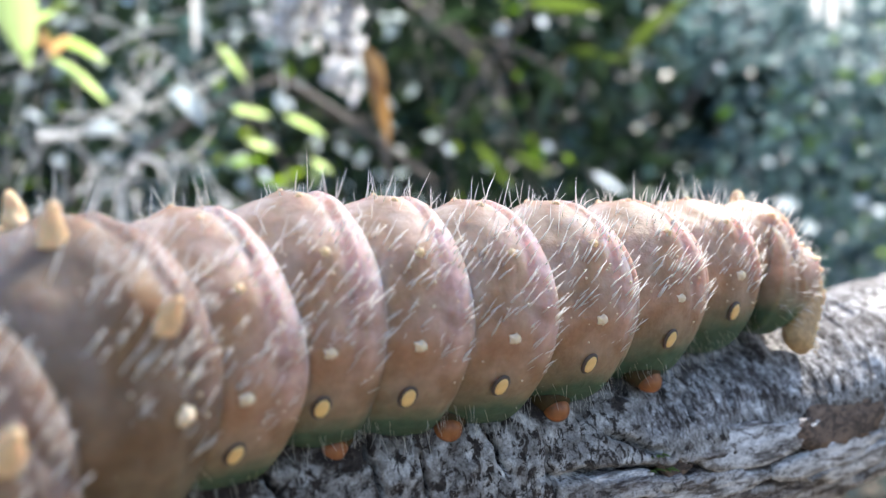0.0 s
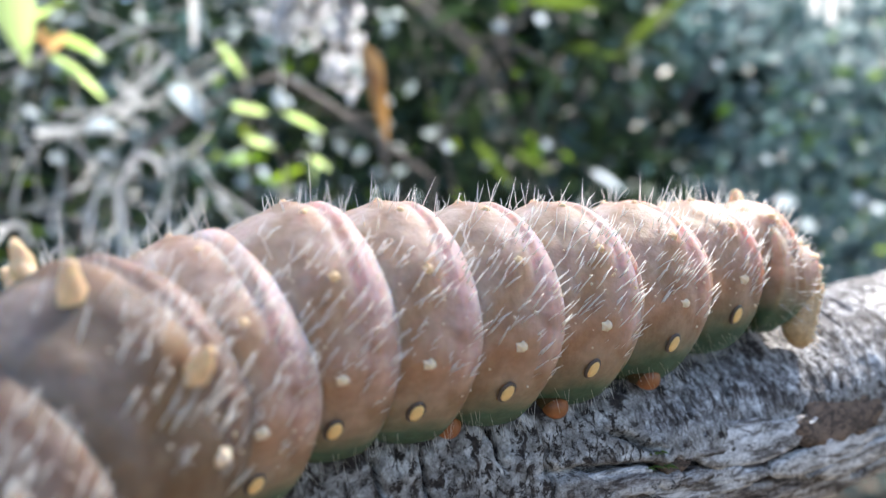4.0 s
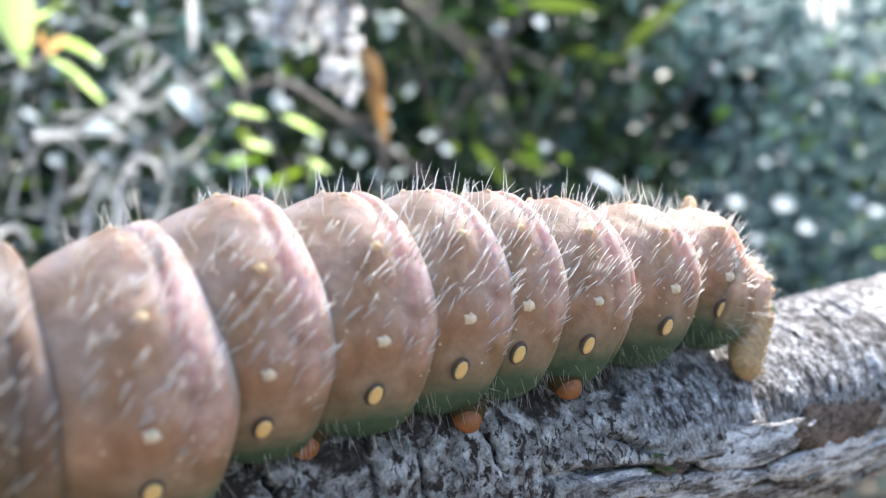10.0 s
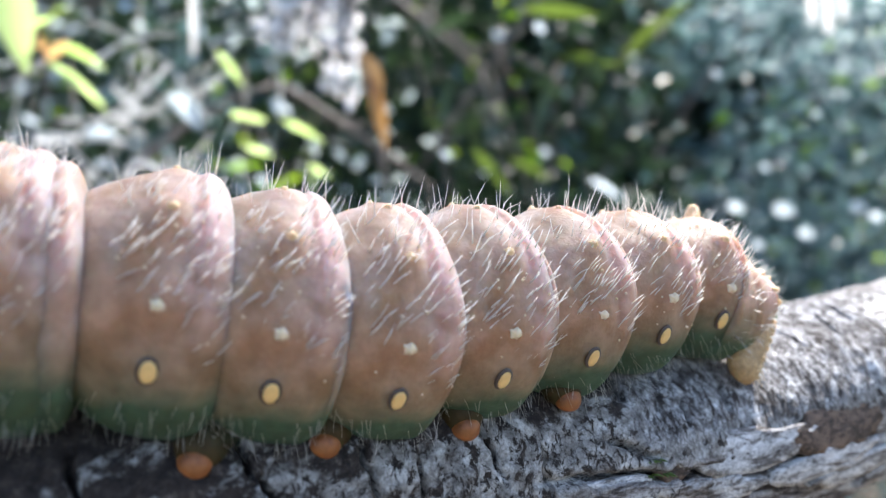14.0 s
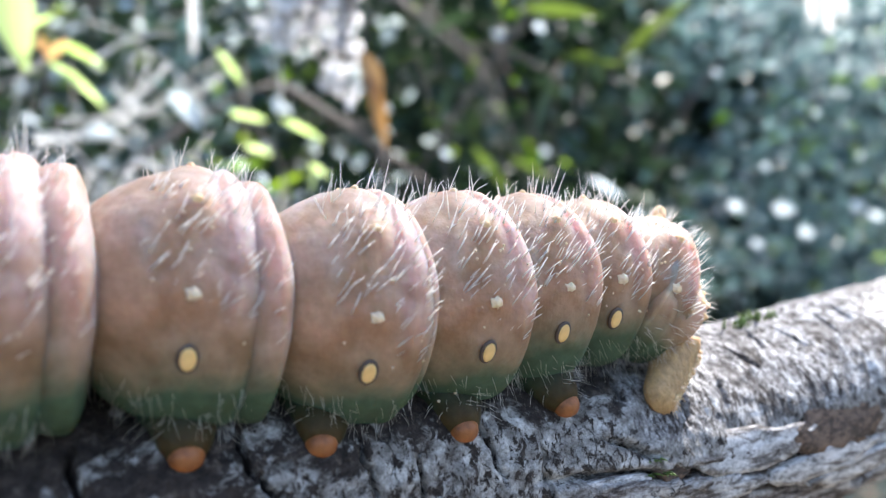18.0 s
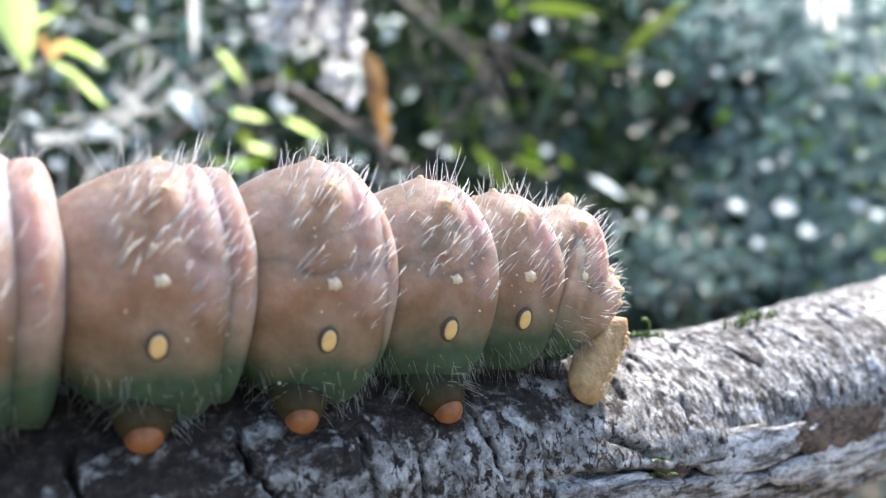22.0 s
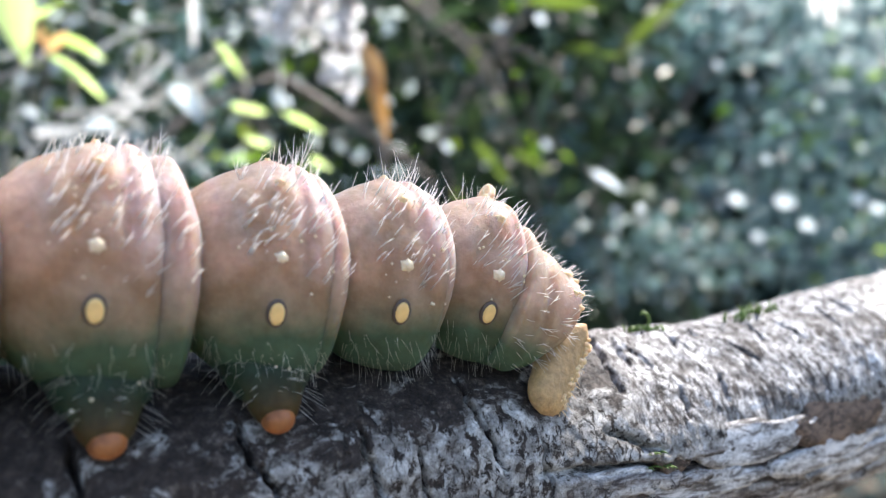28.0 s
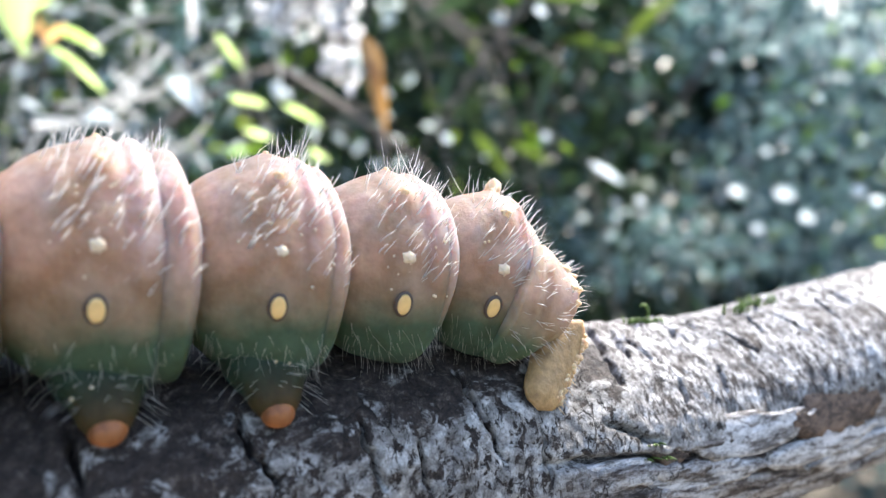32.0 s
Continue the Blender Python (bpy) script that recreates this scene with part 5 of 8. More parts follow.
def motions():
    crawl_along()
    walk(pieces["a8"], [
        at("a8", 0, 36.0, 89.3, -1.9, 21, -0, -9), at("a8", 0.5, 35.9, 89.2, -1.9, 21, 0, -9), at("a8", 1, 36.1, 89.4, -1.9, 21, -0, -9), at("a8", 1.5, 36.0, 89.2, -2.0, 21, -0, -9),
        at("a8", 2, 36.1, 89.2, -2.0, 22, -0, -9), at("a8", 2.5, 35.9, 89.1, -2.1, 22, 1, -8), at("a8", 3, 36.0, 89.0, -2.1, 22, 1, -8), at("a8", 3.5, 35.9, 89.0, -2.2, 22, 1, -8),
        at("a8", 5.5, 36.1, 89.0, -2.2, 22, 1, -7), at("a8", 6, 35.6, 88.6, -2.3, 22, 1, -7), at("a8", 6.5, 34.4, 87.8, -2.5, 22, 3, -6), at("a8", 7, 33.2, 86.5, -3.1, 22, -6, -3),
        at("a8", 7.5, 32.7, 86.6, -2.7, 20, -8, -5), at("a8", 8, 32.0, 86.9, -2.2, 19, -9, -8), at("a8", 8.5, 30.3, 85.9, -2.4, 20, -7, -7), at("a8", 9, 28.4, 84.7, -2.5, 21, -5, -6),
        at("a8", 9.5, 28.1, 84.1, -2.9, 22, -4, -4), at("a8", 10, 27.8, 83.9, -3.0, 23, -3, -4), at("a8", 10.5, 27.1, 83.3, -3.1, 24, -3, -3), at("a8", 11, 26.8, 82.7, -3.4, 24, -2, -1),
        at("a8", 11.5, 26.7, 82.6, -3.6, 24, -2, -1), at("a8", 12, 27.2, 82.7, -3.6, 24, -3, -0), at("a8", 12.5, 27.3, 82.9, -3.6, 24, -3, -1), at("a8", 13, 27.4, 83.0, -3.5, 24, -3, -1),
        at("a8", 13.5, 27.4, 83.0, -3.5, 24, -3, -1), at("a8", 14, 27.7, 83.3, -3.4, 24, -4, -2), at("a8", 14.5, 27.7, 83.3, -3.4, 24, -4, -2), at("a8", 16.5, 26.7, 82.9, -3.3, 23, -3, -2),
        at("a8", 17, 25.1, 81.9, -3.4, 23, -3, -1), at("a8", 17.5, 22.8, 81.0, -3.3, 20, -12, -3), at("a8", 18, 21.5, 80.1, -3.4, 19, -15, -2), at("a8", 18.5, 20.4, 79.2, -3.8, 23, -10, -0),
        at("a8", 19, 17.7, 77.7, -3.9, 23, -8, 0), at("a8", 19.5, 16.4, 77.0, -3.9, 24, -7, 1), at("a8", 20, 15.5, 76.7, -3.8, 23, -7, -0), at("a8", 20.5, 15.2, 76.4, -3.9, 24, -7, 1),
        at("a8", 21, 15.0, 76.0, -4.1, 24, -7, 2), at("a8", 21.5, 13.2, 75.7, -3.7, 23, -5, -0), at("a8", 22, 11.1, 75.9, -2.6, 18, -11, -6), at("a8", 22.5, 10.3, 75.1, -3.0, 16, -19, -5),
        at("a8", 23, 9.1, 74.6, -2.9, 16, -19, -6), at("a8", 23.5, 8.2, 73.5, -3.4, 18, -16, -3), at("a8", 24, 5.1, 71.5, -3.8, 21, -12, -0), at("a8", 24.5, 4.0, 70.8, -3.9, 22, -10, 0),
        at("a8", 25, 4.1, 70.8, -4.0, 23, -9, 1), at("a8", 25.5, 3.8, 70.8, -3.8, 22, -9, 0), at("a8", 27.5, 2.8, 71.6, -2.8, 20, -9, -5), at("a8", 28, 2.6, 71.6, -2.7, 20, -9, -5),
        at("a8", 28.5, 2.5, 71.5, -2.7, 20, -10, -5), at("a8", 29, 2.6, 71.3, -3.0, 20, -10, -4), at("a8", 29.5, 2.6, 71.4, -2.9, 20, -10, -5), at("a8", 30, 2.6, 71.5, -2.8, 20, -10, -5),
        at("a8", 30.5, 2.9, 71.6, -2.8, 20, -10, -5), at("a8", 31, 2.9, 71.5, -2.9, 20, -10, -5), at("a8", 31.5, 3.0, 71.6, -2.9, 20, -10, -5), at("a8", 32, 3.1, 71.6, -2.9, 20, -10, -5),
    ])
    walk(pieces["a7"], [
        at("a7", 0, 27.1, 83.7, -2.8, 31, 4, -4), at("a7", 0.5, 27.2, 83.6, -2.9, 31, 5, -4), at("a7", 1, 27.3, 83.7, -2.9, 31, 5, -4), at("a7", 1.5, 27.4, 83.6, -3.0, 31, 5, -4),
        at("a7", 2, 27.5, 83.7, -3.0, 31, 5, -3), at("a7", 2.5, 27.5, 83.5, -3.1, 31, 5, -3), at("a7", 3, 27.5, 83.3, -3.2, 32, 5, -2), at("a7", 3.5, 27.5, 83.4, -3.2, 31, 5, -2),
        at("a7", 5.5, 27.5, 83.4, -3.2, 31, 5, -2), at("a7", 6, 27.2, 83.2, -3.3, 31, 4, -2), at("a7", 6.5, 26.7, 82.8, -3.3, 31, 4, -2), at("a7", 7, 26.4, 82.5, -3.5, 30, 3, -1),
        at("a7", 7.5, 25.7, 82.6, -3.1, 30, 4, -3), at("a7", 8, 24.2, 82.7, -2.5, 30, 3, -6), at("a7", 8.5, 21.7, 81.5, -2.5, 29, 2, -6), at("a7", 9, 19.2, 80.0, -2.7, 28, 1, -5),
        at("a7", 9.5, 19.4, 79.3, -3.3, 28, 2, -2), at("a7", 10, 19.2, 78.9, -3.5, 29, 2, -1), at("a7", 10.5, 18.4, 78.2, -3.7, 29, 3, -0), at("a7", 11, 18.2, 77.8, -4.0, 29, 3, 1),
        at("a7", 11.5, 18.1, 77.7, -4.0, 29, 2, 2), at("a7", 12, 18.5, 77.8, -4.0, 29, 2, 2), at("a7", 12.5, 18.6, 78.0, -4.0, 29, 2, 1), at("a7", 13, 18.6, 78.0, -3.9, 29, 2, 1),
        at("a7", 13.5, 18.7, 78.2, -3.9, 29, 2, 1), at("a7", 14, 18.9, 78.5, -3.7, 29, 2, 0), at("a7", 14.5, 18.8, 78.4, -3.7, 29, 2, -0), at("a7", 16.5, 17.7, 78.1, -3.5, 28, 1, -1),
        at("a7", 17, 17.2, 77.7, -3.7, 28, 1, 0), at("a7", 17.5, 16.1, 78.2, -2.9, 27, -0, -4), at("a7", 18, 14.1, 77.5, -2.6, 25, -1, -5), at("a7", 18.5, 12.1, 75.2, -3.6, 26, -1, -0),
        at("a7", 19, 9.0, 73.8, -3.5, 24, -3, -1), at("a7", 19.5, 7.7, 72.9, -3.7, 25, -2, -0), at("a7", 20, 6.8, 72.7, -3.5, 25, -2, -1), at("a7", 20.5, 6.7, 72.5, -3.6, 25, -2, -1),
        at("a7", 21, 6.5, 72.2, -3.8, 25, -2, 0), at("a7", 21.5, 5.9, 72.3, -3.5, 25, -1, -1), at("a7", 22, 4.4, 72.9, -2.4, 26, -0, -6), at("a7", 22.5, 3.4, 72.6, -2.2, 25, -2, -7),
        at("a7", 23, 1.7, 72.4, -1.8, 24, -3, -10), at("a7", 23.5, 0.7, 71.2, -2.3, 22, -4, -7), at("a7", 24, -2.4, 69.0, -2.8, 20, -6, -5), at("a7", 24.5, -4.0, 67.7, -3.2, 23, -4, -3),
        at("a7", 25, -4.2, 67.3, -3.5, 25, -2, -1), at("a7", 25.5, -4.8, 67.3, -3.2, 25, -2, -2), at("a7", 27.5, -6.1, 68.0, -2.2, 24, -2, -8), at("a7", 28, -6.2, 68.0, -2.1, 24, -2, -8),
        at("a7", 28.5, -6.3, 68.1, -2.0, 24, -3, -9), at("a7", 29, -6.3, 67.8, -2.2, 23, -3, -8), at("a7", 29.5, -6.4, 67.9, -2.1, 23, -3, -8), at("a7", 30, -6.4, 67.9, -2.1, 24, -3, -8),
        at("a7", 30.5, -6.3, 68.0, -2.1, 24, -3, -8), at("a7", 31, -6.1, 68.0, -2.2, 24, -2, -8), at("a7", 31.5, -6.1, 68.0, -2.1, 24, -2, -8), at("a7", 32, -6.0, 68.0, -2.1, 24, -2, -8),
    ])
    walk(pieces["a6"], [
        at("a6", 0, 18.3, 77.8, -3.9, 31, 4, 1), at("a6", 0.5, 18.3, 77.7, -4.0, 31, 4, 2), at("a6", 1, 18.5, 77.9, -4.0, 31, 4, 2), at("a6", 1.5, 18.6, 77.7, -4.1, 31, 4, 2), at("a6", 2, 18.6, 77.6, -4.2, 31, 4, 3),
        at("a6", 2.5, 18.6, 77.5, -4.3, 31, 4, 3), at("a6", 3, 18.6, 77.4, -4.4, 31, 4, 4), at("a6", 3.5, 18.7, 77.5, -4.3, 31, 4, 3), at("a6", 5.5, 18.6, 77.4, -4.4, 31, 4, 3), at("a6", 6, 18.5, 77.8, -4.1, 30, 3, 2),
        at("a6", 6.5, 18.4, 77.6, -4.2, 30, 3, 3), at("a6", 7, 18.3, 77.4, -4.3, 30, 4, 3), at("a6", 7.5, 17.8, 77.4, -4.1, 31, 5, 2), at("a6", 8, 16.7, 77.6, -3.5, 32, 5, -1), at("a6", 8.5, 15.0, 77.0, -3.3, 31, 5, -2),
        at("a6", 9, 12.1, 75.9, -3.1, 30, 3, -3), at("a6", 9.5, 11.3, 74.8, -3.6, 28, 2, -0), at("a6", 10, 10.2, 73.9, -3.9, 28, 1, 1), at("a6", 10.5, 10.1, 73.4, -4.2, 27, 1, 3),
        at("a6", 11, 9.9, 72.8, -4.6, 28, 1, 4), at("a6", 11.5, 10.1, 73.0, -4.5, 28, 2, 4), at("a6", 12, 10.1, 72.9, -4.6, 29, 2, 5), at("a6", 12.5, 10.3, 73.0, -4.6, 29, 2, 4),
        at("a6", 13, 10.3, 73.1, -4.5, 29, 2, 4), at("a6", 13.5, 10.4, 73.1, -4.5, 29, 3, 4), at("a6", 14, 10.4, 73.4, -4.3, 29, 3, 3), at("a6", 14.5, 10.4, 73.5, -4.3, 29, 2, 3),
        at("a6", 16.5, 10.0, 73.8, -3.8, 28, 1, 1), at("a6", 17, 9.6, 73.6, -3.9, 28, 1, 1), at("a6", 17.5, 8.8, 74.0, -3.3, 29, 3, -2), at("a6", 18, 7.4, 73.7, -3.0, 29, 2, -4),
        at("a6", 18.5, 4.8, 71.9, -3.4, 26, -1, -2), at("a6", 19, 1.5, 70.8, -2.9, 22, -4, -4), at("a6", 19.5, -0.8, 69.4, -3.1, 22, -5, -3), at("a6", 20, -1.8, 68.9, -3.1, 24, -3, -3),
        at("a6", 20.5, -2.0, 68.6, -3.3, 24, -2, -2), at("a6", 21, -2.1, 68.3, -3.5, 25, -2, -1), at("a6", 21.5, -2.1, 68.6, -3.2, 25, -2, -2), at("a6", 22, -2.8, 69.1, -2.5, 27, 0, -6),
        at("a6", 22.5, -3.4, 69.0, -2.4, 28, 1, -6), at("a6", 23, -5.1, 68.8, -1.9, 28, 1, -9), at("a6", 23.5, -7.1, 67.8, -1.9, 26, -1, -9), at("a6", 24, -10.7, 66.6, -1.4, 21, -5, -12),
        at("a6", 24.5, -11.4, 64.9, -2.5, 22, -5, -6), at("a6", 25, -13.3, 63.0, -3.3, 25, -2, -2), at("a6", 25.5, -14.3, 62.8, -2.9, 25, -1, -4), at("a6", 27.5, -15.9, 63.6, -1.8, 25, -2, -10),
        at("a6", 28, -16.0, 63.7, -1.7, 25, -2, -10), at("a6", 28.5, -16.1, 63.9, -1.5, 24, -2, -11), at("a6", 29, -16.0, 63.7, -1.6, 24, -2, -10), at("a6", 29.5, -16.2, 63.7, -1.6, 25, -2, -11),
        at("a6", 30, -16.2, 63.7, -1.6, 25, -2, -11), at("a6", 30.5, -16.0, 63.7, -1.6, 25, -2, -10), at("a6", 31, -15.9, 63.6, -1.8, 25, -2, -10), at("a6", 31.5, -15.9, 63.6, -1.8, 25, -1, -10),
        at("a6", 32, -15.9, 63.5, -1.8, 25, -1, -10),
    ])
    walk(pieces["a5"], [
        at("a5", 0, 9.5, 72.5, -4.7, 30, 3, 5), at("a5", 0.5, 9.6, 72.4, -4.8, 30, 3, 5), at("a5", 1, 9.7, 72.5, -4.7, 30, 3, 5), at("a5", 1.5, 9.8, 72.4, -4.9, 30, 3, 6), at("a5", 2, 9.8, 72.3, -4.9, 30, 3, 6),
        at("a5", 2.5, 9.9, 72.3, -5.0, 30, 3, 7), at("a5", 3, 9.9, 72.1, -5.1, 30, 3, 7), at("a5", 3.5, 9.9, 72.1, -5.1, 30, 3, 7), at("a5", 5.5, 9.8, 72.1, -5.1, 30, 3, 7), at("a5", 6, 9.6, 72.5, -4.8, 30, 3, 5),
        at("a5", 6.5, 9.7, 72.4, -4.8, 30, 3, 6), at("a5", 7, 9.8, 72.1, -5.1, 30, 4, 7), at("a5", 7.5, 9.6, 72.0, -5.0, 31, 4, 7), at("a5", 8, 9.1, 72.3, -4.7, 32, 5, 5), at("a5", 8.5, 8.6, 72.7, -4.1, 32, 5, 2),
        at("a5", 9, 6.6, 72.4, -3.6, 32, 6, -0), at("a5", 9.5, 5.1, 71.3, -3.9, 31, 4, 1), at("a5", 10, 3.2, 70.3, -3.9, 28, 1, 1), at("a5", 10.5, 1.5, 69.4, -4.0, 24, -2, 1), at("a5", 11, 0.6, 68.3, -4.5, 26, -1, 4),
        at("a5", 11.5, 0.9, 68.2, -4.7, 27, 1, 5), at("a5", 12, 1.2, 68.0, -5.0, 29, 2, 6), at("a5", 12.5, 1.6, 68.1, -5.0, 29, 2, 7), at("a5", 13, 1.6, 68.2, -5.0, 29, 2, 7), at("a5", 13.5, 1.7, 68.1, -5.0, 29, 2, 7),
        at("a5", 14, 1.8, 68.5, -4.8, 29, 2, 6), at("a5", 14.5, 1.9, 68.6, -4.7, 28, 2, 5), at("a5", 16.5, 1.6, 69.3, -4.1, 27, 0, 2), at("a5", 17, 1.4, 69.2, -4.2, 27, 0, 2), at("a5", 17.5, 0.7, 69.2, -3.8, 28, 2, 1),
        at("a5", 18, 0.2, 69.4, -3.5, 29, 2, -1), at("a5", 18.5, -1.2, 68.8, -3.4, 28, 1, -1), at("a5", 19, -5.1, 68.4, -2.2, 25, -2, -8), at("a5", 19.5, -9.2, 66.9, -1.7, 20, -7, -10),
        at("a5", 20, -11.1, 65.3, -2.2, 21, -6, -8), at("a5", 20.5, -11.5, 64.6, -2.7, 23, -3, -5), at("a5", 21, -11.7, 64.2, -2.9, 24, -2, -4), at("a5", 21.5, -12.0, 64.2, -2.8, 25, -2, -5),
        at("a5", 22, -12.3, 64.4, -2.6, 26, -1, -6), at("a5", 22.5, -12.4, 64.2, -2.6, 27, 0, -5), at("a5", 23, -12.9, 64.5, -2.3, 28, 1, -7), at("a5", 23.5, -14.4, 64.1, -2.0, 28, 1, -9),
        at("a5", 24, -19.1, 63.3, -0.8, 26, -1, -15), at("a5", 24.5, -22.3, 61.3, -1.1, 23, -4, -13), at("a5", 25, -25.3, 57.7, -2.7, 26, -1, -5), at("a5", 25.5, -26.3, 57.2, -2.7, 27, -1, -5),
        at("a5", 27.5, -27.9, 58.2, -1.3, 28, -0, -12), at("a5", 28, -28.1, 58.3, -1.2, 28, -0, -13), at("a5", 28.5, -28.3, 58.5, -0.9, 28, -0, -14), at("a5", 29, -28.3, 58.3, -1.1, 28, -0, -13),
        at("a5", 29.5, -28.3, 58.3, -1.1, 28, -0, -13), at("a5", 30, -28.3, 58.3, -1.1, 28, -0, -13), at("a5", 30.5, -28.1, 58.3, -1.2, 28, -0, -12), at("a5", 31, -27.9, 58.1, -1.4, 28, -0, -12),
        at("a5", 31.5, -27.9, 58.1, -1.4, 28, -0, -12), at("a5", 32, -27.9, 58.1, -1.4, 28, -0, -11),
    ])
    walk(pieces["a4"], [
        at("a4", 0, 1.5, 67.8, -5.2, 28, 1, 8), at("a4", 0.5, 1.6, 67.7, -5.3, 28, 2, 8), at("a4", 1, 1.7, 67.7, -5.4, 29, 2, 8), at("a4", 1.5, 1.9, 67.6, -5.5, 29, 2, 9), at("a4", 2, 2.0, 67.6, -5.6, 29, 2, 9),
        at("a4", 2.5, 2.0, 67.5, -5.7, 29, 2, 10), at("a4", 3, 2.0, 67.3, -5.8, 29, 2, 10), at("a4", 3.5, 2.0, 67.4, -5.7, 29, 2, 10), at("a4", 5.5, 1.9, 67.3, -5.8, 29, 3, 10), at("a4", 6, 1.8, 67.6, -5.5, 29, 3, 9),
        at("a4", 6.5, 1.7, 67.5, -5.5, 29, 3, 9), at("a4", 7, 1.9, 67.2, -5.8, 29, 3, 11), at("a4", 7.5, 1.7, 67.1, -5.9, 29, 3, 11), at("a4", 8, 1.1, 66.9, -5.8, 30, 4, 10), at("a4", 8.5, 0.9, 67.4, -5.3, 30, 4, 8),
        at("a4", 9, 0.4, 67.7, -4.8, 32, 5, 6), at("a4", 9.5, -0.3, 67.5, -4.7, 32, 5, 5), at("a4", 10, -2.4, 67.1, -4.3, 30, 3, 3), at("a4", 10.5, -5.7, 66.5, -3.4, 25, -2, -1),
        at("a4", 11, -7.5, 64.7, -4.2, 24, -2, 2), at("a4", 11.5, -7.4, 63.9, -4.8, 26, -1, 6), at("a4", 12, -6.8, 63.3, -5.5, 28, 1, 9), at("a4", 12.5, -6.5, 63.4, -5.5, 27, 1, 9),
        at("a4", 13, -6.5, 63.6, -5.4, 26, -0, 9), at("a4", 13.5, -6.4, 63.6, -5.4, 26, -1, 9), at("a4", 14, -6.2, 64.0, -5.2, 25, -1, 7), at("a4", 14.5, -6.2, 64.2, -5.1, 25, -2, 7),
        at("a4", 16.5, -7.2, 65.0, -4.0, 23, -4, 1), at("a4", 17, -7.4, 65.0, -4.0, 23, -4, 1), at("a4", 17.5, -8.2, 64.6, -3.9, 24, -2, 1), at("a4", 18, -8.8, 64.3, -3.9, 25, -1, 1),
        at("a4", 18.5, -9.2, 64.3, -3.8, 26, -1, 1), at("a4", 19, -11.6, 65.0, -2.3, 27, 0, -7), at("a4", 19.5, -17.9, 64.3, -0.4, 23, -4, -17), at("a4", 20, -21.4, 62.5, -0.5, 23, -9, -17),
        at("a4", 20.5, -22.8, 60.3, -1.7, 26, -2, -10), at("a4", 21, -23.1, 59.4, -2.3, 26, -1, -7), at("a4", 21.5, -23.5, 59.2, -2.3, 27, -1, -7), at("a4", 22, -23.7, 59.0, -2.3, 27, -1, -7),
        at("a4", 22.5, -23.8, 58.7, -2.5, 27, -0, -6), at("a4", 23, -24.2, 58.6, -2.5, 28, 0, -6), at("a4", 23.5, -24.7, 58.3, -2.5, 28, 1, -6), at("a4", 24, -27.2, 58.7, -1.2, 30, 1, -12),
        at("a4", 24.5, -33.2, 56.5, -0.6, 28, -0, -16), at("a4", 25, -37.7, 51.0, -2.5, 28, -1, -5), at("a4", 25.5, -38.6, 50.5, -2.5, 28, -1, -5), at("a4", 27.5, -39.8, 50.8, -1.5, 29, 1, -12),
        at("a4", 28, -39.9, 50.9, -1.4, 30, 1, -13), at("a4", 28.5, -40.0, 51.0, -1.2, 30, 1, -14), at("a4", 29, -40.0, 50.8, -1.4, 30, 1, -13), at("a4", 29.5, -40.1, 50.8, -1.4, 30, 1, -13),
        at("a4", 30, -40.0, 50.9, -1.4, 30, 1, -13), at("a4", 30.5, -39.8, 50.9, -1.4, 29, 1, -12), at("a4", 31, -39.8, 50.8, -1.5, 29, 1, -12), at("a4", 31.5, -39.7, 50.8, -1.6, 29, 1, -12),
        at("a4", 32, -39.7, 50.8, -1.6, 29, 0, -11),
    ])
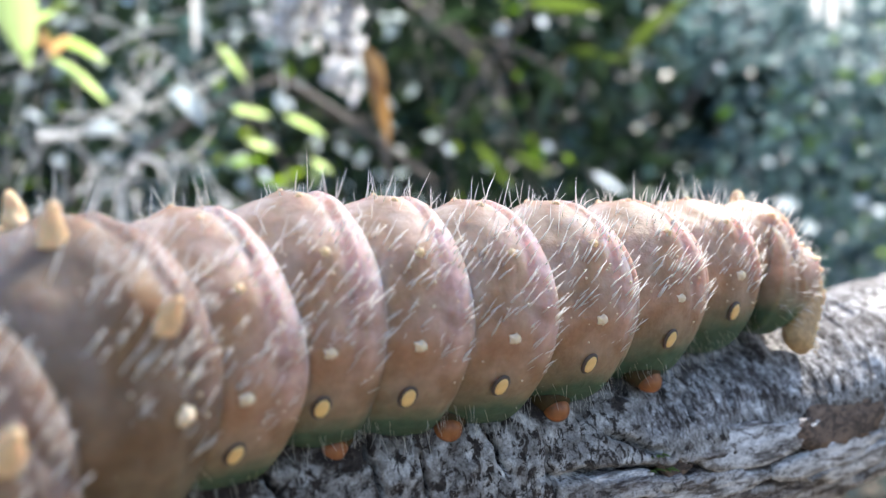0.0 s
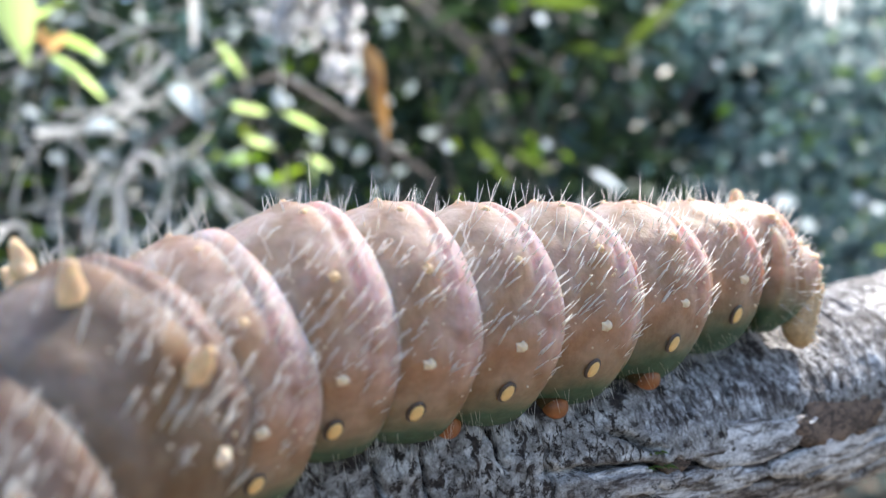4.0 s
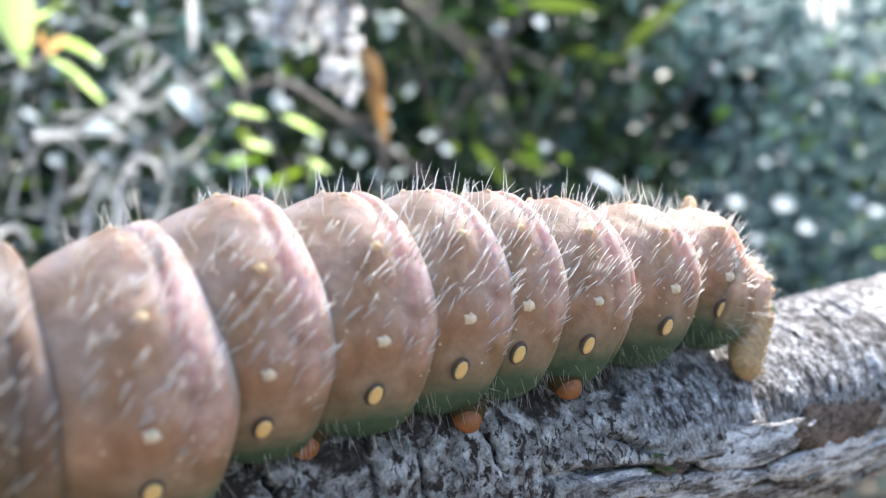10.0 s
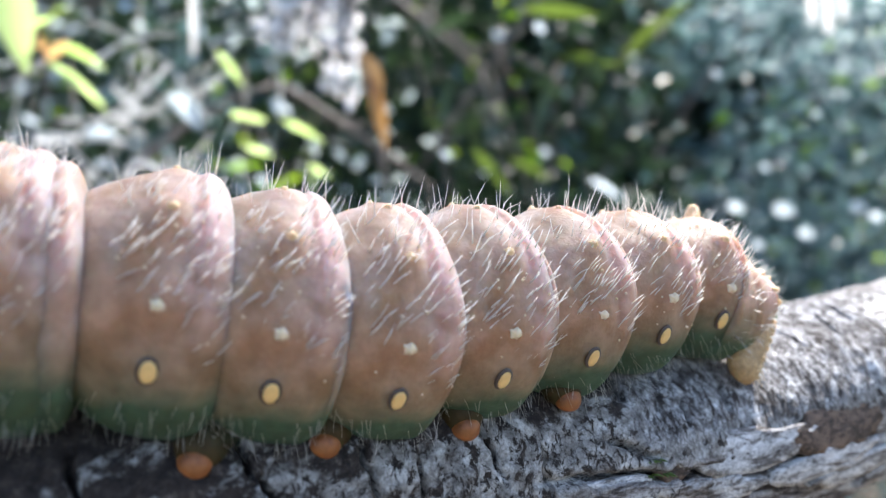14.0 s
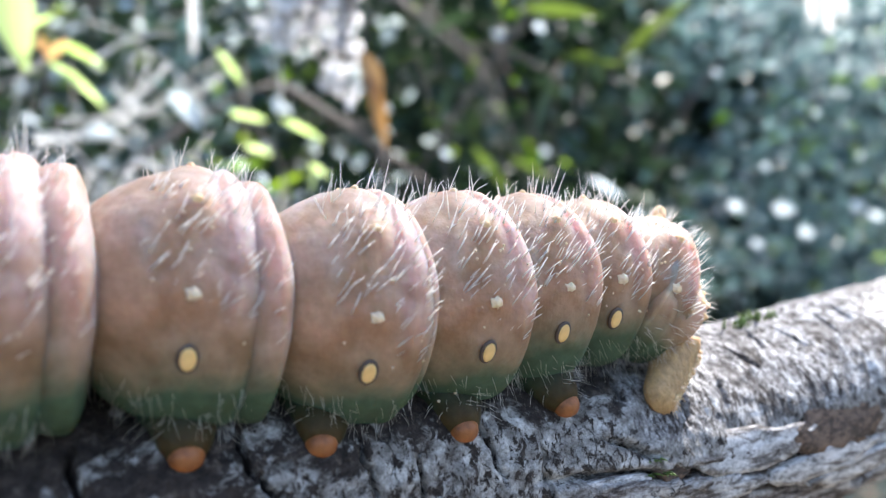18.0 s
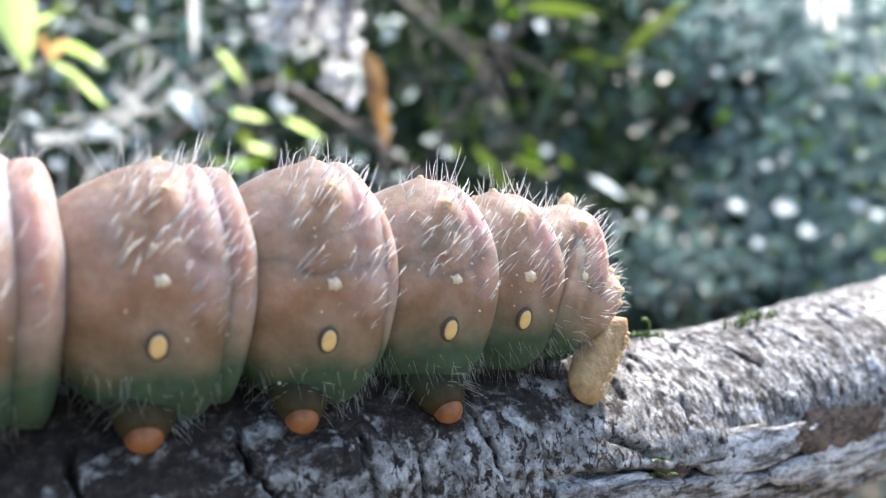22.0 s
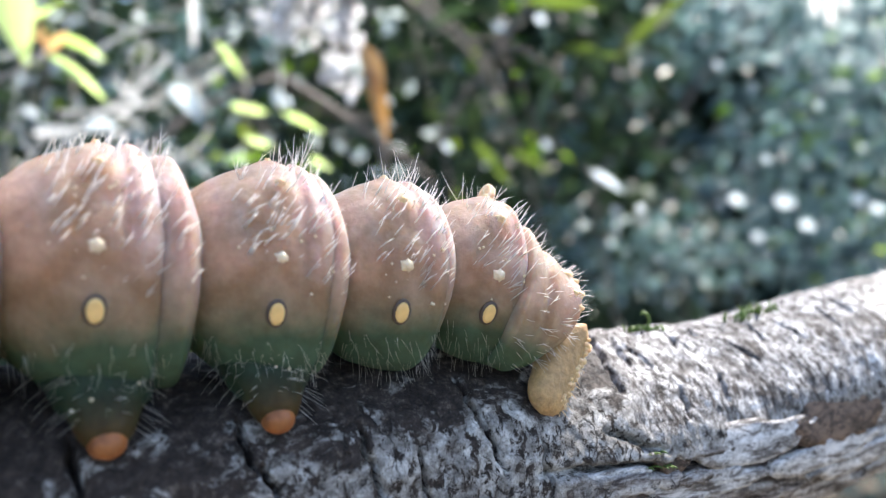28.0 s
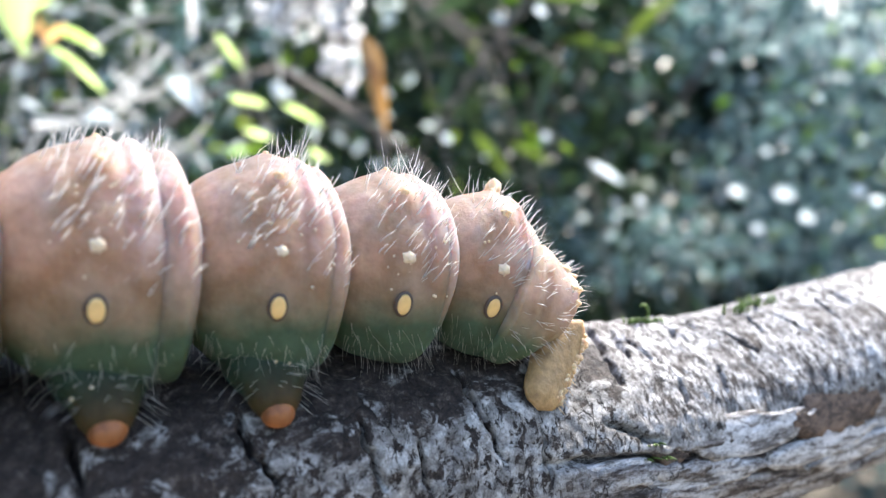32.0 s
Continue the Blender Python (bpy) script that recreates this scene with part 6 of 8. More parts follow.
    walk(pieces["a3"], [
        at("a3", 0, -6.0, 64.1, -5.2, 27, 0, 8), at("a3", 0.5, -5.7, 64.0, -5.4, 27, 0, 9), at("a3", 1, -5.5, 64.0, -5.5, 27, 1, 9), at("a3", 1.5, -5.3, 63.8, -5.7, 28, 1, 10), at("a3", 2, -5.2, 63.8, -5.7, 28, 1, 10),
        at("a3", 2.5, -5.2, 63.6, -5.9, 28, 2, 11), at("a3", 3, -5.2, 63.5, -6.0, 28, 2, 11), at("a3", 3.5, -5.3, 63.4, -6.0, 28, 2, 12), at("a3", 5.5, -5.4, 63.2, -6.1, 29, 3, 12),
        at("a3", 6, -5.5, 63.5, -5.8, 29, 2, 11), at("a3", 6.5, -6.0, 63.3, -5.8, 29, 2, 11), at("a3", 7, -6.0, 62.9, -6.1, 29, 3, 12), at("a3", 7.5, -6.4, 62.6, -6.2, 28, 2, 12),
        at("a3", 8, -7.2, 62.2, -6.2, 29, 3, 12), at("a3", 8.5, -7.6, 62.6, -5.7, 29, 2, 10), at("a3", 9, -7.9, 62.5, -5.7, 30, 4, 10), at("a3", 9.5, -8.4, 62.2, -5.7, 31, 4, 10),
        at("a3", 10, -9.3, 62.7, -5.0, 31, 4, 6), at("a3", 10.5, -12.2, 63.4, -3.3, 29, 2, -2), at("a3", 11, -14.9, 61.7, -3.6, 26, -0, -1), at("a3", 11.5, -15.2, 60.5, -4.4, 26, -1, 4),
        at("a3", 12, -14.6, 59.6, -5.4, 27, -0, 8), at("a3", 12.5, -14.7, 59.7, -5.3, 26, -1, 8), at("a3", 13, -14.8, 60.0, -5.0, 24, -3, 6), at("a3", 13.5, -14.8, 60.2, -4.8, 22, -4, 5),
        at("a3", 14, -14.6, 60.9, -4.3, 21, -5, 3), at("a3", 14.5, -14.8, 61.0, -4.1, 20, -6, 2), at("a3", 16.5, -18.2, 61.6, -2.3, 20, -7, -7), at("a3", 17, -19.0, 61.2, -2.4, 20, -7, -7),
        at("a3", 17.5, -20.0, 60.4, -2.7, 21, -6, -6), at("a3", 18, -21.3, 59.6, -2.8, 25, -2, -5), at("a3", 18.5, -21.6, 59.1, -3.1, 26, -2, -3), at("a3", 19, -22.9, 59.3, -2.4, 28, -0, -7),
        at("a3", 19.5, -27.2, 59.7, -0.1, 29, 0, -18), at("a3", 20, -33.0, 56.8, 2.5, 29, -3, -19), at("a3", 20.5, -35.0, 53.0, -1.7, 29, 0, -10), at("a3", 21, -35.4, 52.4, -2.2, 28, -0, -7),
        at("a3", 21.5, -35.7, 52.2, -2.2, 28, -0, -7), at("a3", 22, -35.9, 52.1, -2.2, 28, -0, -7), at("a3", 22.5, -36.0, 51.9, -2.4, 28, -0, -6), at("a3", 23, -36.2, 51.8, -2.3, 28, -0, -6),
        at("a3", 23.5, -36.7, 51.6, -2.3, 28, -0, -6), at("a3", 24, -38.6, 51.5, -1.5, 29, 1, -12), at("a3", 24.5, -44.7, 48.8, -1.0, 30, 1, -16), at("a3", 25, -50.2, 44.5, -2.3, 27, -0, -5),
        at("a3", 25.5, -51.0, 44.1, -2.3, 27, -0, -5), at("a3", 27.5, -52.0, 44.0, -1.7, 28, 0, -12), at("a3", 28, -52.1, 44.0, -1.6, 28, 0, -13), at("a3", 28.5, -52.2, 44.0, -1.5, 28, 1, -14),
        at("a3", 29, -52.3, 43.9, -1.6, 28, 1, -13), at("a3", 29.5, -52.3, 43.9, -1.5, 28, 1, -13), at("a3", 30, -52.2, 44.0, -1.6, 28, 1, -13), at("a3", 30.5, -52.1, 44.0, -1.6, 28, 0, -12),
        at("a3", 31, -52.0, 44.0, -1.7, 28, 0, -12), at("a3", 31.5, -52.0, 44.0, -1.7, 28, 0, -12), at("a3", 32, -52.0, 44.0, -1.7, 28, 0, -11),
    ])
    walk(pieces["a2"], [
        at("a2", 0, -13.0, 60.5, -5.2, 30, 3, 8), at("a2", 0.5, -12.7, 60.3, -5.5, 30, 3, 9), at("a2", 1, -12.3, 60.3, -5.7, 30, 4, 10), at("a2", 1.5, -12.0, 60.1, -5.9, 30, 5, 11),
        at("a2", 2, -11.9, 60.1, -6.0, 30, 5, 12), at("a2", 2.5, -11.9, 59.8, -6.2, 30, 6, 12), at("a2", 3, -11.9, 59.6, -6.4, 30, 6, 12), at("a2", 3.5, -12.0, 59.5, -6.4, 30, 6, 12),
        at("a2", 5.5, -12.2, 59.1, -6.8, 31, 8, 12), at("a2", 6, -12.5, 59.4, -6.2, 31, 8, 12), at("a2", 6.5, -13.2, 58.9, -6.4, 32, 9, 12), at("a2", 7, -13.7, 58.4, -6.9, 31, 10, 12),
        at("a2", 7.5, -14.2, 58.1, -6.8, 31, 9, 12), at("a2", 8, -15.3, 57.6, -6.8, 30, 8, 12), at("a2", 8.5, -15.8, 57.8, -6.3, 30, 7, 12), at("a2", 9, -15.9, 57.6, -6.4, 30, 7, 12),
        at("a2", 9.5, -16.3, 57.3, -6.5, 30, 7, 12), at("a2", 10, -16.9, 57.8, -5.8, 31, 6, 11), at("a2", 10.5, -18.9, 58.9, -4.2, 34, 7, 2), at("a2", 11, -21.2, 57.9, -4.0, 33, 7, 2),
        at("a2", 11.5, -22.0, 56.9, -4.5, 32, 5, 4), at("a2", 12, -21.8, 55.8, -5.5, 30, 7, 9), at("a2", 12.5, -21.8, 56.3, -5.1, 28, 2, 7), at("a2", 13, -22.2, 57.0, -4.4, 25, -2, 3),
        at("a2", 13.5, -22.4, 57.6, -3.9, 22, -4, 1), at("a2", 14, -22.6, 58.5, -3.1, 21, -6, -3), at("a2", 14.5, -24.5, 58.4, -2.5, 24, -3, -6), at("a2", 16.5, -30.7, 57.9, -0.0, 26, -3, -18),
        at("a2", 17, -31.6, 57.5, -0.2, 26, -3, -18), at("a2", 17.5, -32.3, 56.7, -0.8, 26, -3, -15), at("a2", 18, -34.0, 52.8, -2.5, 27, -1, -5), at("a2", 18.5, -34.3, 52.5, -2.7, 27, -1, -3),
        at("a2", 19, -35.0, 52.5, -2.3, 28, -0, -7), at("a2", 19.5, -38.5, 52.1, -0.7, 30, 2, -18), at("a2", 20, -44.5, 49.1, 1.2, 30, 4, -19), at("a2", 20.5, -47.2, 46.3, -1.8, 28, 0, -10),
        at("a2", 21, -47.8, 45.8, -2.1, 27, -0, -7), at("a2", 21.5, -48.1, 45.7, -2.1, 27, -0, -7), at("a2", 22, -48.3, 45.6, -2.1, 27, -0, -7), at("a2", 22.5, -48.4, 45.4, -2.3, 27, -0, -6),
        at("a2", 23, -48.6, 45.3, -2.2, 27, -0, -6), at("a2", 23.5, -49.1, 45.1, -2.2, 27, -0, -6), at("a2", 24, -50.8, 44.6, -1.6, 28, 0, -12), at("a2", 24.5, -56.9, 41.8, -1.3, 28, 1, -16),
        at("a2", 25, -62.6, 38.1, -2.2, 27, -0, -5), at("a2", 25.5, -63.5, 37.7, -2.2, 27, -0, -5), at("a2", 27.5, -64.4, 37.5, -1.8, 27, 0, -12), at("a2", 28, -64.5, 37.4, -1.7, 27, 0, -13),
        at("a2", 28.5, -64.6, 37.4, -1.6, 27, 0, -14), at("a2", 29, -64.6, 37.4, -1.7, 27, 0, -13), at("a2", 29.5, -64.6, 37.4, -1.7, 27, 0, -13), at("a2", 30, -64.6, 37.4, -1.7, 27, 0, -13),
        at("a2", 30.5, -64.4, 37.5, -1.7, 27, 0, -12), at("a2", 31, -64.4, 37.5, -1.8, 27, 0, -12), at("a2", 31.5, -64.3, 37.5, -1.8, 27, 0, -12), at("a2", 32, -64.4, 37.5, -1.8, 27, 0, -11),
    ])
    walk(pieces["a1"], [
        at("a1", 0, -19.5, 54.6, -6.9, 42, 6, 12), at("a1", 0.5, -19.1, 54.4, -7.4, 42, 8, 12), at("a1", 1, -18.7, 54.6, -7.6, 43, 8, 12), at("a1", 1.5, -18.6, 54.6, -8.1, 42, 9, 12),
        at("a1", 2, -18.6, 54.5, -8.4, 42, 10, 12), at("a1", 2.5, -18.6, 54.3, -8.8, 42, 11, 12), at("a1", 3, -18.5, 54.2, -9.1, 42, 12, 12), at("a1", 3.5, -18.6, 54.1, -9.0, 41, 11, 12),
        at("a1", 5.5, -18.0, 53.6, -10.1, 42, 15, 12), at("a1", 6, -18.5, 53.5, -9.7, 41, 15, 12), at("a1", 6.5, -19.0, 53.0, -10.2, 40, 19, 12), at("a1", 7, -19.7, 52.4, -11.1, 37, 21, 12),
        at("a1", 7.5, -20.3, 52.3, -10.9, 35, 19, 12), at("a1", 8, -21.5, 52.0, -10.5, 33, 16, 12), at("a1", 8.5, -22.2, 52.2, -9.6, 33, 13, 12), at("a1", 9, -22.2, 52.2, -9.6, 32, 10, 12),
        at("a1", 9.5, -22.5, 52.2, -9.6, 30, 10, 12), at("a1", 10, -22.9, 52.6, -8.5, 31, 7, 12), at("a1", 10.5, -23.0, 53.4, -6.8, 28, 1, 11), at("a1", 11, -24.9, 52.5, -6.7, 28, 2, 11),
        at("a1", 11.5, -25.6, 51.9, -6.9, 27, 1, 12), at("a1", 12, -25.4, 51.4, -8.4, 26, 1, 12), at("a1", 12.5, -27.3, 51.7, -6.5, 26, -1, 11), at("a1", 13, -29.9, 52.7, -4.7, 26, -2, 3),
        at("a1", 13.5, -31.9, 53.6, -3.3, 25, -2, -3), at("a1", 14, -33.5, 54.6, -1.9, 26, -2, -9), at("a1", 14.5, -37.3, 51.3, -2.3, 28, -0, -6), at("a1", 16.5, -42.7, 50.0, -0.6, 30, 2, -18),
        at("a1", 17, -43.6, 49.5, -0.7, 30, 1, -18), at("a1", 17.5, -44.4, 48.9, -1.1, 30, 1, -15), at("a1", 18, -46.4, 46.3, -2.4, 27, -0, -5), at("a1", 18.5, -46.7, 46.1, -2.5, 27, -1, -3),
        at("a1", 19, -47.3, 46.0, -2.2, 27, -0, -7), at("a1", 19.5, -50.6, 45.0, -1.1, 28, 1, -18), at("a1", 20, -56.6, 42.0, 0.2, 28, 3, -19), at("a1", 20.5, -59.6, 39.8, -1.9, 27, 0, -10),
        at("a1", 21, -60.2, 39.4, -2.1, 27, -0, -7), at("a1", 21.5, -60.5, 39.2, -2.1, 27, -0, -7), at("a1", 22, -60.7, 39.1, -2.1, 27, -0, -7), at("a1", 22.5, -60.9, 39.0, -2.2, 27, -0, -6),
        at("a1", 23, -61.1, 38.9, -2.2, 27, -0, -6), at("a1", 23.5, -61.5, 38.7, -2.2, 27, -0, -6), at("a1", 24, -63.2, 38.1, -1.7, 27, 0, -12), at("a1", 24.5, -69.2, 35.2, -1.5, 27, 1, -16),
        at("a1", 25, -75.1, 31.8, -2.2, 27, -0, -5), at("a1", 25.5, -76.0, 31.4, -2.2, 27, -0, -5), at("a1", 27.5, -76.8, 31.1, -1.8, 27, 0, -12), at("a1", 28, -77.0, 31.0, -1.8, 27, 0, -13),
        at("a1", 28.5, -77.0, 31.0, -1.7, 27, 0, -14), at("a1", 29, -77.1, 31.0, -1.8, 27, 0, -13), at("a1", 29.5, -77.1, 31.0, -1.8, 27, 0, -13), at("a1", 30, -77.1, 31.0, -1.8, 27, 0, -13),
        at("a1", 30.5, -76.9, 31.0, -1.8, 27, 0, -12), at("a1", 31, -76.8, 31.1, -1.8, 27, 0, -12), at("a1", 31.5, -76.8, 31.1, -1.8, 27, 0, -12), at("a1", 32, -76.8, 31.1, -1.9, 27, 0, -11),
    ])
    walk(pieces["t3"], [
        at("t3", 0, -24.5, 47.5, -7.7, 54, 8, 6), at("t3", 0.5, -23.8, 47.5, -8.3, 55, 9, 6), at("t3", 1, -23.3, 47.5, -8.6, 56, 10, 6), at("t3", 1.5, -23.0, 47.5, -9.3, 57, 10, 6),
        at("t3", 2, -22.8, 47.5, -9.7, 58, 11, 6), at("t3", 2.5, -22.8, 47.5, -10.3, 57, 13, 6), at("t3", 3, -22.7, 47.5, -10.6, 57, 14, 6), at("t3", 3.5, -22.9, 47.5, -10.5, 57, 13, 6),
        at("t3", 5.5, -22.4, 47.5, -12.0, 58, 19, 6), at("t3", 6, -23.4, 47.5, -11.9, 55, 20, 6), at("t3", 6.5, -24.5, 47.5, -13.3, 51, 25, 6), at("t3", 7, -25.7, 47.5, -14.8, 45, 29, 6),
        at("t3", 7.5, -27.5, 47.5, -14.2, 40, 25, 6), at("t3", 8, -29.2, 47.5, -13.0, 36, 20, 6), at("t3", 8.5, -30.2, 47.5, -11.4, 36, 16, 6), at("t3", 9, -30.7, 47.5, -10.4, 35, 10, 6),
        at("t3", 9.5, -32.1, 47.5, -10.6, 31, 10, 6), at("t3", 10, -32.5, 47.5, -8.8, 33, 6, 6), at("t3", 10.5, -38.4, 48.5, -4.8, 22, -4, 11), at("t3", 11, -40.2, 47.7, -4.7, 23, -4, 11),
        at("t3", 11.5, -41.1, 47.0, -4.9, 22, -4, 12), at("t3", 12, -41.1, 46.7, -5.9, 21, -5, 12), at("t3", 12.5, -42.4, 46.6, -4.7, 23, -4, 11), at("t3", 13, -44.1, 46.7, -3.6, 25, -2, 3),
        at("t3", 13.5, -45.2, 47.0, -2.8, 27, -1, -3), at("t3", 14, -45.9, 47.4, -1.9, 29, 0, -9), at("t3", 14.5, -49.7, 44.8, -2.2, 27, -0, -6), at("t3", 16.5, -54.8, 42.9, -1.0, 29, 1, -18),
        at("t3", 17, -55.7, 42.5, -1.1, 29, 1, -18), at("t3", 17.5, -56.6, 41.9, -1.4, 29, 1, -15), at("t3", 18, -58.9, 40.0, -2.3, 27, -0, -5), at("t3", 18.5, -59.2, 39.8, -2.4, 27, -1, -3),
        at("t3", 19, -59.8, 39.6, -2.1, 27, -0, -7), at("t3", 19.5, -62.9, 38.3, -1.3, 28, 1, -18), at("t3", 20, -68.9, 35.3, -0.4, 28, 2, -19), at("t3", 20.5, -72.1, 33.4, -1.9, 27, 0, -10),
        at("t3", 21, -72.7, 33.0, -2.1, 27, -0, -7), at("t3", 21.5, -73.0, 32.9, -2.1, 27, -0, -7), at("t3", 22, -73.2, 32.8, -2.1, 27, -0, -7), at("t3", 22.5, -73.4, 32.7, -2.1, 27, -0, -6),
        at("t3", 23, -73.6, 32.6, -2.1, 27, -0, -6), at("t3", 23.5, -74.0, 32.4, -2.1, 27, -0, -6), at("t3", 24, -75.6, 31.7, -1.8, 27, 0, -12), at("t3", 24.5, -81.6, 28.7, -1.7, 27, 0, -16),
        at("t3", 25, -87.6, 25.5, -2.1, 27, -0, -5), at("t3", 25.5, -88.5, 25.1, -2.1, 27, -0, -5), at("t3", 27.5, -89.3, 24.7, -1.9, 27, 0, -12), at("t3", 28, -89.4, 24.7, -1.9, 27, 0, -13),
        at("t3", 28.5, -89.5, 24.7, -1.8, 27, 0, -14), at("t3", 29, -89.6, 24.6, -1.9, 27, 0, -13), at("t3", 29.5, -89.6, 24.6, -1.8, 27, 0, -13), at("t3", 30, -89.5, 24.6, -1.8, 27, 0, -13),
        at("t3", 30.5, -89.4, 24.7, -1.9, 27, 0, -12), at("t3", 31, -89.3, 24.7, -1.9, 27, 0, -12), at("t3", 31.5, -89.3, 24.7, -1.9, 27, 0, -12), at("t3", 32, -89.3, 24.7, -1.9, 27, 0, -11),
    ])
    walk(pieces["t2"], [
        at("t2", 0, -29.4, 40.1, -14.2, 54, 8, 6), at("t2", 0.5, -28.5, 40.1, -15.1, 55, 9, 6), at("t2", 1, -27.7, 40.0, -15.4, 56, 10, 6), at("t2", 1.5, -27.2, 39.9, -16.2, 57, 10, 6),
        at("t2", 2, -27.0, 39.9, -16.9, 58, 11, 6), at("t2", 2.5, -26.9, 40.0, -17.7, 57, 13, 6), at("t2", 3, -26.9, 40.1, -18.2, 57, 14, 6), at("t2", 3.5, -27.2, 40.1, -17.9, 57, 13, 6),
        at("t2", 5.5, -26.4, 40.4, -20.5, 58, 19, 6), at("t2", 6, -27.8, 40.6, -20.6, 55, 20, 6), at("t2", 6.5, -29.4, 41.4, -22.9, 51, 25, 6), at("t2", 7, -31.3, 42.3, -25.0, 45, 29, 6),
        at("t2", 7.5, -34.0, 42.7, -23.8, 40, 25, 6), at("t2", 8, -36.6, 42.8, -21.7, 36, 20, 6), at("t2", 8.5, -37.6, 42.6, -19.2, 36, 16, 6), at("t2", 9, -38.0, 42.5, -16.8, 35, 10, 6),
        at("t2", 9.5, -39.6, 42.9, -16.9, 31, 10, 6), at("t2", 10, -39.7, 42.5, -14.2, 33, 6, 6), at("t2", 10.5, -46.6, 45.4, -8.2, 22, -4, 11), at("t2", 11, -48.3, 44.6, -8.2, 23, -4, 11),
        at("t2", 11.5, -49.3, 44.0, -8.3, 22, -4, 12), at("t2", 12, -49.4, 43.8, -9.1, 21, -5, 12), at("t2", 12.5, -50.6, 43.4, -8.2, 23, -4, 11), at("t2", 13, -52.1, 43.0, -7.4, 25, -2, 3),
        at("t2", 13.5, -53.0, 42.9, -6.8, 27, -1, -3), at("t2", 14, -53.5, 43.0, -6.1, 29, 0, -9), at("t2", 14.5, -57.5, 40.7, -6.4, 27, -0, -6), at("t2", 16.5, -62.4, 38.5, -5.5, 29, 1, -18),
        at("t2", 17, -63.3, 38.0, -5.5, 29, 1, -18), at("t2", 17.5, -64.2, 37.5, -5.8, 29, 1, -15), at("t2", 18, -66.7, 36.0, -6.4, 27, -0, -5), at("t2", 18.5, -67.1, 35.8, -6.5, 27, -1, -3),
        at("t2", 19, -67.6, 35.6, -6.3, 27, -0, -7), at("t2", 19.5, -70.7, 34.1, -5.7, 28, 1, -18), at("t2", 20, -76.7, 31.2, -5.1, 28, 2, -19), at("t2", 20.5, -79.9, 29.4, -6.1, 27, 0, -10),
        at("t2", 21, -80.6, 29.1, -6.2, 27, -0, -7), at("t2", 21.5, -80.9, 28.9, -6.2, 27, -0, -7), at("t2", 22, -81.0, 28.8, -6.2, 27, -0, -7), at("t2", 22.5, -81.2, 28.7, -6.3, 27, -0, -6),
        at("t2", 23, -81.4, 28.6, -6.3, 27, -0, -6), at("t2", 23.5, -81.9, 28.4, -6.3, 27, -0, -6), at("t2", 24, -83.5, 27.6, -6.1, 27, 0, -12), at("t2", 24.5, -89.4, 24.7, -5.9, 27, 0, -16),
        at("t2", 25, -95.5, 21.6, -6.3, 27, -0, -5), at("t2", 25.5, -96.3, 21.1, -6.3, 27, -0, -5), at("t2", 27.5, -97.2, 20.7, -6.1, 27, 0, -12), at("t2", 28, -97.3, 20.7, -6.1, 27, 0, -13),
        at("t2", 28.5, -97.3, 20.7, -6.1, 27, 0, -14), at("t2", 29, -97.4, 20.6, -6.1, 27, 0, -13), at("t2", 29.5, -97.4, 20.6, -6.1, 27, 0, -13), at("t2", 30, -97.4, 20.6, -6.1, 27, 0, -13),
        at("t2", 30.5, -97.2, 20.7, -6.1, 27, 0, -12), at("t2", 31, -97.2, 20.7, -6.1, 27, 0, -12), at("t2", 31.5, -97.1, 20.8, -6.1, 27, 0, -12), at("t2", 32, -97.1, 20.8, -6.1, 27, 0, -11),
    ])
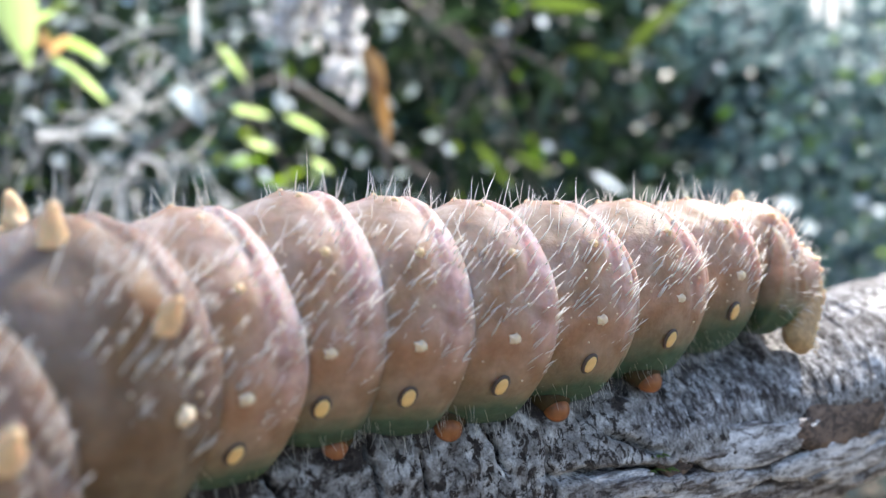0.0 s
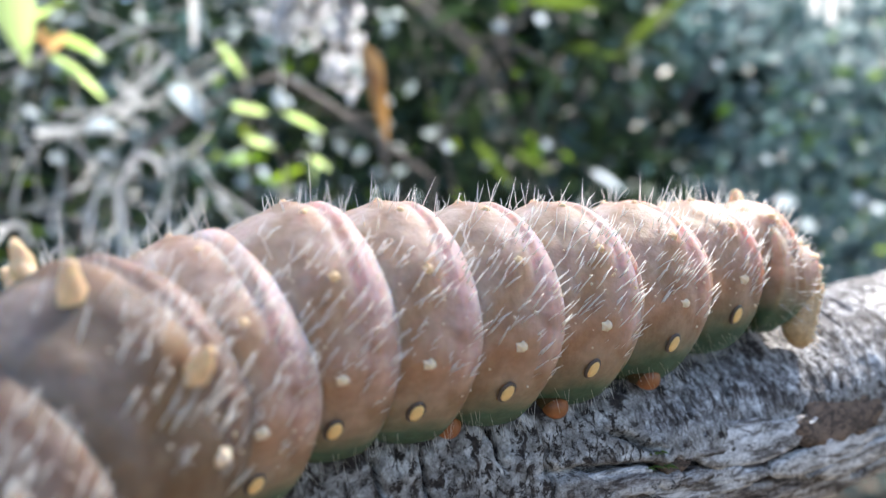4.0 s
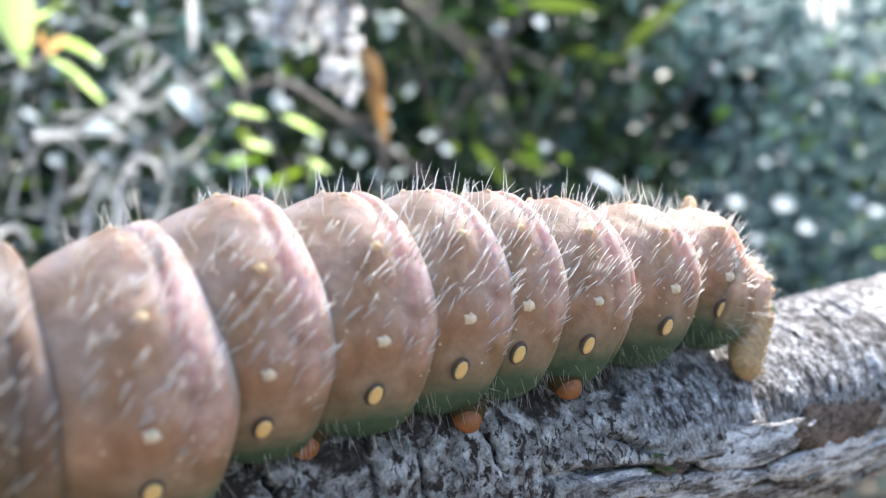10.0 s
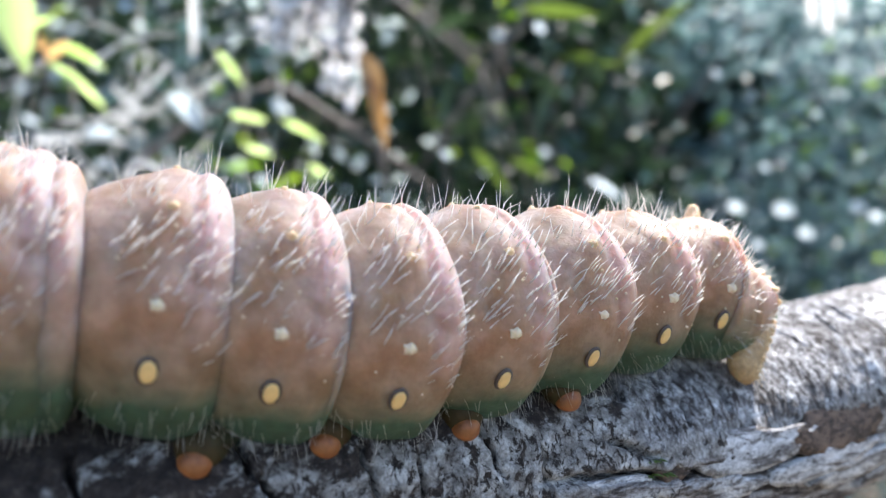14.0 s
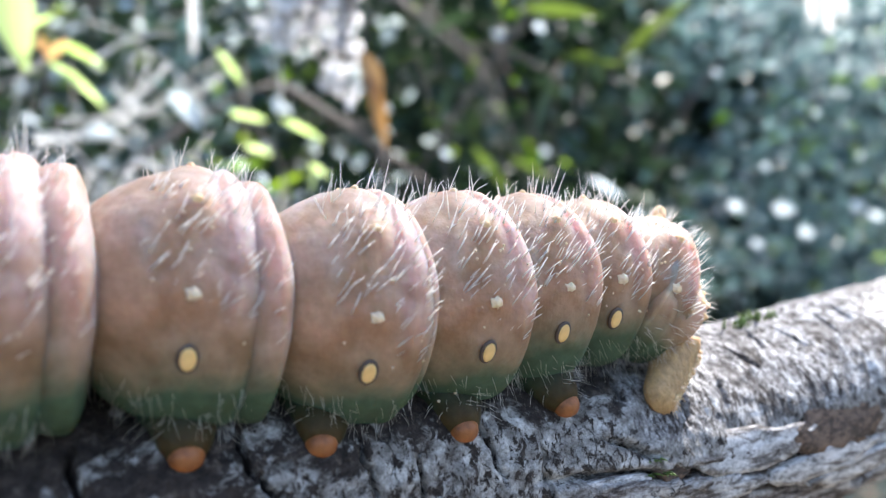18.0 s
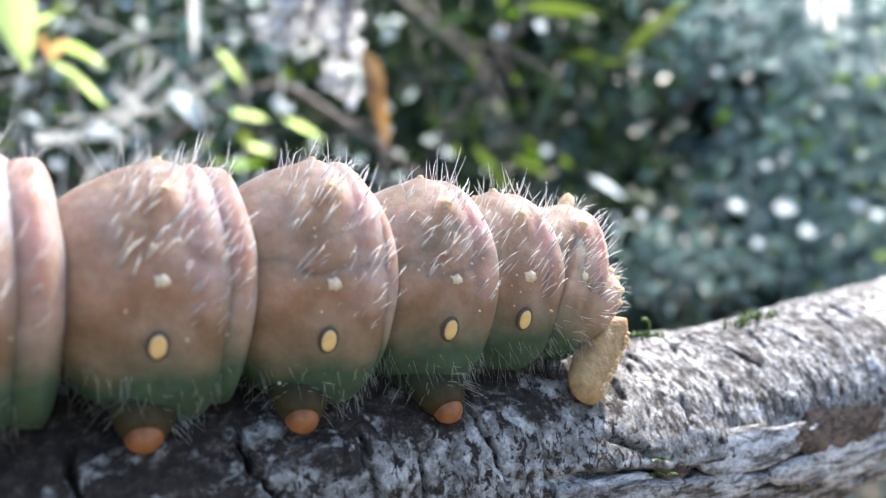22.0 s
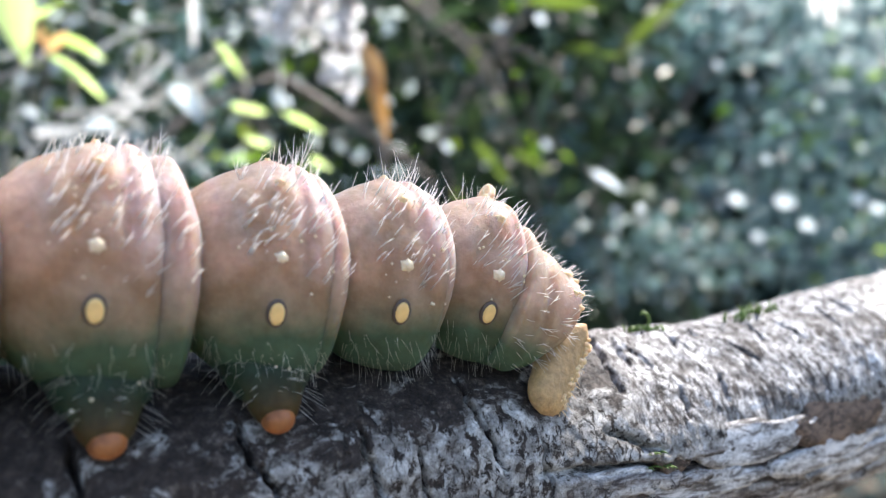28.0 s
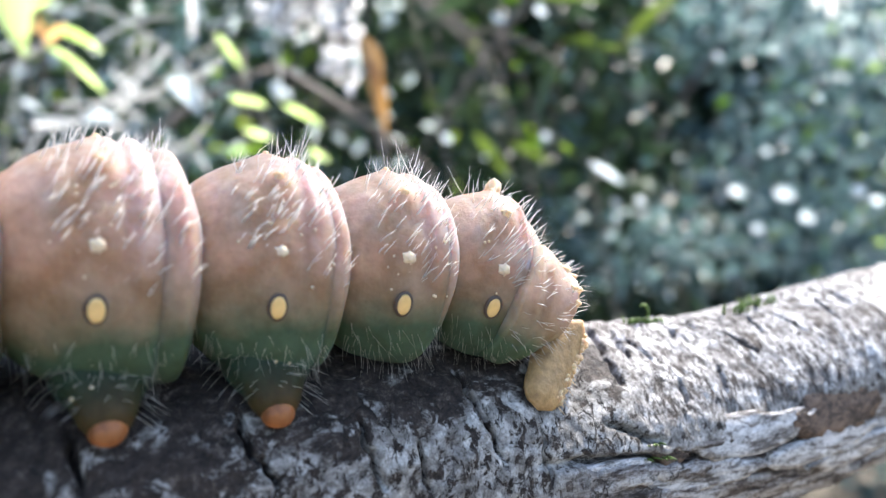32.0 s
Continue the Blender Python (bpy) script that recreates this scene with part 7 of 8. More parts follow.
    walk(pieces["tail"], [
        at("tail", 0, 40.4, 88.6, -2.4, 15, -6, -9), at("tail", 0.5, 40.3, 88.5, -2.4, 15, -6, -9), at("tail", 1, 40.1, 88.5, -2.3, 15, -7, -9), at("tail", 1.5, 40.1, 88.4, -2.4, 15, -6, -9),
        at("tail", 2, 40.3, 88.5, -2.4, 15, -7, -9), at("tail", 2.5, 40.1, 88.4, -2.4, 16, -5, -8), at("tail", 3, 40.1, 88.4, -2.4, 16, -4, -8), at("tail", 3.5, 40.2, 88.4, -2.4, 16, -4, -8),
        at("tail", 5.5, 40.2, 88.4, -2.5, 16, -4, -7), at("tail", 6, 39.1, 87.9, -2.6, 15, -5, -7), at("tail", 6.5, 37.1, 87.0, -2.4, 15, 1, -6), at("tail", 7, 35.8, 86.1, -3.8, 17, -18, -3),
        at("tail", 7.5, 34.6, 85.7, -3.5, 14, -24, -5), at("tail", 8, 34.3, 85.7, -3.2, 12, -26, -8), at("tail", 8.5, 34.1, 85.3, -3.7, 16, -20, -7), at("tail", 9, 33.3, 84.8, -3.7, 18, -14, -6),
        at("tail", 9.5, 33.4, 84.7, -3.9, 20, -11, -4), at("tail", 10, 33.1, 84.5, -3.9, 20, -10, -4), at("tail", 10.5, 32.8, 84.3, -4.1, 21, -10, -3), at("tail", 11, 32.8, 84.2, -4.3, 22, -8, -1),
        at("tail", 11.5, 33.0, 84.2, -4.4, 22, -7, -1), at("tail", 12, 33.3, 84.4, -4.6, 22, -8, -0), at("tail", 12.5, 33.5, 84.5, -4.5, 22, -9, -1), at("tail", 13, 33.6, 84.5, -4.5, 22, -9, -1),
        at("tail", 13.5, 33.7, 84.6, -4.5, 22, -9, -1), at("tail", 14, 33.9, 84.7, -4.5, 22, -10, -2), at("tail", 14.5, 33.9, 84.7, -4.5, 22, -10, -2), at("tail", 16.5, 33.0, 84.3, -4.2, 21, -9, -2),
        at("tail", 17, 31.4, 83.5, -4.4, 22, -9, -1), at("tail", 17.5, 27.1, 81.5, -5.2, 20, -24, -3), at("tail", 18, 24.7, 80.3, -5.3, 19, -30, -2), at("tail", 18.5, 25.3, 80.4, -5.9, 22, -23, -0),
        at("tail", 19, 24.3, 79.8, -5.9, 23, -17, 0), at("tail", 19.5, 23.6, 79.4, -5.8, 23, -14, 1), at("tail", 20, 23.0, 79.1, -5.7, 23, -14, -0), at("tail", 20.5, 22.8, 79.0, -5.9, 24, -14, 1),
        at("tail", 21, 22.7, 78.9, -6.1, 24, -13, 2), at("tail", 21.5, 19.8, 77.6, -4.7, 23, -9, -0), at("tail", 22, 14.3, 75.4, -4.0, 16, -24, -6), at("tail", 22.5, 12.4, 74.4, -4.8, 14, -42, -5),
        at("tail", 23, 11.7, 74.0, -4.9, 15, -38, -6), at("tail", 23.5, 11.6, 73.7, -5.4, 19, -30, -3), at("tail", 24, 10.4, 72.9, -5.8, 22, -20, -0), at("tail", 24.5, 10.1, 72.7, -6.0, 23, -18, 0),
        at("tail", 25, 10.3, 72.7, -6.0, 23, -18, 1), at("tail", 25.5, 9.9, 72.6, -5.9, 23, -18, 0), at("tail", 27.5, 9.6, 72.7, -5.0, 20, -18, -5), at("tail", 28, 9.7, 72.8, -5.0, 20, -18, -5),
        at("tail", 28.5, 9.6, 72.7, -5.0, 20, -18, -5), at("tail", 29, 9.6, 72.6, -5.4, 21, -19, -4), at("tail", 29.5, 9.4, 72.6, -5.3, 20, -19, -5), at("tail", 30, 9.5, 72.6, -5.1, 20, -19, -5),
        at("tail", 30.5, 9.6, 72.7, -5.2, 20, -19, -5), at("tail", 31, 9.5, 72.6, -5.2, 20, -19, -5), at("tail", 31.5, 9.5, 72.6, -5.2, 20, -20, -5), at("tail", 32, 9.5, 72.7, -5.2, 20, -20, -5),
    ])
    walk(pieces["clasper"], [
        at("clasper", 0, 41.0, 84.4, -12.0, 27, -34, -20), at("clasper", 0.5, 41.0, 84.4, -11.9, 27, -34, -20), at("clasper", 1, 41.2, 84.5, -11.7, 27, -33, -20), at("clasper", 1.5, 41.2, 84.5, -11.8, 27, -33, -20),
        at("clasper", 2, 41.2, 84.5, -11.5, 27, -34, -20), at("clasper", 2.5, 41.3, 84.5, -11.6, 27, -33, -20), at("clasper", 3, 41.3, 84.5, -11.5, 27, -32, -20), at("clasper", 3.5, 41.3, 84.6, -11.6, 27, -33, -20),
        at("clasper", 5.5, 41.4, 84.6, -11.7, 27, -32, -20), at("clasper", 6, 41.5, 84.7, -11.7, 27, -26, -20), at("clasper", 6.5, 38.6, 83.2, -12.9, 27, -26, -20), at("clasper", 7, 35.8, 81.8, -14.1, 27, -37, -20),
        at("clasper", 7.5, 35.0, 81.4, -14.4, 27, -34, -20), at("clasper", 8, 34.2, 81.0, -14.6, 27, -35, -20), at("clasper", 8.5, 34.1, 80.9, -14.8, 27, -35, -20), at("clasper", 9, 33.9, 80.8, -14.8, 27, -32, -20),
        at("clasper", 9.5, 33.8, 80.8, -14.8, 27, -32, -20), at("clasper", 10, 33.7, 80.8, -14.5, 27, -32, -20), at("clasper", 10.5, 33.6, 80.7, -14.4, 27, -31, -20), at("clasper", 11, 33.6, 80.7, -14.1, 27, -32, -20),
        at("clasper", 11.5, 33.5, 80.7, -14.0, 27, -34, -20), at("clasper", 12, 33.4, 80.6, -14.0, 27, -37, -20), at("clasper", 12.5, 33.3, 80.6, -14.0, 27, -38, -20), at("clasper", 13, 33.2, 80.5, -14.2, 27, -38, -20),
        at("clasper", 13.5, 33.2, 80.5, -14.2, 27, -39, -20), at("clasper", 14, 33.2, 80.5, -14.1, 27, -40, -20), at("clasper", 14.5, 33.2, 80.5, -14.1, 27, -41, -20), at("clasper", 16.5, 31.3, 79.6, -14.4, 27, -42, -20),
        at("clasper", 17, 30.3, 79.1, -14.5, 27, -40, -20), at("clasper", 17.5, 24.3, 76.1, -15.0, 27, -50, -20), at("clasper", 18, 22.1, 74.9, -16.2, 27, -47, -20), at("clasper", 18.5, 21.8, 74.8, -16.6, 27, -49, -20),
        at("clasper", 19, 21.3, 74.6, -16.6, 27, -47, -20), at("clasper", 19.5, 21.6, 74.7, -16.4, 27, -43, -20), at("clasper", 20, 21.8, 74.8, -16.6, 27, -39, -20), at("clasper", 20.5, 22.1, 75.0, -16.4, 27, -38, -20),
        at("clasper", 21, 22.3, 75.0, -16.5, 27, -37, -20), at("clasper", 21.5, 20.3, 74.0, -14.5, 27, -34, -20), at("clasper", 22, 13.5, 70.6, -14.4, 27, -41, -20), at("clasper", 22.5, 10.4, 69.1, -15.5, 27, -46, -20),
        at("clasper", 23, 9.2, 68.5, -16.4, 27, -46, -20), at("clasper", 23.5, 9.1, 68.4, -16.5, 27, -46, -20), at("clasper", 24, 9.0, 68.4, -16.5, 27, -42, -20), at("clasper", 24.5, 9.4, 68.6, -15.8, 27, -41, -20),
        at("clasper", 25, 9.4, 68.6, -15.8, 27, -42, -20), at("clasper", 25.5, 9.4, 68.6, -16.3, 27, -39, -20), at("clasper", 27.5, 9.4, 68.6, -15.9, 27, -36, -20), at("clasper", 28, 9.4, 68.6, -15.8, 27, -37, -20),
        at("clasper", 28.5, 9.4, 68.6, -15.9, 27, -36, -20), at("clasper", 29, 9.2, 68.5, -16.3, 27, -36, -20), at("clasper", 29.5, 9.1, 68.4, -16.2, 27, -36, -20), at("clasper", 30, 9.1, 68.4, -15.9, 27, -37, -20),
        at("clasper", 30.5, 9.1, 68.5, -15.9, 27, -37, -20), at("clasper", 31, 9.0, 68.4, -15.9, 27, -38, -20), at("clasper", 31.5, 9.2, 68.5, -16.3, 27, -36, -20), at("clasper", 32, 9.1, 68.5, -16.2, 27, -37, -20),
    ])
    walk(pieces["foot_a6"], [
        at("foot_a6", 0, 21.2, 74.1, -14.4, 27, 6, -48), at("foot_a6", 0.5, 21.2, 74.1, -14.4, 27, 7, -48), at("foot_a6", 1, 21.2, 74.1, -14.4, 27, 5, -48), at("foot_a6", 1.5, 21.2, 74.1, -14.4, 27, 5, -48),
        at("foot_a6", 2, 21.2, 74.1, -14.4, 27, 5, -48), at("foot_a6", 2.5, 21.2, 74.1, -14.4, 27, 5, -48), at("foot_a6", 3, 21.2, 74.1, -14.4, 27, 6, -48), at("foot_a6", 3.5, 21.2, 74.1, -14.4, 27, 5, -48),
        at("foot_a6", 5.5, 21.2, 74.1, -14.4, 27, 6, -48), at("foot_a6", 6, 21.2, 74.1, -14.4, 27, 5, -48), at("foot_a6", 6.5, 21.2, 74.1, -14.4, 27, 6, -48), at("foot_a6", 7, 21.2, 74.1, -14.4, 27, 8, -48),
        at("foot_a6", 7.5, 21.2, 74.1, -14.4, 27, 11, -48), at("foot_a6", 8, 20.5, 73.7, -14.4, 27, 11, -48), at("foot_a6", 8.5, 17.0, 72.0, -14.0, 27, -3, -48), at("foot_a6", 9, 13.2, 70.1, -14.1, 27, -10, -48),
        at("foot_a6", 9.5, 12.4, 69.7, -14.2, 27, -8, -48), at("foot_a6", 10, 12.4, 69.7, -14.2, 27, 0, -48), at("foot_a6", 10.5, 12.4, 69.7, -14.3, 27, 3, -48), at("foot_a6", 11, 12.4, 69.7, -14.4, 27, 6, -48),
        at("foot_a6", 11.5, 12.4, 69.7, -14.5, 27, 4, -48), at("foot_a6", 12, 12.3, 69.7, -14.5, 27, 4, -48), at("foot_a6", 12.5, 12.3, 69.7, -14.6, 27, 2, -48), at("foot_a6", 13, 12.3, 69.7, -14.7, 27, 2, -48),
        at("foot_a6", 13.5, 12.3, 69.7, -14.7, 27, 1, -48), at("foot_a6", 14, 12.3, 69.6, -14.8, 27, 0, -48), at("foot_a6", 14.5, 12.3, 69.6, -14.9, 27, -0, -48), at("foot_a6", 16.5, 12.2, 69.6, -15.2, 27, 1, -48),
        at("foot_a6", 17, 12.2, 69.6, -15.2, 27, 3, -48), at("foot_a6", 17.5, 12.2, 69.6, -15.3, 27, 6, -48), at("foot_a6", 18, 12.2, 69.6, -15.4, 27, 14, -48), at("foot_a6", 18.5, 8.4, 67.7, -14.7, 27, 8, -48),
        at("foot_a6", 19, 1.1, 65.2, -15.3, 27, -5, -48), at("foot_a6", 19.5, 0.8, 63.9, -14.8, 27, -6, -48), at("foot_a6", 20, 0.7, 63.9, -14.8, 27, 0, -48), at("foot_a6", 20.5, 0.7, 63.9, -14.8, 27, 2, -48),
        at("foot_a6", 21, 0.7, 63.8, -14.7, 27, 3, -48), at("foot_a6", 21.5, 0.6, 63.8, -14.7, 27, 2, -48), at("foot_a6", 22, 0.6, 63.8, -14.7, 27, 4, -48), at("foot_a6", 22.5, 0.5, 63.8, -14.7, 27, 7, -48),
        at("foot_a6", 23, -0.8, 63.1, -12.3, 27, 9, -48), at("foot_a6", 23.5, -5.0, 61.0, -11.5, 27, -8, -48), at("foot_a6", 24, -12.4, 57.6, -13.3, 27, -16, -48), at("foot_a6", 24.5, -12.1, 57.5, -13.4, 27, -24, -48),
        at("foot_a6", 25, -13.0, 57.0, -14.3, 27, -15, -48), at("foot_a6", 25.5, -13.0, 57.0, -14.3, 27, -9, -48), at("foot_a6", 27.5, -13.0, 57.0, -14.4, 27, -2, -48), at("foot_a6", 28, -13.0, 57.0, -14.4, 27, -2, -48),
        at("foot_a6", 28.5, -13.0, 57.0, -14.4, 27, -2, -48), at("foot_a6", 29, -13.0, 57.0, -14.5, 27, -1, -48), at("foot_a6", 29.5, -13.0, 57.0, -14.5, 27, -1, -48), at("foot_a6", 30, -13.0, 57.0, -14.5, 27, -1, -48),
        at("foot_a6", 30.5, -13.0, 57.0, -14.5, 27, -2, -48), at("foot_a6", 31, -13.0, 57.0, -14.5, 27, -2, -48), at("foot_a6", 31.5, -13.0, 57.0, -14.5, 27, -2, -48), at("foot_a6", 32, -13.0, 57.0, -14.6, 27, -2, -48),
    ])
    walk(pieces["foot_a5"], [
        at("foot_a5", 0, 10.8, 68.9, -16.1, 27, -2, -48), at("foot_a5", 0.5, 10.8, 68.9, -16.1, 27, -3, -48), at("foot_a5", 1, 10.8, 68.9, -16.1, 27, -4, -48), at("foot_a5", 1.5, 10.8, 68.9, -16.1, 27, -4, -48),
        at("foot_a5", 2, 10.8, 68.9, -16.1, 27, -4, -48), at("foot_a5", 2.5, 10.8, 68.9, -16.1, 27, -4, -48), at("foot_a5", 3, 10.8, 68.9, -16.1, 27, -4, -48), at("foot_a5", 3.5, 10.8, 68.9, -16.1, 27, -4, -48),
        at("foot_a5", 5.5, 10.8, 68.9, -16.2, 27, -3, -48), at("foot_a5", 6, 10.8, 68.9, -16.2, 27, -3, -48), at("foot_a5", 6.5, 10.8, 68.9, -16.2, 27, -4, -48), at("foot_a5", 7, 10.8, 68.9, -16.2, 27, -3, -48),
        at("foot_a5", 7.5, 10.8, 68.9, -16.2, 27, -2, -48), at("foot_a5", 8, 10.8, 68.9, -16.2, 27, 1, -48), at("foot_a5", 8.5, 10.8, 68.9, -16.2, 27, 2, -48), at("foot_a5", 9, 8.7, 67.8, -15.1, 27, -1, -48),
        at("foot_a5", 9.5, 5.7, 66.4, -14.9, 27, -11, -48), at("foot_a5", 10, 2.3, 64.7, -16.1, 27, -18, -48), at("foot_a5", 10.5, 2.3, 64.7, -16.1, 27, -8, -48), at("foot_a5", 11, 2.3, 64.6, -16.2, 27, -1, -48),
        at("foot_a5", 11.5, 2.3, 64.6, -16.2, 27, -2, -48), at("foot_a5", 12, 2.3, 64.6, -16.2, 27, -4, -48), at("foot_a5", 12.5, 2.2, 64.6, -16.2, 27, -6, -48), at("foot_a5", 13, 2.2, 64.6, -16.3, 27, -6, -48),
        at("foot_a5", 13.5, 2.2, 64.6, -16.3, 27, -7, -48), at("foot_a5", 14, 2.2, 64.6, -16.3, 27, -9, -48), at("foot_a5", 14.5, 2.2, 64.6, -16.3, 27, -9, -48), at("foot_a5", 16.5, 2.1, 64.6, -16.4, 27, -9, -48),
        at("foot_a5", 17, 2.1, 64.6, -16.4, 27, -8, -48), at("foot_a5", 17.5, 2.1, 64.5, -16.5, 27, -5, -48), at("foot_a5", 18, 2.1, 64.5, -16.5, 27, -2, -48), at("foot_a5", 18.5, 0.7, 63.9, -14.7, 27, -3, -48),
        at("foot_a5", 19, -4.2, 61.4, -12.5, 27, -16, -48), at("foot_a5", 19.5, -11.0, 58.0, -13.5, 27, -30, -48), at("foot_a5", 20, -11.5, 57.8, -14.4, 27, -20, -48), at("foot_a5", 20.5, -11.4, 57.8, -14.3, 27, -17, -48),
        at("foot_a5", 21, -11.4, 57.8, -14.3, 27, -15, -48), at("foot_a5", 21.5, -11.3, 57.8, -14.2, 27, -14, -48), at("foot_a5", 22, -11.3, 57.9, -14.1, 27, -12, -48), at("foot_a5", 22.5, -11.2, 57.9, -14.0, 27, -11, -48),
        at("foot_a5", 23, -11.2, 57.9, -14.0, 27, -8, -48), at("foot_a5", 23.5, -11.1, 57.9, -13.9, 27, 1, -48), at("foot_a5", 24, -20.9, 53.0, -12.6, 27, -7, -48), at("foot_a5", 24.5, -21.8, 52.6, -12.5, 27, -20, -48),
        at("foot_a5", 25, -24.0, 51.5, -14.9, 27, -9, -48), at("foot_a5", 25.5, -24.0, 51.5, -14.9, 27, -3, -48), at("foot_a5", 27.5, -24.0, 51.5, -14.8, 27, 3, -48), at("foot_a5", 28, -24.0, 51.5, -14.8, 27, 3, -48),
        at("foot_a5", 28.5, -24.0, 51.5, -14.7, 27, 4, -48), at("foot_a5", 29, -24.0, 51.5, -14.7, 27, 4, -48), at("foot_a5", 29.5, -24.0, 51.5, -14.7, 27, 4, -48), at("foot_a5", 30, -24.0, 51.5, -14.6, 27, 4, -48),
        at("foot_a5", 30.5, -24.0, 51.5, -14.6, 27, 3, -48), at("foot_a5", 31, -24.0, 51.5, -14.6, 27, 3, -48), at("foot_a5", 31.5, -24.0, 51.5, -14.6, 27, 3, -48), at("foot_a5", 32, -24.0, 51.5, -14.5, 27, 3, -48),
    ])
    walk(pieces["foot_a4"], [
        at("foot_a4", 0, 0.3, 63.6, -16.6, 27, -17, -48), at("foot_a4", 0.5, 0.3, 63.6, -16.6, 27, -18, -48), at("foot_a4", 1, 0.3, 63.6, -16.6, 27, -18, -48), at("foot_a4", 1.5, 0.3, 63.6, -16.6, 27, -19, -48),
        at("foot_a4", 2, 0.3, 63.6, -16.6, 27, -20, -48), at("foot_a4", 2.5, 0.3, 63.6, -16.6, 27, -20, -48), at("foot_a4", 3, 0.3, 63.6, -16.6, 27, -20, -48), at("foot_a4", 3.5, 0.3, 63.6, -16.6, 27, -20, -48),
        at("foot_a4", 5.5, 0.3, 63.6, -16.6, 27, -19, -48), at("foot_a4", 6, 0.3, 63.6, -16.6, 27, -19, -48), at("foot_a4", 6.5, 0.3, 63.6, -16.6, 27, -18, -48), at("foot_a4", 7, 0.3, 63.6, -16.6, 27, -19, -48),
        at("foot_a4", 7.5, 0.3, 63.6, -16.6, 27, -18, -48), at("foot_a4", 8, 0.3, 63.6, -16.6, 27, -14, -48), at("foot_a4", 8.5, 0.3, 63.6, -16.6, 27, -13, -48), at("foot_a4", 9, 0.3, 63.6, -16.6, 27, -11, -48),
        at("foot_a4", 9.5, -1.0, 63.0, -15.9, 27, -16, -48), at("foot_a4", 10, -4.0, 61.5, -14.4, 27, -26, -48), at("foot_a4", 10.5, -7.8, 59.6, -15.1, 27, -27, -48), at("foot_a4", 11, -9.2, 58.9, -15.9, 27, -23, -48),
        at("foot_a4", 11.5, -9.5, 58.7, -16.3, 27, -24, -48), at("foot_a4", 12, -9.5, 58.7, -16.3, 27, -27, -48), at("foot_a4", 12.5, -9.6, 58.7, -16.2, 27, -29, -48), at("foot_a4", 13, -9.6, 58.7, -16.2, 27, -29, -48),
        at("foot_a4", 13.5, -9.6, 58.7, -16.2, 27, -30, -48), at("foot_a4", 14, -9.6, 58.7, -16.2, 27, -31, -48), at("foot_a4", 14.5, -9.6, 58.7, -16.2, 27, -31, -48), at("foot_a4", 16.5, -9.7, 58.6, -16.2, 27, -26, -48),
        at("foot_a4", 17, -9.7, 58.6, -16.2, 27, -26, -48), at("foot_a4", 17.5, -9.8, 58.6, -16.2, 27, -21, -48), at("foot_a4", 18, -9.8, 58.6, -16.2, 27, -18, -48), at("foot_a4", 18.5, -9.8, 58.6, -16.2, 27, -16, -48),
        at("foot_a4", 19, -9.6, 58.9, -14.2, 27, -20, -48), at("foot_a4", 19.5, -17.5, 54.7, -13.3, 27, -20, -48), at("foot_a4", 20, -21.0, 53.0, -14.0, 27, -19, -48), at("foot_a4", 20.5, -21.8, 52.6, -14.3, 27, -13, -48),
        at("foot_a4", 21, -21.8, 52.6, -14.3, 27, -10, -48), at("foot_a4", 21.5, -21.8, 52.6, -14.3, 27, -8, -48), at("foot_a4", 22, -21.8, 52.6, -14.2, 27, -6, -48), at("foot_a4", 22.5, -21.8, 52.6, -14.2, 27, -5, -48),
        at("foot_a4", 23, -21.8, 52.6, -14.2, 27, -3, -48), at("foot_a4", 23.5, -21.8, 52.6, -14.2, 27, 1, -48), at("foot_a4", 24, -26.0, 50.5, -12.4, 27, -16, -48), at("foot_a4", 24.5, -30.8, 48.1, -12.0, 27, -10, -48),
        at("foot_a4", 25, -33.4, 46.8, -12.4, 27, 14, -48), at("foot_a4", 25.5, -33.5, 46.8, -12.5, 27, 20, -48), at("foot_a4", 27.5, -33.5, 46.7, -12.7, 27, 22, -48), at("foot_a4", 28, -33.5, 46.7, -12.7, 27, 22, -48),
        at("foot_a4", 28.5, -33.6, 46.7, -12.8, 27, 22, -48), at("foot_a4", 29, -33.6, 46.7, -12.8, 27, 23, -48), at("foot_a4", 29.5, -33.6, 46.7, -12.9, 27, 23, -48), at("foot_a4", 30, -33.6, 46.7, -12.9, 27, 22, -48),
        at("foot_a4", 30.5, -33.6, 46.7, -12.9, 27, 21, -48), at("foot_a4", 31, -33.7, 46.7, -13.0, 27, 21, -48), at("foot_a4", 31.5, -33.7, 46.7, -13.0, 27, 20, -48), at("foot_a4", 32, -33.7, 46.7, -13.1, 27, 20, -48),
    ])
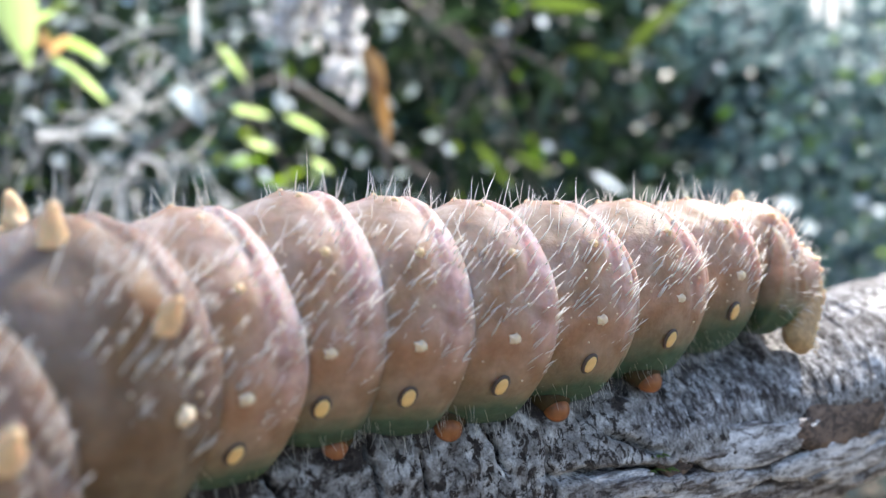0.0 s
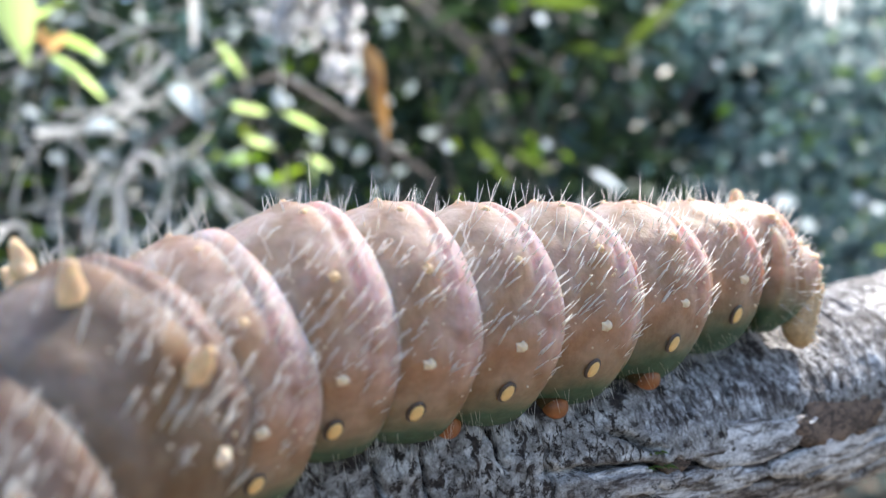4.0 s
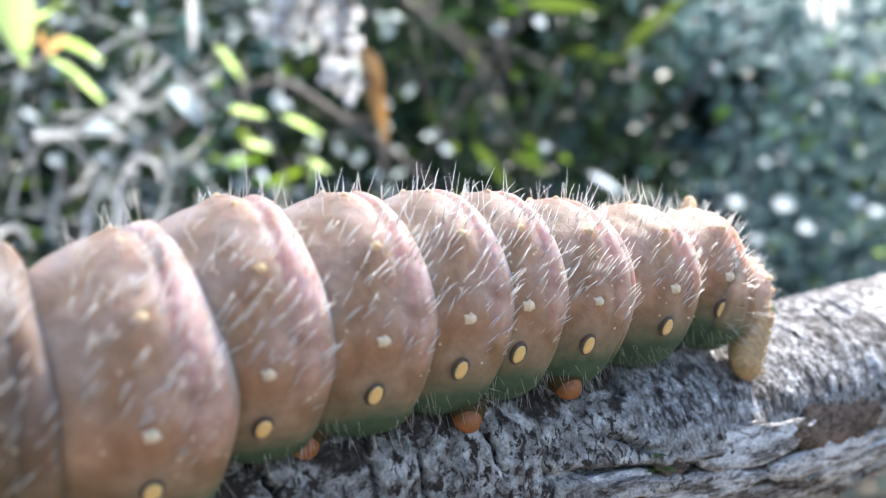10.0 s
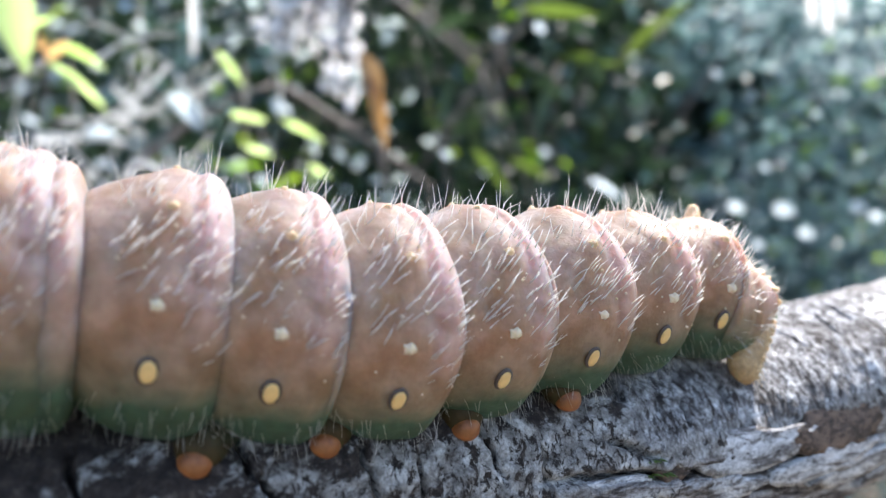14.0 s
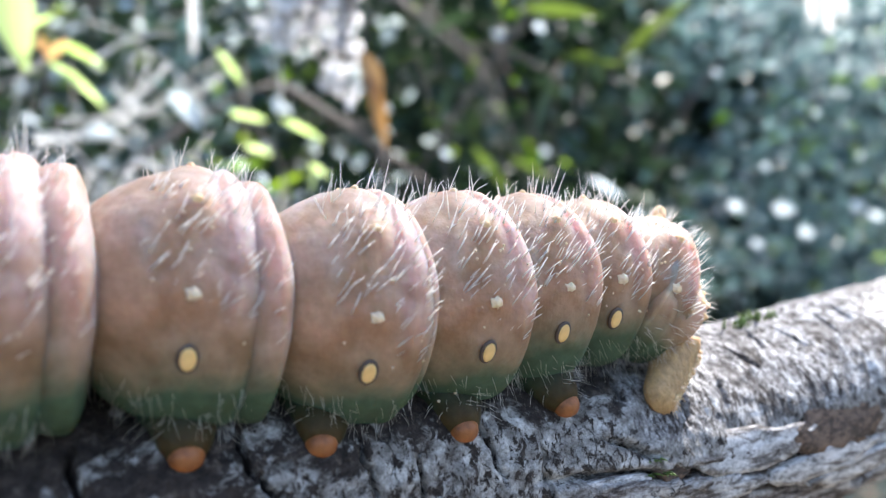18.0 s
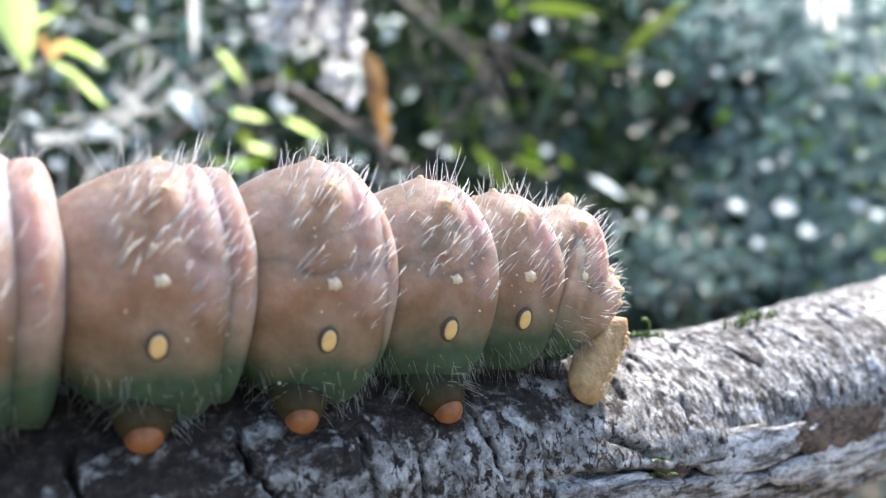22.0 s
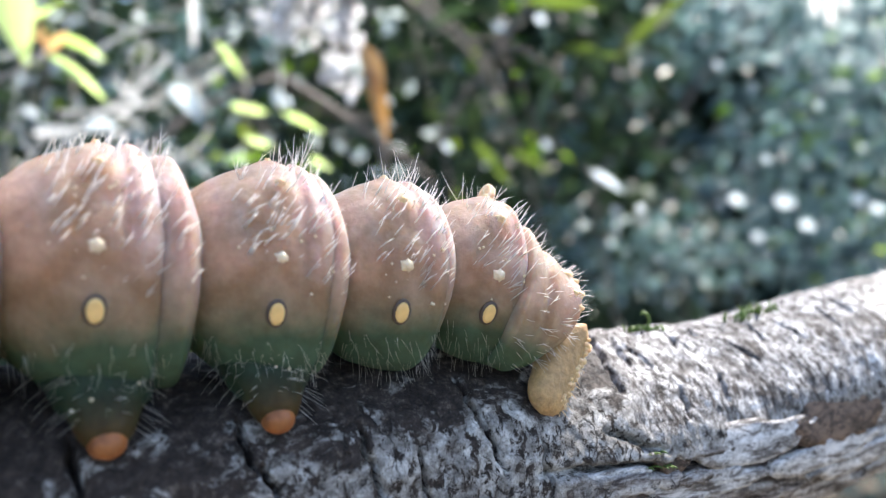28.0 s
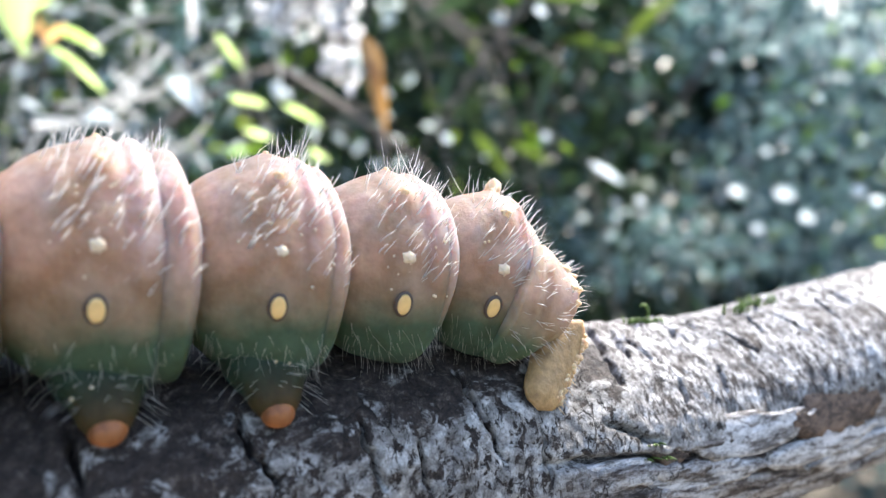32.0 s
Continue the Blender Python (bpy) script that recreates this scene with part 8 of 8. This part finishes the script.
    walk(pieces["foot_a3"], [
        at("foot_a3", 0, -9.2, 58.9, -17.1, 27, -28, -48), at("foot_a3", 0.5, -9.2, 58.9, -17.1, 27, -29, -48), at("foot_a3", 1, -9.2, 58.9, -17.1, 27, -30, -48), at("foot_a3", 1.5, -9.2, 58.9, -17.1, 27, -31, -48),
        at("foot_a3", 2, -9.3, 58.9, -17.1, 27, -32, -48), at("foot_a3", 2.5, -9.3, 58.9, -17.1, 27, -32, -48), at("foot_a3", 3, -9.3, 58.9, -17.1, 27, -32, -48), at("foot_a3", 3.5, -9.3, 58.8, -17.1, 27, -32, -48),
        at("foot_a3", 5.5, -9.4, 58.8, -17.1, 27, -31, -48), at("foot_a3", 6, -9.4, 58.8, -17.1, 27, -31, -48), at("foot_a3", 6.5, -9.4, 58.8, -17.1, 27, -29, -48), at("foot_a3", 7, -9.5, 58.8, -17.1, 27, -28, -48),
        at("foot_a3", 7.5, -9.5, 58.8, -17.1, 27, -27, -48), at("foot_a3", 8, -9.5, 58.7, -17.1, 27, -22, -48), at("foot_a3", 8.5, -9.5, 58.7, -17.2, 27, -20, -48), at("foot_a3", 9, -9.6, 58.7, -17.2, 27, -18, -48),
        at("foot_a3", 9.5, -9.6, 58.7, -17.2, 27, -15, -48), at("foot_a3", 10, -11.2, 57.9, -16.6, 27, -22, -48), at("foot_a3", 10.5, -15.1, 56.0, -15.4, 27, -30, -48), at("foot_a3", 11, -17.3, 54.8, -16.1, 27, -27, -48),
        at("foot_a3", 11.5, -18.4, 54.3, -16.7, 27, -29, -48), at("foot_a3", 12, -18.5, 54.3, -16.6, 27, -32, -48), at("foot_a3", 12.5, -18.5, 54.2, -16.6, 27, -32, -48), at("foot_a3", 13, -18.6, 54.2, -16.5, 27, -32, -48),
        at("foot_a3", 13.5, -18.6, 54.2, -16.4, 27, -32, -48), at("foot_a3", 14, -18.7, 54.2, -16.4, 27, -33, -48), at("foot_a3", 14.5, -18.7, 54.1, -16.3, 27, -33, -48), at("foot_a3", 16.5, -18.9, 54.0, -16.1, 27, -19, -48),
        at("foot_a3", 17, -19.0, 54.0, -16.0, 27, -15, -48), at("foot_a3", 17.5, -19.0, 54.0, -15.9, 27, -10, -48), at("foot_a3", 18, -19.1, 54.0, -15.9, 27, -3, -48), at("foot_a3", 18.5, -19.1, 53.9, -15.8, 27, -0, -48),
        at("foot_a3", 19, -20.2, 53.4, -15.2, 27, -1, -48), at("foot_a3", 19.5, -25.4, 50.8, -12.8, 27, -13, -48), at("foot_a3", 20, -30.9, 48.0, -12.7, 27, -9, -48), at("foot_a3", 20.5, -31.0, 48.0, -12.8, 27, 8, -48),
        at("foot_a3", 21, -31.1, 48.0, -12.9, 27, 12, -48), at("foot_a3", 21.5, -31.1, 47.9, -13.0, 27, 14, -48), at("foot_a3", 22, -31.2, 47.9, -13.1, 27, 14, -48), at("foot_a3", 22.5, -31.3, 47.9, -13.1, 27, 15, -48),
        at("foot_a3", 23, -31.4, 47.8, -13.2, 27, 16, -48), at("foot_a3", 23.5, -31.4, 47.8, -13.3, 27, 18, -48), at("foot_a3", 24, -31.5, 47.7, -13.4, 27, 25, -48), at("foot_a3", 24.5, -36.3, 45.4, -12.7, 27, 32, -48),
        at("foot_a3", 25, -40.6, 43.2, -12.1, 27, 45, -48), at("foot_a3", 25.5, -40.7, 43.2, -12.1, 27, 45, -48), at("foot_a3", 27.5, -40.7, 43.1, -12.1, 27, 45, -48), at("foot_a3", 28, -40.7, 43.1, -12.1, 27, 45, -48),
        at("foot_a3", 28.5, -40.8, 43.1, -12.1, 27, 45, -48), at("foot_a3", 29, -40.8, 43.1, -12.1, 27, 45, -48), at("foot_a3", 29.5, -40.8, 43.1, -12.1, 27, 45, -48), at("foot_a3", 30, -40.8, 43.1, -12.1, 27, 45, -48),
        at("foot_a3", 30.5, -40.8, 43.1, -12.1, 27, 45, -48), at("foot_a3", 31, -40.8, 43.1, -12.1, 27, 45, -48), at("foot_a3", 31.5, -40.8, 43.1, -12.1, 27, 45, -48), at("foot_a3", 32, -40.9, 43.1, -12.1, 27, 45, -48),
    ])
    follow_folds()


motions()
